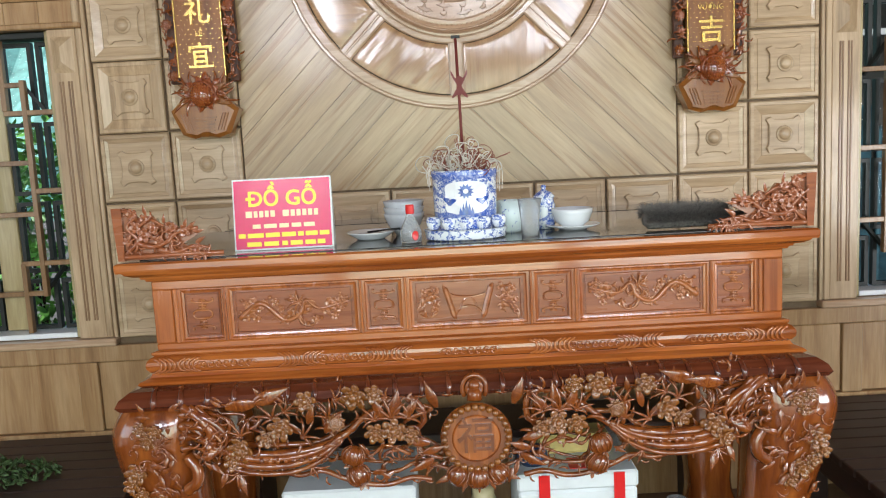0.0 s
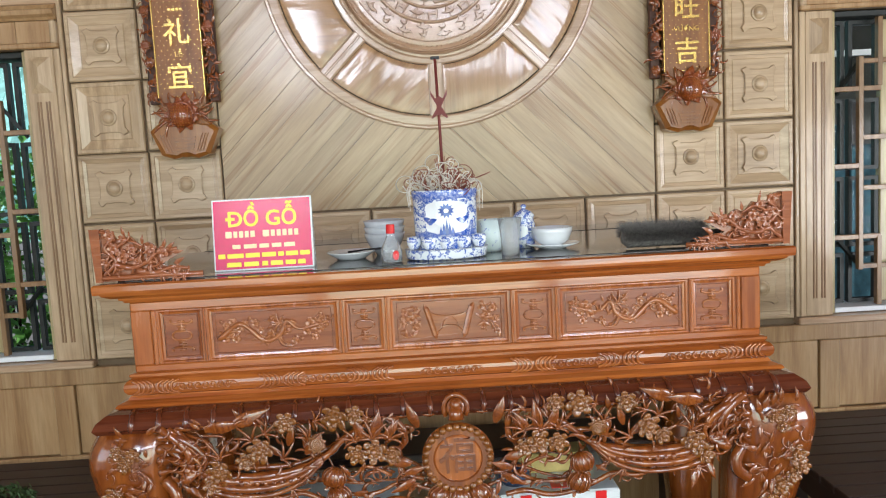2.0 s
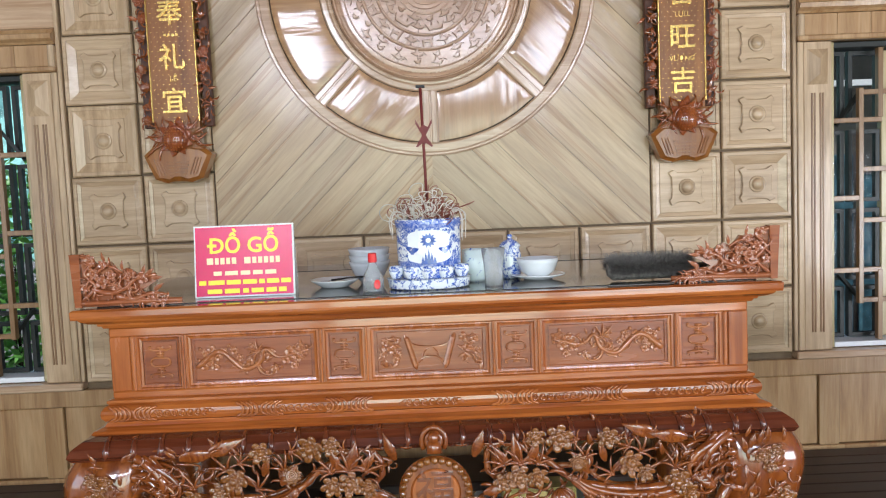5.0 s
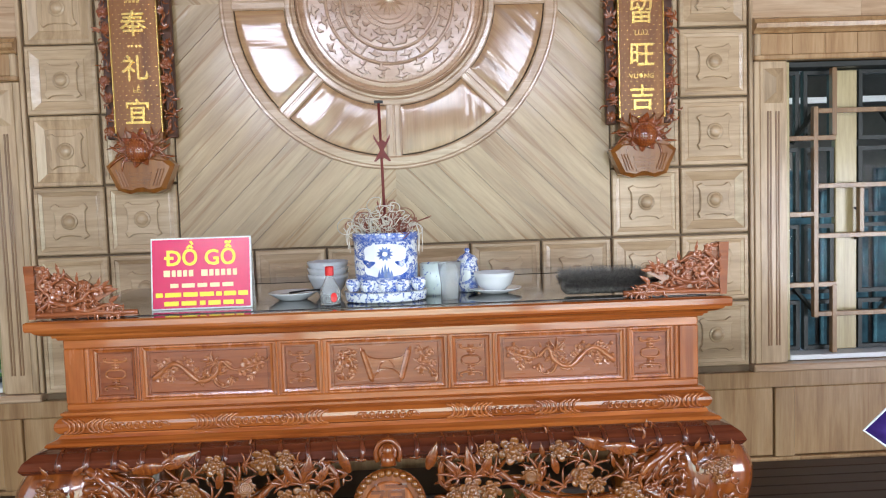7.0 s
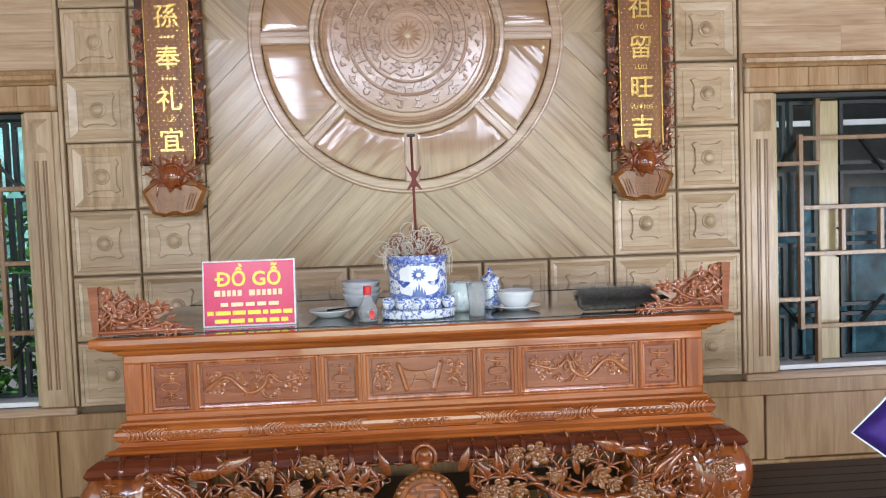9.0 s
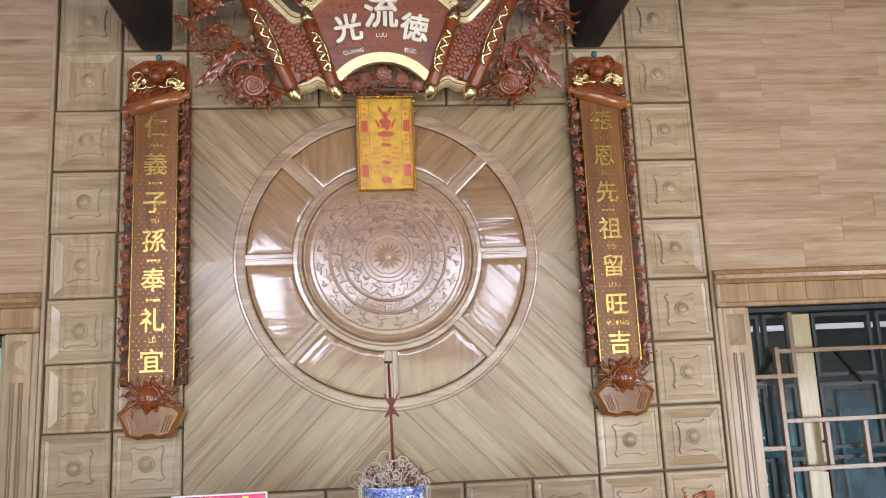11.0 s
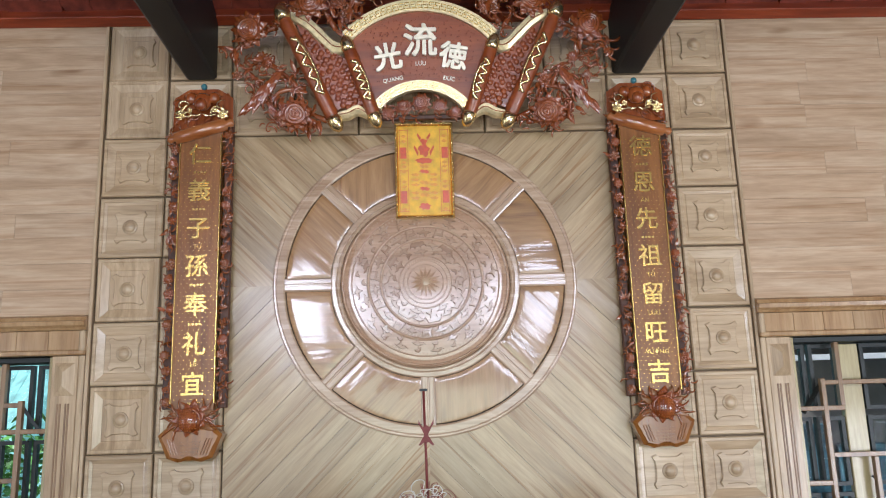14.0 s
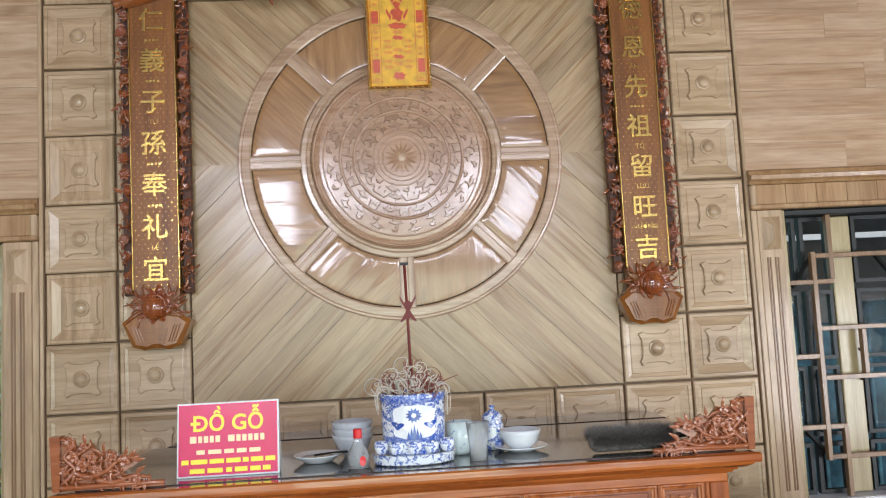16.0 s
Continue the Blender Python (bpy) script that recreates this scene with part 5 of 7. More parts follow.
for r, w, h in ((0.392, 0.006, 0.009), (0.350, 0.004, 0.007), (0.272, 0.008, 0.012), (0.212, 0.0075, 0.012), (0.125, 0.004, 0.006), (0.104, 0.003, 0.005), (0.085, 0.003, 0.005)):
    y = -0.009 - 0.006 * (1 - r / 0.4)
    part("band_ring", annulus([(r + w, y + 0.004), (r + w * 0.7, y - h * 0.7), (r, y - h), (r - w * 0.7, y - h * 0.7), (r - w, y + 0.004)], 72), drum_wood, disc, smooth=True)
bm = bmesh.new()
for k in range(16):
    a = 2 * math.pi * k / 16
    q = DR(a)
    vs = [bm.verts.new(q @ Vector(p)) for p in ((0.012, -0.016, -0.012), (0.078, -0.0145, 0), (0.012, -0.016, 0.012), (0.018, -0.024, 0))]
    bm.faces.new((vs[0], vs[1], vs[3]))
    bm.faces.new((vs[1], vs[2], vs[3]))
bmesh.ops.recalc_face_normals(bm, faces=bm.faces)
part("star", bm, drum_wood, disc, "sixteen-pointed raised star")
part("hub", lathe([(0.001, 0.0), (0.03, 0.0), (0.026, 0.007), (0.014, 0.011), (0.001, 0.012)], 24, Matrix.Translation((0, -0.013, 0)) @ Matrix.Rotation(radians(90), 4, "X")), plain("polished_hub", (0.5, 0.34, 0.22), 0.08, coat=1.0, mottled=0.05, bumpy=0), disc, "polished round boss", smooth=True)


def relief(name, outline, sc):
    bm = slab([(x * sc * 1.3, z * sc * 1.3) for x, z in outline], -0.0105, 0.004, None, 0.003, 0.003)
    return finish(name, bm, figure_wood, False)


bird_me = relief("bird_relief", [(-1.2, 0.1), (-0.5, 0.35), (-0.2, 1.1), (0.25, 0.35), (0.9, 0.45), (1.5, 0.1), (0.9, 0.05), (0.5, -0.3), (0.2, -0.25), (0.25, -0.8), (0.05, -0.8), (0.0, -0.25), (-0.4, -0.2)], 0.02)
deer_me = relief("deer_relief", [(-1.0, 0.4), (0.5, 0.45), (0.7, 1.0), (1.1, 1.0), (1.0, 0.75), (0.85, 0.2), (0.8, -0.8), (0.6, -0.8), (0.55, -0.1), (-0.55, -0.1), (-0.6, -0.8), (-0.8, -0.8), (-0.85, 0.0)], 0.019)
duck_me = relief("duck_relief", [(-0.8, 0.2), (-0.1, 0.3), (0.2, 0.7), (0.6, 0.75), (0.45, 0.4), (0.5, 0.0), (0.1, -0.35), (-0.5, -0.2)], 0.018)
boat_me = relief("boat_relief", [(-1.6, 0.7), (-1.1, -0.5), (1.1, -0.5), (1.6, 0.7), (1.2, 0.2), (0.7, 0.3), (0.6, 0.8), (0.3, 0.3), (-0.3, 0.3), (-0.5, 0.9), (-0.7, 0.3), (-1.2, 0.2)], 0.02)
for n, r, meshes, rot in ((24, 0.328, (bird_me, duck_me), 0), (22, 0.296, (duck_me, bird_me), 8), (22, 0.242, (deer_me, bird_me), 0), (16, 0.183, (boat_me, bird_me), 0), (14, 0.150, (duck_me, bird_me), 6)):
    for k in range(n):
        a = 360 * (k + 0.5) / n + rot
        ra = radians(a)
        y = -0.009 - 0.006 * (1 - r / 0.4)
        share(meshes[k % 2].name.split(".")[0], meshes[k % 2], disc, pose(r * math.cos(ra), y, r * math.sin(ra), 0, -(a + 90), 0))
bm = bmesh.new()
for k in range(110):
    a = 2 * math.pi * k / 110
    ball(bm, 0.0042, (0.371 * math.cos(a), -0.010, 0.371 * math.sin(a)), 0.9, 6)
part("bead_band", bm, drum_wood, disc, smooth=True)
for r, cnt, wd in ((0.228, 90, 0.006), (0.258, 100, 0.005), (0.113, 60, 0.006), (0.338, 120, 0.005)):
    bm = bmesh.new()
    y = -0.009 - 0.006 * (1 - r / 0.4)
    for k in range(cnt):
        box(bm, -wd, wd, -0.004, 0.003, -0.0022, 0.0022, Matrix.Rotation(-2 * math.pi * k / cnt, 4, "Y") @ Matrix.Translation((r, y, 0)) @ Matrix.Rotation(0.5, 4, "Y"))
    tagged(part("hatched_band", bm, drum_wood, disc), kind="stuff")

# ---- framed yellow print ----
pic = empty("picture_frame", (0.007, 3.795, 3.04), "framed yellow devotional print with red motifs in a gilt frame", "picture")
W2, H2 = 0.141, 0.235


def pic_frame(x0, x1, z0, z1, w, d):
    bm = bmesh.new()
    prof = [(0, 0.03), (0, -d * 0.6), (w * 0.25, -d), (w * 0.6, -d * 0.8), (w, -d * 0.2), (w, 0.03)]
    rings(bm, [[(x0 + i, q, z0 + i), (x1 - i, q, z0 + i), (x1 - i, q, z1 - i), (x0 + i, q, z1 - i)] for i, q in prof], cap=False)
    bmesh.ops.recalc_face_normals(bm, faces=bm.faces)
    return bm


TIL = pose(0, 0, 0, 5, 0, 0)
for ob in (part("frame", pic_frame(-W2, W2, -H2, H2, 0.016, 0.014), gold, pic, "gilt moulded frame"), part("backboard", boxed(-W2 + 0.006, W2 - 0.006, 0.012, 0.028, -H2 + 0.006, H2 - 0.006), black_wood, pic), part("print", boxed(-W2 + 0.014, W2 - 0.014, 0.004, 0.012, -H2 + 0.014, H2 - 0.014), plain("print_yellow", (0.86, 0.48, 0.02), 0.45, coat=0.05, mottled=0.25, scale=26), pic, "yellow printed sheet")):
    ob.matrix_basis = TIL
sheet = ob
motif = plain("print_red", (0.62, 0.08, 0.015), 0.3, mottled=0.2, scale=60)
motif2 = plain("print_orange", (0.75, 0.3, 0.02), 0.3, mottled=0.2, scale=60)
bm = bmesh.new()
for s in (-1, 1):
    for z0, z1 in ((0.06, 0.115), (-0.16, -0.1)):
        box(bm, s * 0.1 - 0.015, s * 0.1 + 0.015, 0.002, 0.0045, z0, z1)
    box(bm, s * 0.078 - 0.001, s * 0.078 + 0.001, 0.002, 0.0045, -0.205, 0.205)
    box(bm, s * 0.118 - 0.001, s * 0.118 + 0.001, 0.002, 0.0045, -0.205, 0.205)
    for z in (-0.2, 0.0, 0.2):
        box(bm, s * 0.098 - 0.02, s * 0.098 + 0.02, 0.002, 0.0045, z - 0.001, z + 0.001)
part("border", bm, motif, sheet)
def printed(outline, ink):
    part("motif", slab(outline, 0.002, 0.0045), ink, sheet)


def blob(cx, cz, rx, rz, k, amp, ink):
    printed([(cx + rx * math.cos(a) * (1 + amp * math.sin(k * a)), cz + rz * math.sin(a) * (1 + amp * math.cos(k * a))) for a in [i * math.pi / 16 for i in range(32)]], ink)


blob(0, 0.1, 0.026, 0.03, 5, 0.2, motif)
blob(0, 0.142, 0.016, 0.014, 3, 0.25, motif)
blob(0, 0.048, 0.04, 0.014, 7, 0.15, motif)
blob(0, -0.176, 0.026, 0.016, 6, 0.2, motif)
for e in (-1, 1):
    printed([(e * 0.02, 0.15), (e * 0.034, 0.176), (e * 0.03, 0.185), (e * 0.012, 0.16)], motif)
    printed([(e * 0.03, 0.07), (e * 0.05, 0.115), (e * 0.046, 0.125), (e * 0.026, 0.09)], motif)
    for z in (0.17, 0.145, 0.04, 0.02, -0.005, -0.055, -0.08, -0.19):
        blob(e * 0.098, z, 0.012, 0.007, 4, 0.2, motif2)
    for z in (-0.02, -0.045, -0.07, -0.11, -0.135):
        blob(e * 0.045, z, 0.02, 0.007, 5, 0.25, motif2)
for z in (0.02, -0.005, -0.06, -0.09, -0.12):
    blob(0, z, 0.024, 0.009, 6, 0.3, motif if z in (-0.005, -0.09) else motif2)
bm = bmesh.new()
for i in range(60):
    q = i / 60 * 2 * (2 * W2 + 2 * H2)
    w, h = 2 * W2, 2 * H2
    x, z = (q - W2, -H2) if q < w else (W2, q - w - H2) if q < w + h else (W2 - (q - w - h), H2) if q < 2 * w + h else (-W2, H2 - (q - 2 * w - h))
    ball(bm, 0.0055, (x * 0.955, -0.011, z * 0.97), 1.0, 6)
ob = part("bead_edge", bm, gold_leaf, pic, "gilt beaded edge", smooth=True)
ob.matrix_basis = TIL
tagged(ob, kind="stuff")


# ---- couplet boards ----
def couplet(s, chars, syll, slant):
    cb = empty("couplet_board", (s * 1.06, 3.79, 2.6), "tall brown lacquered couplet board with gold characters and carved border", "wall plaque", "pair of couplet boards")
    part("board", slab([(-0.094, -0.70), (0.094, -0.70), (0.1, 0.66 + 0.03 * slant), (-0.1, 0.66 - 0.03 * slant)], -0.018, 0.03), couplet_wood, cb)
    for e in (-1, 1):
        bm = bmesh.new()
        box(bm, e * 0.0965 - 0.0035, e * 0.0965 + 0.0035, -0.026, 0.0, -0.64, 0.63, None, 0.002)
        part("gold_edge", bm, gold, cb, "thin gold edge strip")
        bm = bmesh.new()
        # backing strip, its shade put into the colour
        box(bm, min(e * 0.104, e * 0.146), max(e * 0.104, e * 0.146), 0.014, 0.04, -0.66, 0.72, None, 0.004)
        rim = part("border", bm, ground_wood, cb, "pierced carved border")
        for i in range(20):
            z = -0.63 + 0.07 * i
            kind = ("flower", "rose", "spray", "curl", "curl")[rc.randrange(5)]
            put(K_COUP if rc.random() < 0.5 else K_RED, kind, rim, e * 0.126 + rc.uniform(-0.008, 0.008), -0.012, z, {"flower": 0.026, "rose": 0.025, "spray": 0.04, "curl": 0.02}[kind], rc.uniform(0, 360), 0.25)
        for i in range(130):
            put(K_COUP if i % 3 else K_RED, "comma" if i % 4 else "leaf", rim, e * rc.uniform(0.108, 0.148), rc.uniform(-0.018, 0.004), rc.uniform(-0.65, 0.70), rc.uniform(0.026, 0.045), rc.uniform(0, 360), 0.3)
    # rolled top
    bm = bmesh.new()
    a, b = (-0.155, 0.645 - 0.045 * slant), (0.155, 0.645 + 0.045 * slant)
    tube(bm, [(a[0] + (b[0] - a[0]) * t, -0.03, a[1] + (b[1] - a[1]) * t) for t in (0, 0.04, 0.1, 0.12, 0.5, 0.88, 0.9, 0.96, 1)], [0.012, 0.022, 0.016, 0.032, 0.034, 0.032, 0.016, 0.022, 0.012], 12)
    part("roll", bm, plum_wood, cb, "rolled scroll end", smooth=True)
    # crest: gilt cloud and crouching beast head as plain forms
    crest = part("crest", slab([(-0.145, 0.66), (0.145, 0.68), (0.14, 0.83), (0.07, 0.875), (-0.07, 0.875), (-0.14, 0.83)], 0.006, 0.04), red_wood, cb, "carved crest with gilt scrolls")
    for i in range(16):
        put(K_RED if i % 2 else K_COUP, "curl" if i % 3 else "leaf", crest, rc.uniform(-0.13, 0.13), -0.005, rc.uniform(0.70, 0.86), rc.uniform(0.025, 0.04), rc.uniform(0, 360), 0.3)
    for e in (-1, 1):
        for x, z, r, kind, ang in ((0.088, 0.765, 0.038, "curl", 40), (0.1, 0.735, 0.03, "flower", 0), (0.08, 0.80, 0.03, "curl", 120), (0.055, 0.735, 0.034, "leaf", 200), (0.03, 0.725, 0.03, "leaf", 160), (0.06, 0.755, 0.016, "flower", 0)):
            put(K_GOLD, kind, crest, e * x, -0.025, z, r, ang if e > 0 else 180 - ang, 0.2)
    bm = bmesh.new()
    ball(bm, 0.045, (0, -0.02, 0.80), 0.8, 12)
    ball(bm, 0.03, (0, -0.05, 0.775), 0.8, 10)
    for e in (-1, 1):
        ball(bm, 0.03, (e * 0.055, -0.015, 0.82), 0.8, 10)
    part("mask", bm, red_wood, crest, smooth=True)
    bm = bmesh.new()
    ball(bm, 0.016, (0, 0.0, 0.885), 1.0, 12)
    part("bead", bm, blue_glaze, crest, "small blue bead", smooth=True)
    # lotus and hexagonal foot
    foot = part("foot", slab([(-0.142, -0.775), (-0.1, -0.875), (-0.05, -0.892), (-0.02, -0.885), (0.02, -0.885), (0.05, -0.892), (0.1, -0.875), (0.142, -0.775), (0.1, -0.74), (-0.1, -0.74)], -0.03, 0.04, None, 0.02, 0.012), foot_wood, cb, "carved faceted foot with ribbed panel")
    for k in range(5):
        part("rib", boxed(-0.035 - 0.003 * k, 0.035 + 0.003 * k, -0.047, -0.04, -0.865 + 0.014 * k, -0.859 + 0.014 * k), couplet_wood, foot)
    for e in (-1, 1):
        for k in range(3):
            bm = bmesh.new()
            tube(bm, [(e * (0.05 + 0.012 * k), -0.042, -0.86), (e * (0.075 + 0.012 * k), -0.042, -0.79)], 0.003, 4)
            part("rib", bm, couplet_wood, foot)
    lotus = bmesh.new()
    ball(lotus, 0.052, (0, -0.062, -0.715), 0.6, 16)
    part("lotus_head", lotus, red_wood, foot, "dark carved lotus head", smooth=True)
    bm = bmesh.new()
    for k in range(9):
        for j in range(9):
            x, z = (k - 4) * 0.011, (j - 4) * 0.011
            if x * x + z * z < 0.0022:
                ball(bm, 0.0042, (x, -0.062 - 0.6 * math.sqrt(0.0027 - x * x - z * z), -0.715 + z), 0.8, 6)
    tagged(part("lotus_texture", bm, carved_wood, foot), kind="stuff")
    put(K_RED, "rose", foot, 0, -0.03, -0.71, 0.095, 20, 0.05)
    for e in (-1, 1):
        for zz, l, ang in ((-0.70, 0.12, 12), (-0.725, 0.13, -22), (-0.68, 0.10, 38), (-0.75, 0.11, -48)):
            put(K_COUP, "tuft", foot, e * 0.045, -0.025, zz, l * 0.8, ang if e > 0 else 180 - ang, 0.15)
    for ang, l in ((25, 0.1), (155, 0.1), (60, 0.09), (120, 0.09), (-20, 0.11), (200, 0.11)):
        ra = radians(ang)
        put(K_DARK, "leaf", foot, 0.03 * math.cos(ra), -0.03, -0.715 + 0.03 * math.sin(ra), l * 0.85, ang, 0.2)
    # characters with small syllables under them
    for i, ch in enumerate(chars):
        z = 0.525 - 0.181 * i
        gl = words("character", ch, 0.112, 0.004, pose(0.0, -0.024, z), gold, cb, bold=0.0016)
        if syll[i]:
            words("syllable", syll[i], 0.03, 0.002, pose(0.0, -0.021, z - 0.083), gold, cb)
        else:
            bm = bmesh.new()
            for k in range(4):
                box(bm, -0.03 + 0.016 * k, -0.019 + 0.016 * k, -0.023, -0.017, z - 0.088, z - 0.078)
            part("syllable", bm, gold, cb)
    # punched flecks in the field
    bm = bmesh.new()
    for i in range(14):
        for j in range(62):
            if (i + j) % 2 == 0:
                x, z = -0.082 + 0.0126 * i, -0.62 + 0.0195 * j
                box(bm, x - 0.0026, x + 0.0026, -0.0196, -0.017, z - 0.0011, z + 0.0011)
    tagged(part("fleck_pattern", bm, gold, cb), kind="stuff")


couplet(-1, "仁義子孫奉礼宜", ("", "", "TỬ", "", "", "LỄ", "NGHI"), 1)
couplet(1, "徳恩先祖留旺吉", ("", "ÂN", "", "TỔ", "LƯU", "VƯỢNG", "CÁT"), -1)

# ---- scroll-shaped board under the roof ----
sb = empty("name_board", (0.0, 3.66, 3.52), "large carved reddish scroll board with gilt edges and characters", "wall plaque")
LEAN = pose(0, 0, 0, 10, 0, 0)


def sbp(name, bm, material, parent=None, label="", smooth=False):
    ob = part(name, bm, material, parent or sb, label, smooth)
    if parent is None:
        ob.matrix_basis = LEAN
    return ob


def fan_pts(r, a0, a1, n, cz):
    return [(r * math.sin(a0 + (a1 - a0) * i / n), cz + r * math.cos(a0 + (a1 - a0) * i / n)) for i in range(n + 1)]


def arc_pts(r, a, n, cz):
    return fan_pts(r, -a, a, n, cz)


# upper and lower edges are arcs of their own; the sides run straight between them
UP_R, UP_A, UP_Z = 0.513, radians(46), -0.198
LO_R, LO_A, LO_Z = 0.300, radians(50), -0.375
field = sbp("field", slab(arc_pts(UP_R - 0.02, UP_A, 24, UP_Z) + arc_pts(LO_R - 0.02, LO_A, 24, LO_Z)[::-1], -0.01, 0.02), board_wood, None, "reddish-brown granular field")
for r1, an, cz in ((UP_R, UP_A, UP_Z), (LO_R, LO_A, LO_Z)):
    wd = 0.058 if cz > -0.3 else 0.046
    bm = slab(arc_pts(r1, an, 28, cz) + arc_pts(r1 - wd, an, 28, cz)[::-1], -0.03, 0.02)
    sbp("gilt_edge", bm, pale_gilt, None, "pale gilt curved edge with meander")
    bm = bmesh.new()
    count = int(2 * an * r1 / 0.03)
    for i in range(count):
        a = -an + 2 * an * (i + 0.5) / count
        rm = r1 - wd / 2
        for dr, du, w2, h2 in ((0.014, 0, 0.011, 0.0016), (-0.014, 0.004, 0.011, 0.0016), (0.0, -0.004, 0.006, 0.0016), (0.006, -0.011, 0.0016, 0.009), (-0.005, 0.011, 0.0016, 0.009)):
            box(bm, du - w2, du + w2, -0.002, 0.003, dr - h2, dr + h2, Matrix.Translation((rm * math.sin(a), -0.0305, cz + rm * math.cos(a))) @ Matrix.Rotation(a, 4, "Y"))
    tagged(sbp("meander", bm, gold, None), kind="stuff")
for ch, sy, x, z, size, rot in (("光", "QUANG", -0.155, 0.03, 0.135, -10), ("流", "LƯU", -0.0, 0.105, 0.165, 0), ("徳", "ĐỨC", 0.155, 0.03, 0.135, 10)):
    words("character", ch, size, 0.01, LEAN @ pose(x, -0.022, z, 0, rot, 0), cream_gilt, sb, bold=0.0042)
    words("syllable", sy, 0.027, 0.002, LEAN @ pose(x * 0.86, -0.014, z - 0.098, 0, rot, 0), cream_gilt, sb)
bm = bmesh.new()
for i in range(420):
    x, z = rc.uniform(-0.3, 0.3), rc.uniform(-0.08, 0.25)
    if abs(x) < 0.24 + 0.3 * z and math.hypot(x, z - UP_Z) < UP_R - 0.06 and math.hypot(x, z - LO_Z) > LO_R:
        ball(bm, 0.004, (x, -0.0105, z), 0.5, 4)
tagged(sbp("granular_texture", bm, board_wood, field), kind="stuff")
for s in (-1, 1):
    # two rolled rods on each side, with a folded sheet between
    for (xt, zt), (xb, zb), r in (((s * 0.35, 0.11), (s * 0.215, -0.275), 0.032), ((s * 0.66, 0.265), (s * 0.40, -0.29), 0.034)):
        P = [Vector((xt + (xb - xt) * t, -0.035, zt + (zb - zt) * t)) for t in (0, 0.04, 0.1, 0.13, 0.5, 0.88, 0.91, 0.96, 1)]
        bm = bmesh.new()
        tube(bm, P, [r * 0.5, r * 0.75, r * 0.9, r, r * 1.05, r, r * 0.9, r * 0.75, r * 0.5], 12)
        rod = sbp("rod", bm, board_wood, None, "rolled scroll rod with gilt ends", True)
        d = (P[-1] - P[0]).normalized()
        for e, q in ((-1, P[0]), (1, P[-1])):
            bm = bmesh.new()
            tube(bm, [q + d * e * 0.03, q + d * e * 0.012, q - d * e * 0.006, q - d * e * 0.03, q - d * e * 0.05], [r * 0.35, r * 0.8, r * 1.0, r * 1.12, r * 0.9], 12)
            part("gilt_cap", bm, gold_leaf, rod, smooth=True)
        bm = bmesh.new()
        n = Vector((0, -1, 0))
        side = d.cross(n)
        pts = [P[0].lerp(P[-1], 0.25 + 0.055 * k) + n * (r + 0.004) + side * (0.014 * (-1) ** k) for k in range(10)]
        tube(bm, spline(pts, 4), 0.0085, 6)
        pts = [P[0].lerp(P[-1], 0.25 + 0.5 * k / 6) + n * (r * 0.9) + side * s * 0.028 * (1 - ((k - 3) / 3.4) ** 2) for k in range(7)]
        tube(bm, pts, 0.006, 5)
        part("gilt_scroll", bm, gold_leaf, rod, smooth=True)
    sheet2 = [(s * 0.30, 0.0), (s * 0.40, 0.06), (s * 0.545, 0.225), (s * 0.60, 0.24), (s * 0.42, -0.22), (s * 0.35, -0.19), (s * 0.26, -0.23), (s * 0.22, -0.2)]
    sbp("sheet", slab(sheet2, -0.02, 0.01), board_wood, None, "scaly unrolled side sheet")
    bm = bmesh.new()
    for row in range(12):
        for k in range(6):
            t = row / 11
            x = 0.29 + 0.30 * t * 0.75 + 0.033 * k * (0.8 + 0.3 * t) - 0.05
            z = -0.2 + 0.36 * t + 0.012 * (k % 2)
            lim = 0.235 + (0.36 * (z + 0.22))
            if 0.25 + 0.3 * (z + 0.2) < x < 0.4 + 0.42 * (z + 0.22):
                ball(bm, 0.015, (s * x, -0.02, z), 0.5, 8)
    tagged(sbp("scale_relief", bm, board_wood, None, smooth=True), kind="stuff")
    for line, width in (([(0.355, 0.085), (0.41, 0.085), (0.47, 0.14), (0.54, 0.205), (0.61, 0.24)], 0.085), ([(0.245, -0.25), (0.30, -0.215), (0.35, -0.235), (0.41, -0.245)], 0.06)):
        pts = spline([(s * x, 0, z) for x, z in line], 6)
        n = len(pts)
        bm = bmesh.new()
        rings(bm, [[(p.x, -0.02, p.z + width * 0.5 * k), (p.x, -0.036, p.z + width * 0.42 * k), (p.x, -0.038, p.z), (p.x, -0.03, p.z - width * 0.3 * k), (p.x, -0.015, p.z - width * 0.5 * k), (p.x, 0.0, p.z)] for p, k in ((p, 0.55 + 0.45 * math.sin(math.pi * i / (n - 1))) for i, p in enumerate(pts))])
        bmesh.ops.recalc_face_normals(bm, faces=bm.faces)
        fold = sbp("gilt_fold", bm, pale_gilt, None, "gilt turned-over sheet edge")
        bm = bmesh.new()
        tube(bm, [p + Vector((0, -0.037, 0.006)) for p in pts[2:-2]], 0.003, 4)
        part("groove_line", bm, board_wood, fold)
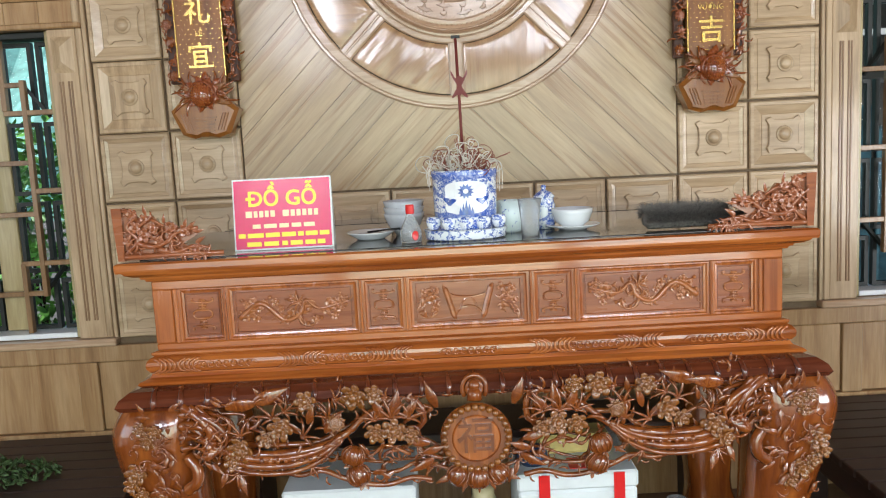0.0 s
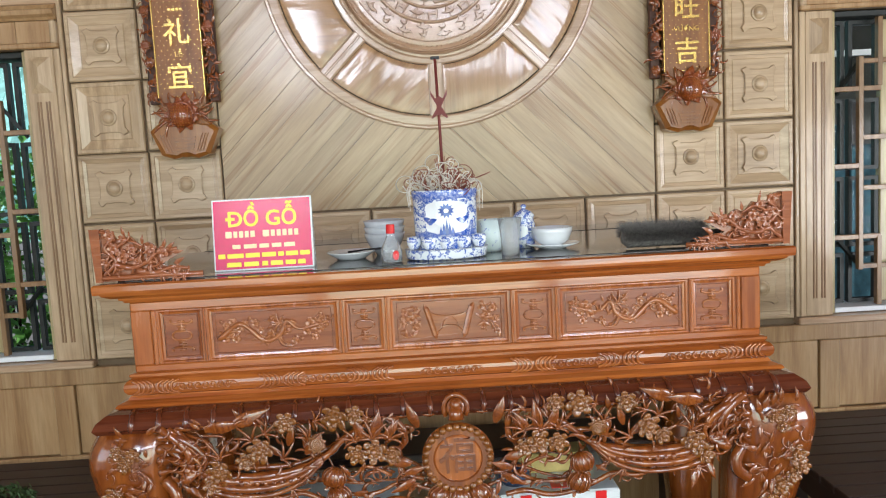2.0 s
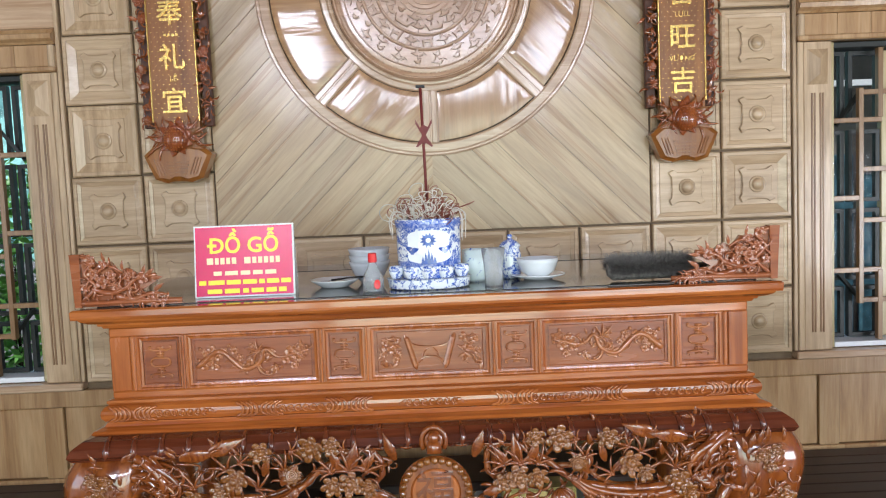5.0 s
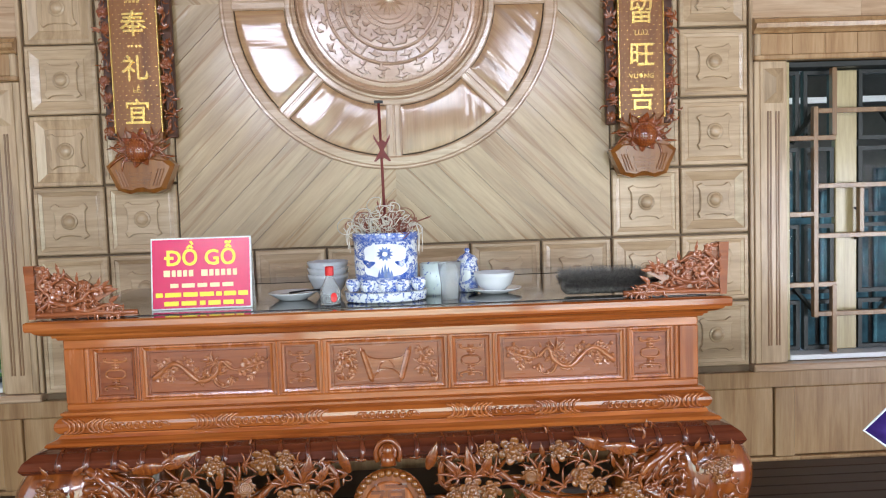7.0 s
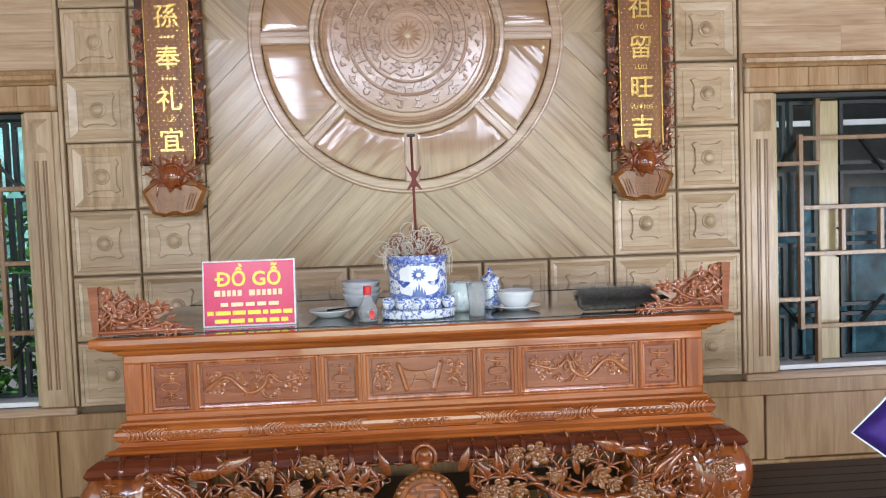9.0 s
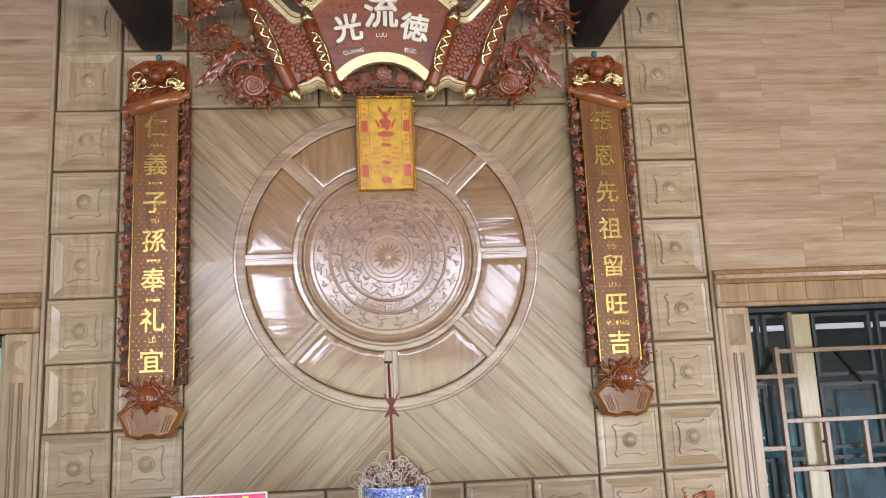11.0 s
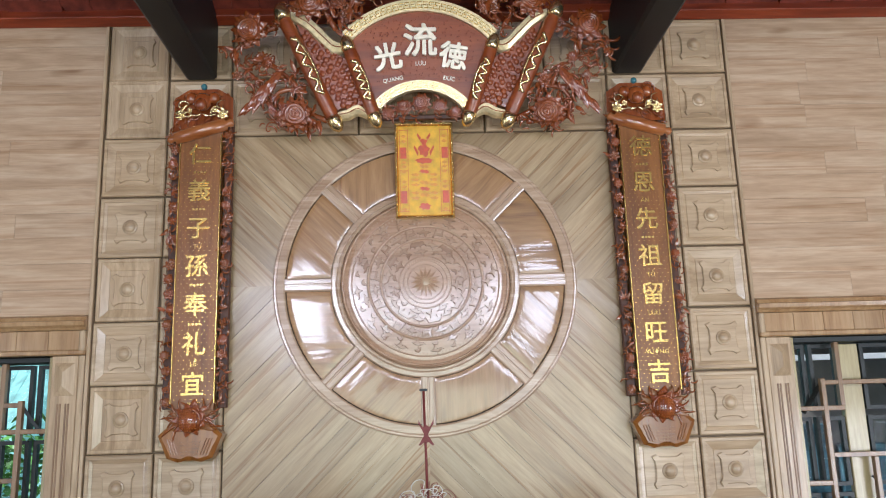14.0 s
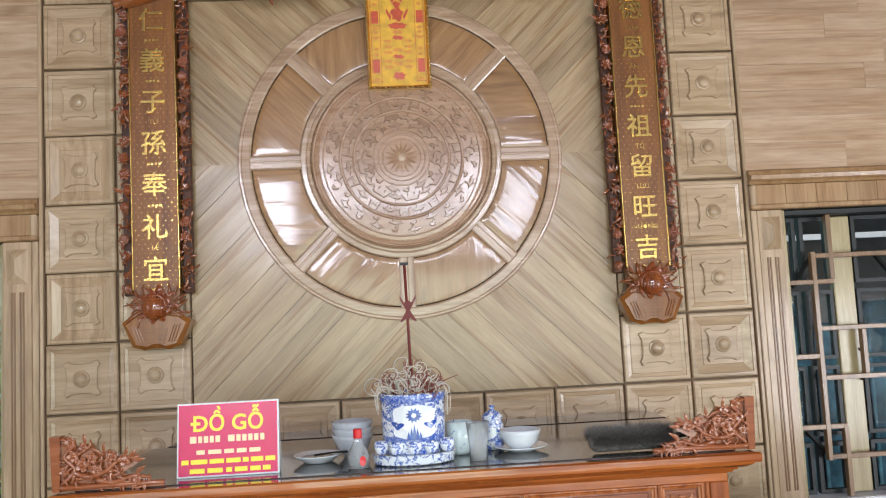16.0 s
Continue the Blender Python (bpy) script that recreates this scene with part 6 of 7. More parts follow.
    # carved flowers and birds' plumage round the board
    curves = [[(0.45, -0.26), (0.55, -0.2), (0.6, -0.08), (0.7, 0.0), (0.82, 0.05)], [(0.5, -0.28), (0.62, -0.26), (0.72, -0.18), (0.78, -0.06), (0.86, 0.02)], [(0.38, 0.2), (0.33, 0.3), (0.28, 0.38), (0.2, 0.36)], [(0.4, 0.18), (0.48, 0.3), (0.55, 0.29), (0.62, 0.32)], [(0.68, 0.2), (0.78, 0.16), (0.87, 0.1), (0.9, 0.05)], [(0.55, -0.1), (0.68, -0.12), (0.72, -0.22), (0.64, -0.3)], [(0.3, 0.27), (0.4, 0.35), (0.36, 0.42)]]
    ctr = []
    swirl = None
    for c in curves:
        sw = bmesh.new()
        ctr += vine(sw, [(s * x, 0.0 + rc.uniform(-0.01, 0.01), z) for x, z in c], 0.014, 0.007)
        if swirl is None:
            swirl = sbp("carved_branch", sw, red_wood, None, "carved flowers and leaves", True)
        else:
            part("twig", sw, red_wood, swirl, smooth=True)
    for x, z, r in ((0.27, 0.395, 0.062), (0.52, 0.295, 0.066), (0.80, 0.17, 0.066), (0.60, -0.235, 0.064), (0.16, 0.375, 0.034), (0.42, 0.37, 0.03), (0.72, 0.02, 0.03)):
        put(K_RED, "rose", swirl, s * x, -0.045, z, r * (1.4 if r > 0.06 else 1.0), rc.uniform(0, 360), 0.3)
    for i in range(12):
        p = ctr[rc.randrange(len(ctr))]
        put(K_RED if i % 3 else K_COUP, "rose" if i % 2 else "flower", swirl, p.x + rc.uniform(-0.04, 0.04), p.y - rc.uniform(0.02, 0.04), p.z + rc.uniform(-0.04, 0.04), rc.uniform(0.024, 0.042), rc.uniform(0, 360), 0.35)
    for i in range(260):
        p = ctr[rc.randrange(len(ctr))]
        put(K_RED, ("leaf", "comma", "comma", "curl")[i % 4], swirl, p.x + rc.uniform(-0.04, 0.04), p.y - rc.uniform(-0.01, 0.035), p.z + rc.uniform(-0.04, 0.04), rc.uniform(0.04, 0.08) * (1, 1, 0.8, 0.5)[i % 4], rc.uniform(0, 360), 0.5)
    for i in range(26):
        t = i / 25
        put(K_RED, "leaf", swirl, s * (0.66 + 0.14 * t), -0.03 - 0.01 * math.sin(3 * t), -0.02 - 0.16 * t, 0.09, (-60 if s > 0 else 240) + rc.uniform(-20, 20), 0.2)
    for x, z, r in ((0.2, 0.31, 0.02), (0.36, 0.33, 0.018), (0.44, 0.27, 0.016)):
        put(K_COUP, "flower", swirl, s * x, -0.035, z + 0.05, r, 0, 0.2)


put(K_RED, "rose", sb, 0.0, -0.09, 0.43, 0.088, 10, 0.1)
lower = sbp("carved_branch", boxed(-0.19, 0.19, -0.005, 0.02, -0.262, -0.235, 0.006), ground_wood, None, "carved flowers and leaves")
for x, z, r in ((0.0, -0.185, 0.05), (-0.085, -0.205, 0.042), (0.085, -0.205, 0.042), (-0.16, -0.235, 0.036), (0.16, -0.235, 0.036)):
    put(K_RED, "rose", lower, x, -0.03, z, r, rc.uniform(0, 360), 0.2)
for i in range(44):
    x = rc.uniform(-0.19, 0.19)
    put(K_RED, "comma" if i % 3 else "leaf", lower, x, -rc.uniform(0.0, 0.03), rc.uniform(-0.26, -0.16 - 0.3 * abs(x)), rc.uniform(0.035, 0.06), rc.uniform(0, 360), 0.4)
for x, z, size, ang in ((-0.09, 0.41, 0.07, 150), (0.09, 0.41, 0.07, 30), (-0.05, 0.36, 0.06, 190), (0.05, 0.36, 0.06, -10), (-0.12, 0.36, 0.07, 170), (0.12, 0.36, 0.07, 10)):
    put(K_RED, "comma", sb, x, -0.07, z, size, ang, 0.2)


# ---- things on the altar ----
TZ = 1.3205 * 1.011 + 0.0006
# advertising stand
sign = empty("sign_stand", (-0.592, 2.835, TZ), "crimson acrylic sign stand with yellow lettering on the altar top", "sign")
SW, SH = 0.154, 0.222
LN = pose(0, 0, 0, -7, 0, 0)
for nm, bm, mt in (("panel", boxed(-SW, SW, -0.003, 0.003, 0, SH, 0.001), white_plastic), ("face", boxed(-SW + 0.005, SW - 0.005, -0.0045, -0.003, 0.005, SH - 0.005), crimson)):
    ob = part(nm, bm, mt, sign)
    ob.matrix_basis = LN
face = ob
back = part("prop", boxed(-SW, SW, -0.002, 0.002, 0, SH, 0.001), frosted, sign, "clear back leaf")
back.matrix_basis = pose(0, 0.058, -0.001, 7, 0, 0)
let = words("lettering", "DỒ GỖ", 0.066, 0.0008, pose(0.0, -0.0055, 0.157), yellow_ink, face, "yellow bold lettering", bold=0.0016)
lx = min(v.co.x for v in let.data.vertices)
lz = sum(v.co.z for v in let.data.vertices if v.co.x < lx + 0.004) / sum(1 for v in let.data.vertices if v.co.x < lx + 0.004)
part("crossbar", boxed(lx - 0.009, lx + 0.02, -0.001, 0.0006, lz - 0.0045, lz + 0.0045), yellow_ink, let)
# the lines that give a name, a number and an address, as plain bars
for z, h, segs, mt in ((0.112, 0.02, ((-0.115, -0.095), (-0.09, -0.078), (-0.073, -0.06), (-0.055, -0.043), (-0.038, -0.024), (0.0, 0.02), (0.025, 0.038), (0.043, 0.056), (0.061, 0.074), (0.079, 0.092), (0.097, 0.11)), cream_ink), (0.074, 0.013, ((-0.095, -0.07), (-0.06, -0.02), (-0.012, 0.018), (0.026, 0.056), (0.064, 0.098)), cream_ink), (0.046, 0.014, ((-0.14, -0.118), (-0.112, -0.062), (-0.056, -0.012), (-0.006, 0.038), (0.044, 0.062), (0.068, 0.106), (0.112, 0.142)), yellow_ink), (0.019, 0.014, ((-0.115, -0.07), (-0.062, -0.016), (-0.006, 0.012), (0.02, 0.058), (0.066, 0.098), (0.104, 0.128)), yellow_ink)):
    for a, b in segs:
        part("text_bar", boxed(a, b, -0.0056, -0.0044, z - h / 2, z + h / 2, 0.0005), mt, face)

# incense pot on its oval tray
tray = tagged(link("pot_tray", bmesh.new(), porcelain), "blue and white porcelain oval tray under the incense pot", "tray")
bm = bmesh.new()
loops = []
for a, b, z in ((0.118, 0.078, 0.0), (0.126, 0.086, 0.004), (0.131, 0.09, 0.03), (0.134, 0.093, 0.033), (0.128, 0.087, 0.034), (0.122, 0.08, 0.026), (0.05, 0.03, 0.024)):
    loops.append([(a * math.cos(t), b * math.sin(t) + (0.0), z) for t in [2 * math.pi * k / 40 for k in range(40)]])
rings(bm, loops)
bm.to_mesh(tray.data)
bm.free()
tray.location = (-0.025, 2.88, TZ)


def glaze_pattern(name, scale, cover, white=(0.80, 0.84, 0.88), blue=(0.02, 0.085, 0.45), bands=()):
    """White porcelain painted with cobalt brushwork, and bands of blue at set heights."""
    m, t, p = nodes_of(name)
    tc = t.nodes.new("ShaderNodeTexCoord")
    n1 = noise_tex(t, tc.outputs["Object"], scale, 3, 0.65, 1.2)
    n3 = noise_tex(t, tc.outputs["Object"], scale * 3.2, 4, 0.7, 2.0)
    a = ramp(t, n1, [(cover, (0, 0, 0)), (cover + 0.03, (1, 1, 1))])
    b = ramp(t, n3, [(0.40, (0.15, 0.15, 0.15)), (0.52, (1, 1, 1))])
    mask = mix(t, "MULTIPLY", 1.0, a, b)
    sep = t.nodes.new("ShaderNodeSeparateXYZ")
    t.links.new(tc.outputs["Object"], sep.inputs[0])
    for lo, hi in bands:
        g1 = t.nodes.new("ShaderNodeMath")
        g1.operation, g1.inputs[1].default_value = "GREATER_THAN", lo
        g2 = t.nodes.new("ShaderNodeMath")
        g2.operation, g2.inputs[1].default_value = "LESS_THAN", hi
        g3 = t.nodes.new("ShaderNodeMath")
        g3.operation = "MULTIPLY"
        for g in (g1, g2):
            t.links.new(sep.outputs["Z"], g.inputs[0])
        t.links.new(g1.outputs[0], g3.inputs[0])
        t.links.new(g2.outputs[0], g3.inputs[1])
        n2 = noise_tex(t, tc.outputs["Object"], 90, 2)
        soft = mix(t, "MULTIPLY", 1.0, g3.outputs[0], ramp(t, n2, [(0.35, (0.35, 0.35, 0.35)), (0.55, (0.85, 0.85, 0.85))]))
        mask = mix(t, "LIGHTEN", 1.0, mask, soft)
    t.links.new(mix(t, "MIX", mask, white, blue), p.inputs["Base Color"])
    p.inputs["Roughness"].default_value, p.inputs["Coat Weight"].default_value = 0.12, 0.6
    return m


tray.data.materials.clear()
tray.data.materials.append(glaze_pattern("tray_glaze", 46, 0.52))
pot_glaze = glaze_pattern("pot_glaze", 40, 0.47, bands=((0.18, 0.206), (0.05, 0.068)))
pot = empty("incense_pot", (-0.022, 2.90, TZ + 0.0265), "blue and white porcelain incense pot full of burnt incense sticks", "incense burner")
part("body", lathe([(0.001, 0.0), (0.085, 0.0), (0.09, 0.004), (0.093, 0.03), (0.099, 0.05), (0.101, 0.12), (0.102, 0.18), (0.105, 0.185), (0.106, 0.205), (0.104, 0.211), (0.097, 0.211), (0.096, 0.195), (0.001, 0.19)], 56), pot_glaze, pot, smooth=True)
# painted white cartouche with a sun emblem, standing a hair proud of the wall
def on_pot(pts, r=0.1028, d=0.0006):
    return [((r + d) * math.sin(x / r), -(r + d) * math.cos(x / r), z) for x, z in pts]


def pot_patch(name, outline, mat, d, parent=None):
    bm = bmesh.new()
    cx = sum(p[0] for p in outline) / len(outline)
    cz = sum(p[1] for p in outline) / len(outline)
    o = [bm.verts.new(v) for v in on_pot(outline, d=d)]
    mid = [bm.verts.new(v) for v in on_pot([(cx + (x - cx) * 0.5, cz + (z - cz) * 0.5) for x, z in outline], d=d)]
    c = bm.verts.new(on_pot([(cx, cz)], d=d)[0])
    n = len(o)
    for i in range(n):
        bm.faces.new((o[i], o[(i + 1) % n], mid[(i + 1) % n], mid[i]))
        bm.faces.new((mid[i], mid[(i + 1) % n], c))
    bmesh.ops.recalc_face_normals(bm, faces=bm.faces)
    return part(name, bm, mat, parent or pot)


pot_patch("cartouche", [(math.copysign(abs(math.cos(t)) ** 0.6, math.cos(t)) * 0.072 * (1 - 0.08 * math.cos(4 * t)), 0.118 + math.copysign(abs(math.sin(t)) ** 0.7, math.sin(t)) * 0.056) for t in [2 * math.pi * k / 40 for k in range(40)]], porcelain, 0.0006)
pot_patch("sun_emblem", [((0.026 if k % 2 else 0.017) * math.cos(math.pi * k / 12), 0.14 + (0.026 if k % 2 else 0.017) * math.sin(math.pi * k / 12)) for k in range(24)], cobalt, 0.0012)
pot_patch("sun_core", [(0.008 * math.cos(k * 0.6), 0.14 + 0.008 * math.sin(k * 0.6)) for k in range(10)], porcelain, 0.0018)
for e in (-1, 1):
    for dx, dz in ((0, 0), (0.012, 0.012), (-0.01, 0.008)):
        pot_patch("brushwork", [(e * (0.052 + dx) + 0.011 * math.cos(k) * (1 + 0.4 * math.sin(3 * k)), 0.10 + dz + 0.008 * math.sin(k)) for k in [i * 0.63 for i in range(10)]], cobalt, 0.0013)
for x, h in ((-0.018, 0.028), (-0.009, 0.042), (0, 0.055), (0.009, 0.042), (0.018, 0.028)):
    pot_patch("brushwork", [(x - 0.006, 0.058), (x + 0.006, 0.058), (x + 0.004, 0.058 + h * 0.5), (x, 0.058 + h), (x - 0.004, 0.058 + h * 0.5)], cobalt, 0.0012 + abs(x) * 0.02)
part("ash", lathe([(0.001, 0.0), (0.095, 0.0), (0.09, 0.004), (0.001, 0.012)], 24, Matrix.Translation((0, 0, 0.19))), ash_white, pot)
for i in range(105):
    rr, ph = 0.085 * math.sqrt(rc.random()), rc.uniform(0, 6.28)
    x0, y0 = rr * math.cos(ph), rr * math.sin(ph)
    h = rc.uniform(0.04, 0.12) * (1.15 - rr / 0.13)
    lean = rc.uniform(0.1, 0.75)
    q = [(x0, y0, 0.19), (x0 * 1.15, y0 * 1.1, 0.19 + h * 0.75)]
    if i < 62:
        cr, tw = rc.uniform(0.012, 0.034), rc.choice((-1, 1))
        cx, cy = x0 * (1 + lean * 0.5), y0 * (1 + lean * 0.3)
        q += [(cx + tw * cr * math.sin(t) + 0.01 * math.cos(ph), cy - 0.3 * cr * (1 - math.cos(t)), 0.19 + h + cr * (math.cos(t) - 0.3)) for t in (-0.6, 0.4, 1.4, 2.3, 3.2, rc.uniform(3.6, 5.2))]
    else:
        q += [(x0 * (1.2 + lean), y0 * 1.1, 0.19 + h * 1.2)]
    bm = bmesh.new()
    tube(bm, spline(q, 5), 0.0015, 4)
    part("incense_stub", bm, ash_red if i % 3 == 0 or i >= 62 else ash_white, pot)
for k in range(7):
    x = 0.10 * rc.choice((-1, 1)) * rc.uniform(0.9, 1.05)
    y = -rc.uniform(0.03, 0.09)
    bm = bmesh.new()
    tube(bm, spline([(x * 0.6, y * 0.7, 0.22), (x * 0.95, y, 0.24), (x * 1.12, y * 1.1, 0.21), (x * 1.1, y * 1.1, rc.uniform(0.13, 0.18))], 4), 0.0012, 4)
    part("incense_stub", bm, ash_white, pot)
# tall stick with a folded paper flag
pot.scale = (1, 1, 0.9)
stick = empty("incense_stick", (-0.022, 2.915, TZ + 0.2), "tall dark red incense stick with a brown paper star", "incense stick")
bm = bmesh.new()
tube(bm, [(0.0, 0, 0), (-0.002, 0, 0.2), (-0.006, 0, 0.425)], [0.005, 0.0048, 0.0045], 8)
part("stem", bm, stick_red, stick, smooth=True)
part("tip", boxed(-0.02, 0.008, -0.005, 0.005, 0.422, 0.431, 0.001), black_wood, stick, "charred cross tip")
bm = bmesh.new()
for a in (-1, 1):
    slab([(0.001 * a, 0.262), (a * 0.006, 0.275), (a * 0.026, 0.312), (a * 0.026, 0.325), (a * 0.012, 0.30), (0, 0.308), (0, 0.262)], -0.007, -0.005, bm)
    slab([(0.001 * a, 0.285), (a * 0.01, 0.268), (a * 0.027, 0.24), (a * 0.022, 0.238), (a * 0.006, 0.25), (0, 0.245), (0, 0.285)], -0.0085, -0.0065, bm)
part("paper_star", bm, stick_red, stick, "brown folded paper star")

# five small cups in front of the pot
cup_glaze = glaze_pattern("cup_glaze", 60, 0.49)
first = tagged(link("offering_cup", lathe([(0.001, 0), (0.014, 0), (0.016, 0.003), (0.0225, 0.015), (0.0235, 0.028), (0.0205, 0.038), (0.019, 0.0385), (0.0185, 0.03), (0.001, 0.006)], 24), cup_glaze, smooth=True), "small blue and white porcelain offering cup on the tray", "cup", "offering cups")
first.location = (-0.125, 2.85, TZ + 0.0345)
for x, y in ((-0.078, 2.826), (-0.024, 2.815), (0.028, 2.822), (0.078, 2.845)):
    copy_thing(first, Matrix.Translation((x, y, TZ + 0.0345)))

# small dish with a spoon
dish_glaze = glaze_pattern("dish_glaze", 40, 0.6)
dish = empty("saucer_dish", (-0.335, 2.99, TZ), "small white and blue porcelain dish with dark food", "dish")
part("plate", lathe([(0.001, 0), (0.045, 0), (0.05, 0.004), (0.078, 0.022), (0.081, 0.026), (0.077, 0.026), (0.048, 0.009), (0.001, 0.007)], 36), porcelain, dish, smooth=True)
part("content", lathe([(0.001, 0.0), (0.058, 0.0), (0.055, 0.003), (0.001, 0.005)], 24, Matrix.Translation((0, 0, 0.014))), black_top, dish, "dark residue")
spoon = empty("spoon", (-0.285, 2.96, TZ + 0.027), "dark spoon lying across the dish", "spoon")
bm = bmesh.new()
tube(bm, [(-0.06, 0.02, -0.004), (0.0, 0.01, 0.003), (0.05, -0.01, 0.006)], [0.004, 0.003, 0.004], 6)
part("handle", bm, black_wood, spoon, smooth=True)

pale_bowl = plain("pale_bowl", (0.78, 0.81, 0.88), 0.15, coat=0.4, mottled=0.1, trans=0.25)
# stack of pale bowls
for i in range(3):
    b = tagged(link("rice_bowl", lathe([(0.001, 0), (0.03, 0), (0.032, 0.006), (0.05, 0.025), (0.066, 0.06), (0.07, 0.075), (0.067, 0.075), (0.048, 0.03), (0.001, 0.012)], 32), pale_bowl, smooth=True), "pale bluish bowl in a nested stack", "bowl", "stacked bowls")
    b.location = (-0.225, 3.06, TZ + 0.021 * i)

# small glass bottle with a red cap
bottle = empty("sauce_bottle", (-0.197, 2.835, TZ), "small clear glass bottle with red cap and red label", "bottle")
part("body", lathe([(0.001, 0), (0.031, 0), (0.033, 0.004), (0.033, 0.035), (0.029, 0.05), (0.018, 0.07), (0.012, 0.085), (0.012, 0.094), (0.0115, 0.094), (0.0115, 0.086), (0.0165, 0.07), (0.027, 0.05), (0.031, 0.035), (0.031, 0.005), (0.001, 0.004)], 28), bottle_glass, bottle, smooth=True)
part("cap", lathe([(0.001, 0), (0.0135, 0), (0.0135, 0.026), (0.012, 0.028), (0.001, 0.028)], 24, Matrix.Translation((0, 0, 0.09))), red_plastic, bottle, "red screw cap", smooth=False)
bm = bmesh.new()
rings(bm, [[(0.0336 * math.sin(0.45 + 0.32 * math.cos(t)), -0.0336 * math.cos(0.45 + 0.32 * math.cos(t)), 0.024 + 0.015 * math.sin(t)) for t in [k * 2 * math.pi / 16 for k in range(16)]], [(0.0341 * math.sin(0.45 + 0.32 * math.cos(t)), -0.0341 * math.cos(0.45 + 0.32 * math.cos(t)), 0.024 + 0.015 * math.sin(t)) for t in [k * 2 * math.pi / 16 for k in range(16)]]])
part("label", bm, red_plastic, bottle, "round red label")

# teal-lined porcelain mug, plastic tumbler, lidded jar
mug = tagged(link("porcelain_mug", lathe([(0.001, 0), (0.032, 0), (0.04, 0.012), (0.044, 0.05), (0.045, 0.105), (0.042, 0.105), (0.04, 0.05), (0.001, 0.012)], 28), glaze_pattern("mug_glaze", 30, 0.64, white=(0.72, 0.83, 0.82)), smooth=True), "pale celadon porcelain mug with blue brushwork", "mug")
mug.location = (0.128, 2.98, TZ)
cup = tagged(link("plastic_tumbler", lathe([(0.001, 0), (0.028, 0), (0.0285, 0.05), (0.0365, 0.112), (0.037, 0.116), (0.0355, 0.116), (0.0268, 0.05), (0.0265, 0.003), (0.001, 0.003)], 28), frosted, smooth=True), "translucent frosted plastic tumbler", "tumbler")
cup.location = (0.176, 2.85, TZ)
jar = empty("lidded_jar", (0.245, 3.03, TZ), "blue and white porcelain lidded jar", "jar")
jar_glaze = glaze_pattern("jar_glaze", 42, 0.46)
part("body", lathe([(0.001, 0), (0.03, 0), (0.034, 0.004), (0.038, 0.04), (0.037, 0.08), (0.032, 0.098), (0.033, 0.103), (0.03, 0.104), (0.001, 0.1)], 28), jar_glaze, jar, smooth=True)
part("lid", lathe([(0.001, 0), (0.036, 0), (0.036, 0.004), (0.026, 0.016), (0.01, 0.024), (0.006, 0.028), (0.01, 0.034), (0.007, 0.04), (0.001, 0.042)], 28, Matrix.Translation((0, 0, 0.1045))), jar_glaze, jar, smooth=True)

# white bowl on a saucer
saucer = tagged(link("saucer", lathe([(0.001, 0), (0.045, 0), (0.048, 0.003), (0.088, 0.015), (0.09, 0.018), (0.086, 0.0185), (0.046, 0.007), (0.001, 0.006)], 36), porcelain, smooth=True), "white porcelain saucer under the bowl", "saucer")
saucer.location = (0.328, 2.97, TZ)
bowl = tagged(link("white_bowl", lathe([(0.001, 0), (0.034, 0), (0.036, 0.005), (0.055, 0.02), (0.066, 0.048), (0.068, 0.062), (0.065, 0.062), (0.053, 0.022), (0.001, 0.01)], 36), porcelain, smooth=True), "plain white porcelain bowl on a saucer", "bowl")
bowl.location = (0.328, 2.97, TZ + 0.0072)

# black bristle duster
brush = empty("hand_brush", (0.66, 2.83, TZ), "black bristle hand brush lying on the altar top", "brush")
verts, faces = [], []
rb = random.Random(3)
for i in range(9000):
    x = rb.uniform(-0.135, 0.125)
    a = rb.uniform(-0.2, math.pi + 0.2)
    r = 0.026
    p = Vector((x, 0.044 * math.cos(a), 0.034 + 0.85 * r * math.sin(a)))
    d = Vector((rb.uniform(-0.5, 0.5), math.cos(a) + rb.uniform(-0.3, 0.3), 0.75 * math.sin(a) + rb.uniform(-0.55, 0.2))).normalized() * rb.uniform(0.02, 0.045)
    e = p + d
    e.z = max(e.z, 0.001)
    n = len(verts)
    w = Vector((0.0007, 0, 0.0004))
    verts += [p - w, p + w, e]
    faces.append((n, n + 1, n + 2))
me = bpy.data.meshes.new("bristles")
me.from_pydata(verts, [], faces)
me.materials.append(brush_hair)
br = new("bristles", me)
br.parent = brush
tagged(br, kind="stuff")
bm = bmesh.new()
tube(bm, [(-0.135, 0, 0.036), (-0.12, 0, 0.036), (0.1, 0, 0.036), (0.13, 0, 0.034)], [0.02, 0.033, 0.033, 0.018], 14)
part("core", bm, brush_hair, brush, smooth=True)
bm = bmesh.new()
tube(bm, [(0.12, 0.01, 0.03), (0.15, 0.02, 0.036), (0.19, 0.035, 0.036)], [0.013, 0.009, 0.008], 8)
part("handle", bm, black_wood, brush, smooth=True)

# ---- under and beside the altar ----
def carton(x, y, w, d, h, stripes, label):
    c = empty("foam_box", (x, y, 0), label, "box", "foam boxes")
    part("body", boxed(-w / 2, w / 2, -d / 2, d / 2, 0, h - 0.06, 0.008), foam_box, c)
    part("lid", boxed(-w / 2 - 0.004, w / 2 + 0.004, -d / 2 - 0.004, d / 2 + 0.004, h - 0.058, h, 0.008), foam_box, c)
    for sx in stripes:
        part("tape", boxed(sx - 0.018, sx + 0.018, -d / 2 - 0.006, -d / 2 - 0.0045, 0.0, h - 0.003), red_plastic, c, "red tape strip")
    return c


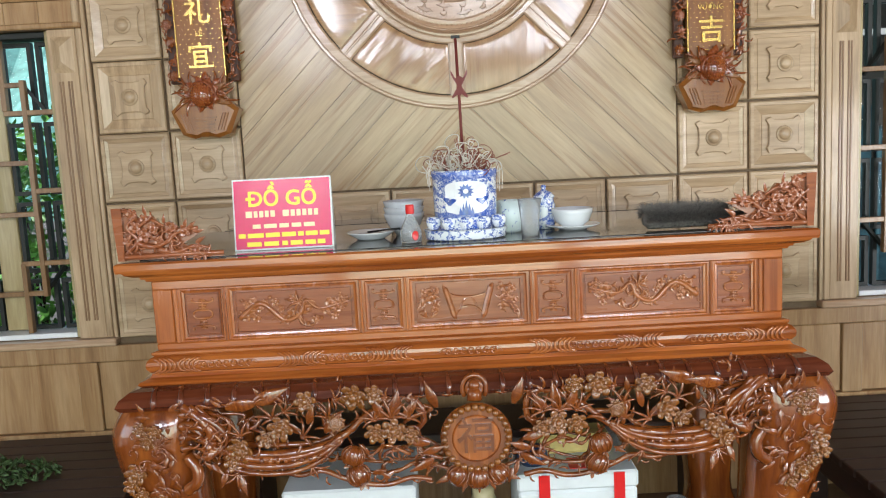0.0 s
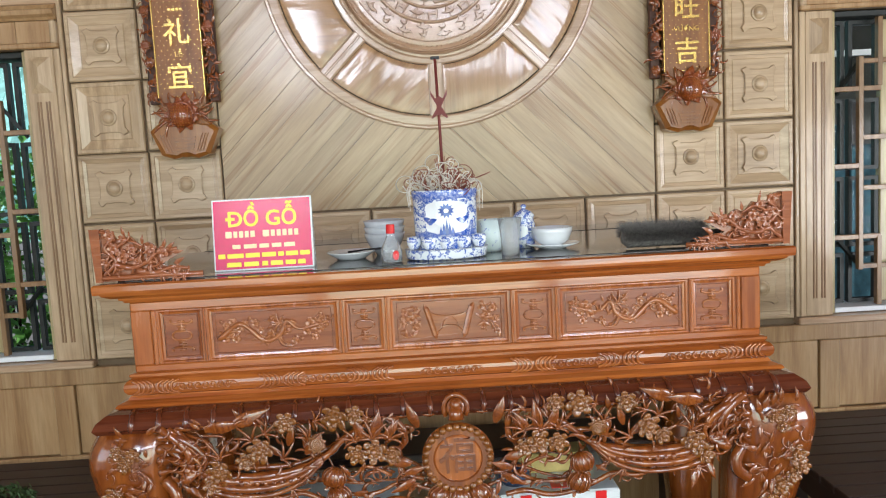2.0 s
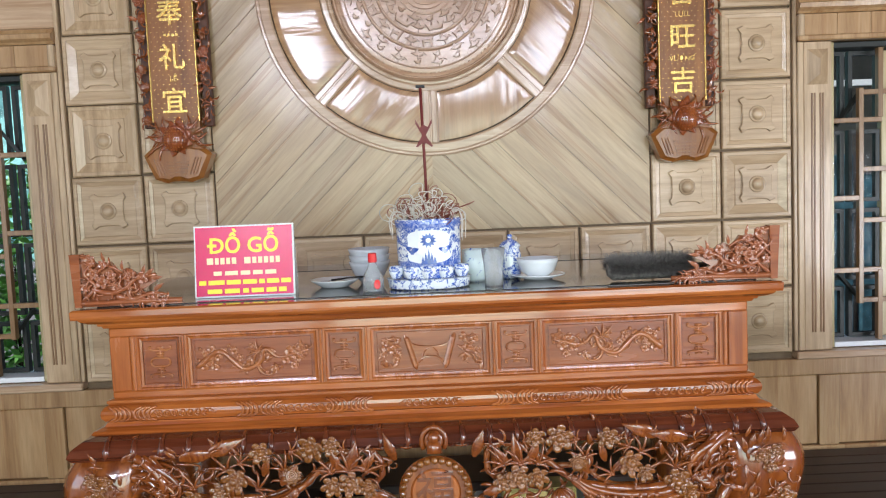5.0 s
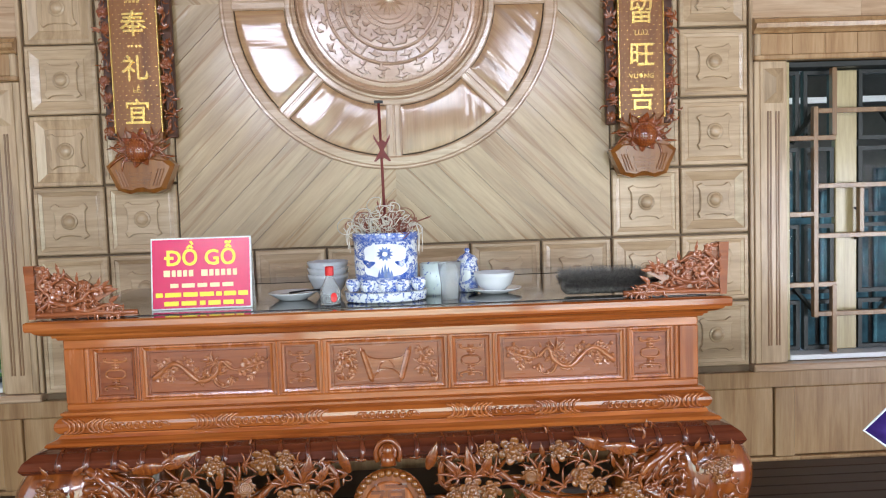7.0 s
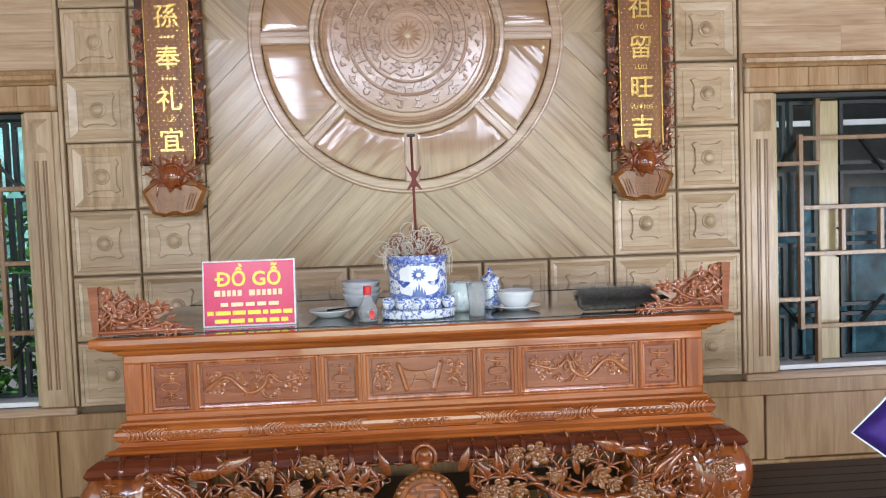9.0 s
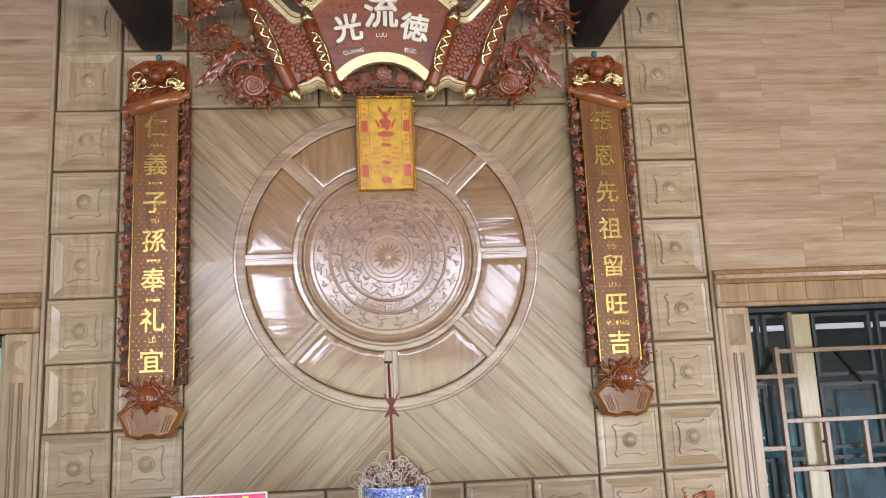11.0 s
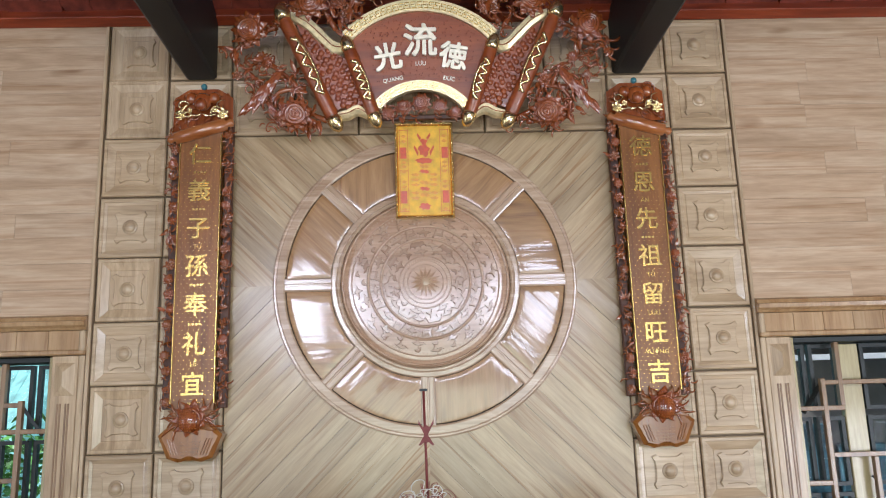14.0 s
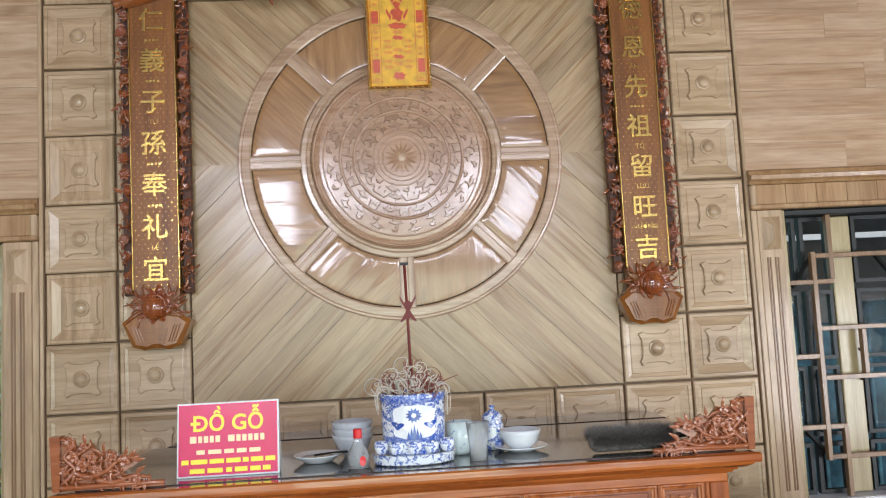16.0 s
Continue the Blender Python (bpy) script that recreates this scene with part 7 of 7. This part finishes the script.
carton(-0.45, 3.02, 0.43, 0.34, 0.535, (), "white foam box under the altar")
cb2 = carton(0.30, 3.02, 0.39, 0.34, 0.55, (-0.11, 0.135), "white foam box with red tape under the altar")
part("lid_tape", boxed(-0.02, 0.10, -0.14, -0.05, 0.5505, 0.5525), red_plastic, cb2, "red tape strip")
yb = tagged(link("yellow_packet", boxed(0.19, 0.44, 3.0, 3.12, 0.5535, 0.62, 0.01), plain("packet_yellow", (0.68, 0.55, 0.2), 0.5)), "pale yellow paper packet on the foam box", "packet")
bb = tagged(link("blue_bag", lathe([(0.001, 0), (0.04, 0), (0.055, 0.02), (0.05, 0.045), (0.03, 0.06), (0.001, 0.065)], 14), plain("bag_blue", (0.015, 0.04, 0.12), 0.4, mottled=0.4), smooth=True), "crumpled dark blue plastic bag on the foam box", "bag")
bb.location = (0.165, 2.95, 0.5505)
vase = tagged(link("porcelain_vase", lathe([(0.001, 0), (0.035, 0), (0.05, 0.05), (0.055, 0.15), (0.05, 0.27), (0.03, 0.34), (0.036, 0.39), (0.03, 0.39), (0.001, 0.33)], 24), glaze_pattern("vase_glaze", 24, 0.5), smooth=True), "blue and white porcelain vase under the altar", "vase")
vase.location = (-0.165, 2.98, 0)
vase2 = tagged(link("cream_jar", lathe([(0.001, 0), (0.05, 0), (0.055, 0.02), (0.055, 0.33), (0.04, 0.37), (0.04, 0.4), (0.001, 0.4)], 24), plain("jar_cream", (0.6, 0.52, 0.3), 0.4), smooth=True), "cream plastic jar under the altar", "jar")
vase2.location = (0.0, 3.12, 0)
for x, y, h in ((-0.79, 3.0, 0.4), (0.66, 2.98, 0.38)):
    g = tagged(link("drinking_glass", lathe([(0.001, 0), (0.03, 0), (0.036, h), (0.034, h), (0.028, 0.004), (0.001, 0.004)], 20), bottle_glass, smooth=True), "tall clear glass vessel under the altar", "glass", "glass vessels")
    g.location = (x, y, 0)
stool = empty("dark_bench", (0.0, 3.62, 0), "dark wooden bench behind the altar legs", "bench")
part("seat", boxed(-1.0, 1.0, -0.16, 0.16, 0.44, 0.48, 0.006), bench_wood, stool)
for x in (-0.92, 0.0, 0.92):
    part("leg", boxed(x - 0.03, x + 0.03, -0.14, 0.14, 0, 0.439, 0.005), bench_wood, stool)

# purple cushion on the east bench, greenery on the west bench
cu = empty("purple_cushion", (1.92, 2.85, 0.4185), "purple cloth cushion with white piping on the bench", "cushion")
bm = bmesh.new()
n = 14
out = []
for yy in (-1, 1):
    g = []
    for i in range(n + 1):
        row = []
        for j in range(n + 1):
            u, v = 2 * i / n - 1, 2 * j / n - 1
            thick = 0.06 * (1 - u ** 4) ** 0.5 * (1 - v ** 4) ** 0.5
            row.append(bm.verts.new((u * 0.32 * (1 - 0.1 * (1 - v * v)), yy * thick, v * 0.32 * (1 - 0.1 * (1 - u * u)))))
        g.append(row)
    out.append(g)
    for i in range(n):
        for j in range(n):
            bm.faces.new((g[i][j], g[i + 1][j], g[i + 1][j + 1], g[i][j + 1]))
bmesh.ops.remove_doubles(bm, verts=bm.verts, dist=0.0005)
bmesh.ops.recalc_face_normals(bm, faces=bm.faces)
lean = pose(0, 0, 0.452, -10, 45, 0)
ob = part("cover", bm, purple_cloth, cu, smooth=True)
ob.matrix_basis = lean
bm = bmesh.new()
sq = []
for k in range(4):
    c, s = math.cos(k * math.pi / 2), math.sin(k * math.pi / 2)
    for t in (-1, -0.5, 0, 0.5):
        u, v = 0.32 * t, 0.32 * (1 - 0.1 * (1 - t * t))
        sq.append((u * c + v * s, 0, -u * s + v * c))
tube(bm, sq + sq[:1], 0.004, 6)
ob = part("piping", bm, white_plastic, cu, "white piping", smooth=True)
ob.matrix_basis = lean
bm = bmesh.new()
tube(bm, [(0.22 * math.cos(a), -0.05, 0.22 * math.sin(a)) for a in [k * 0.35 for k in range(19)]], 0.004, 5)
ob = part("emblem", bm, white_plastic, cu, "white ring emblem", smooth=True)
ob.matrix_basis = lean
herbs = empty("leaf_bundle", (-1.92, 3.4, 0.4185), "bundle of small green leaves on the dark bench", "plant")
bm = bmesh.new()
for i in range(420):
    r, a = 0.2 * math.sqrt(rb.random()), rb.uniform(0, 6.28)
    m = Matrix.Translation((r * math.cos(a) * 1.3, r * math.sin(a) * 0.7, 0.006 + rb.uniform(0, 0.085) * (1 - r / 0.22))) @ Euler((rb.uniform(-1, 1), rb.uniform(-1, 1), rb.uniform(0, 6))).to_matrix().to_4x4()
    leaf_into(bm, rb.uniform(0.02, 0.04), 0.008, 0.004, m)
part("leaves", bm, plain("herb_green", (0.09, 0.16, 0.05), 0.6, mottled=0.5), herbs)
for at in ((-1.9, 2.1, 0.4185), (-1.75, 2.35, 0.4185)):
    t = tagged(link("dark_bowl", lathe([(0.001, 0), (0.05, 0), (0.09, 0.05), (0.1, 0.09), (0.095, 0.09), (0.05, 0.02), (0.001, 0.015)], 24), black_top, smooth=True), "dark lacquered bowl on the bench", "bowl")
    t.location = at

# ---- ceiling fan ----
fan = empty("ceiling_fan", (-0.04, 0.68, 2.615), "pale blue three-bladed ceiling fan on a rod", "fan")
part("motor", lathe([(0.001, -0.06), (0.05, -0.06), (0.09, -0.035), (0.1, 0.0), (0.09, 0.04), (0.04, 0.06), (0.001, 0.062)], 28), fan_blue, fan, smooth=True)
bm = bmesh.new()
tube(bm, [(0, 0, 0.06), (0, 0, 3.12)], 0.012, 8)
part("rod", bm, white_plastic, fan, smooth=True)
for k in range(3):
    bm = bmesh.new()
    rings(bm, [[(x, y, z + x * 0.12) for x, z in ((-w, 0), (w, 0), (w, 0.006), (-w, 0.006))] for y, w, z in ((0.08, 0.03, -0.02), (0.18, 0.045, -0.02), (0.24, 0.062, -0.022), (0.56, 0.07, -0.035), (0.63, 0.05, -0.037), (0.645, 0.02, -0.037))])
    bmesh.ops.recalc_face_normals(bm, faces=bm.faces)
    ob = part("blade", bm, fan_blue, fan)
    ob.matrix_basis = pose(0, 0, 0, 0, 0, 15 + 120 * k)

# ---- outside the windows ----
rg = random.Random(21)
for k, (x, y) in enumerate(((-2.0, 5.6), (-2.6, 5.3), (-3.3, 5.7), (-1.5, 5.9), (-2.3, 6.4), (-3.9, 6.2))):
    sh = empty("garden_shrub", (x, y, -0.1), "bright green leafy garden shrub outside the window", "shrub", "garden shrubs")
    bm = bmesh.new()
    for i in range(6):
        a = rg.uniform(0, 6.28)
        tube(bm, spline([(0, 0, 0), (0.1 * math.cos(a), 0.1 * math.sin(a), 0.6), (0.35 * math.cos(a), 0.35 * math.sin(a), 1.3 + rg.uniform(0, 0.4))], 4), [0.02 - 0.0018 * j for j in range(9)], 5)
    part("stems", bm, bench_wood, sh)
    verts, faces = [], []
    for i in range(1500):
        a, r, z = rg.uniform(0, 6.28), 0.5 * math.sqrt(rg.random()), rg.uniform(0.3, 1.95)
        p = Vector((r * math.cos(a), r * math.sin(a), z + rg.uniform(-0.1, 0.1)))
        d = Vector((rg.uniform(-1, 1), rg.uniform(-1, 1), rg.uniform(-0.8, 0.4))).normalized()
        u = d.cross(Vector((rg.uniform(-1, 1), rg.uniform(-1, 1), 1))).normalized()
        L = rg.uniform(0.06, 0.13)
        n = len(verts)
        verts += [p, p + d * L * 0.5 + u * L * 0.24, p + d * L, p + d * L * 0.5 - u * L * 0.24]
        faces.append((n, n + 1, n + 2, n + 3))
    me = bpy.data.meshes.new("leaves")
    me.from_pydata(verts, [], faces)
    me.materials.append(leaf_green)
    lv = new("leaves", me)
    lv.parent = sh
# shade netting on poles
net = empty("shade_net", (-2.8, 7.2, -0.1), "pale green garden shade netting on poles", "netting")
bm = bmesh.new()
strips = []
for i in range(41):
    x = -3.5 + 0.165 * i
    strips.append([(x, 0.12 * math.sin(i * 1.1) + 0.05 * math.sin(i * 2.7), 1.25), (x, 1.0 + 0.12 * math.sin(i * 1.1 + 0.5), 2.3), (x, 3.2 + 0.1 * math.sin(i * 0.9), 4.6), (x, 3.2 + 0.1 * math.sin(i * 0.9) + 0.012, 4.6), (x, 1.0 + 0.12 * math.sin(i * 1.1 + 0.5) + 0.012, 2.3), (x, 0.12 * math.sin(i * 1.1) + 0.05 * math.sin(i * 2.7) + 0.012, 1.25)])
rings(bm, strips)
bmesh.ops.recalc_face_normals(bm, faces=bm.faces)
part("mesh_net", bm, net_green, net)
for x in (-3.4, 0.0, 3.0):
    part("pole", boxed(x - 0.03, x + 0.03, -0.03, 0.03, 0, 4.0), bench_wood, net)
# lean-to store seen through the other window
store = empty("store_shed", (3.2, 5.6, -0.1), "dark lean-to store with bluish plastic sheets", "shed")
part("rear_wall", boxed(-2.0, 2.5, 0.6, 0.75, 0, 4.2), concrete, store)
part("roof", boxed(-1.3, 2.5, -0.1, 0.6, 2.95, 3.03), concrete, store)
for i in range(9):
    part("sheet", boxed(-1.75 + 0.4 * i, -1.4 + 0.4 * i, 0.5, 0.56, 0.2 + 0.1 * (i % 3), 1.7 + 0.15 * (i % 2), 0.01), blue_sheet, store, "bluish plastic sheet")
for z in (2.3, 2.5):
    part("rail", boxed(-1.7, 2.4, 0.2, 0.24, z, z + 0.04), white_plastic, store)
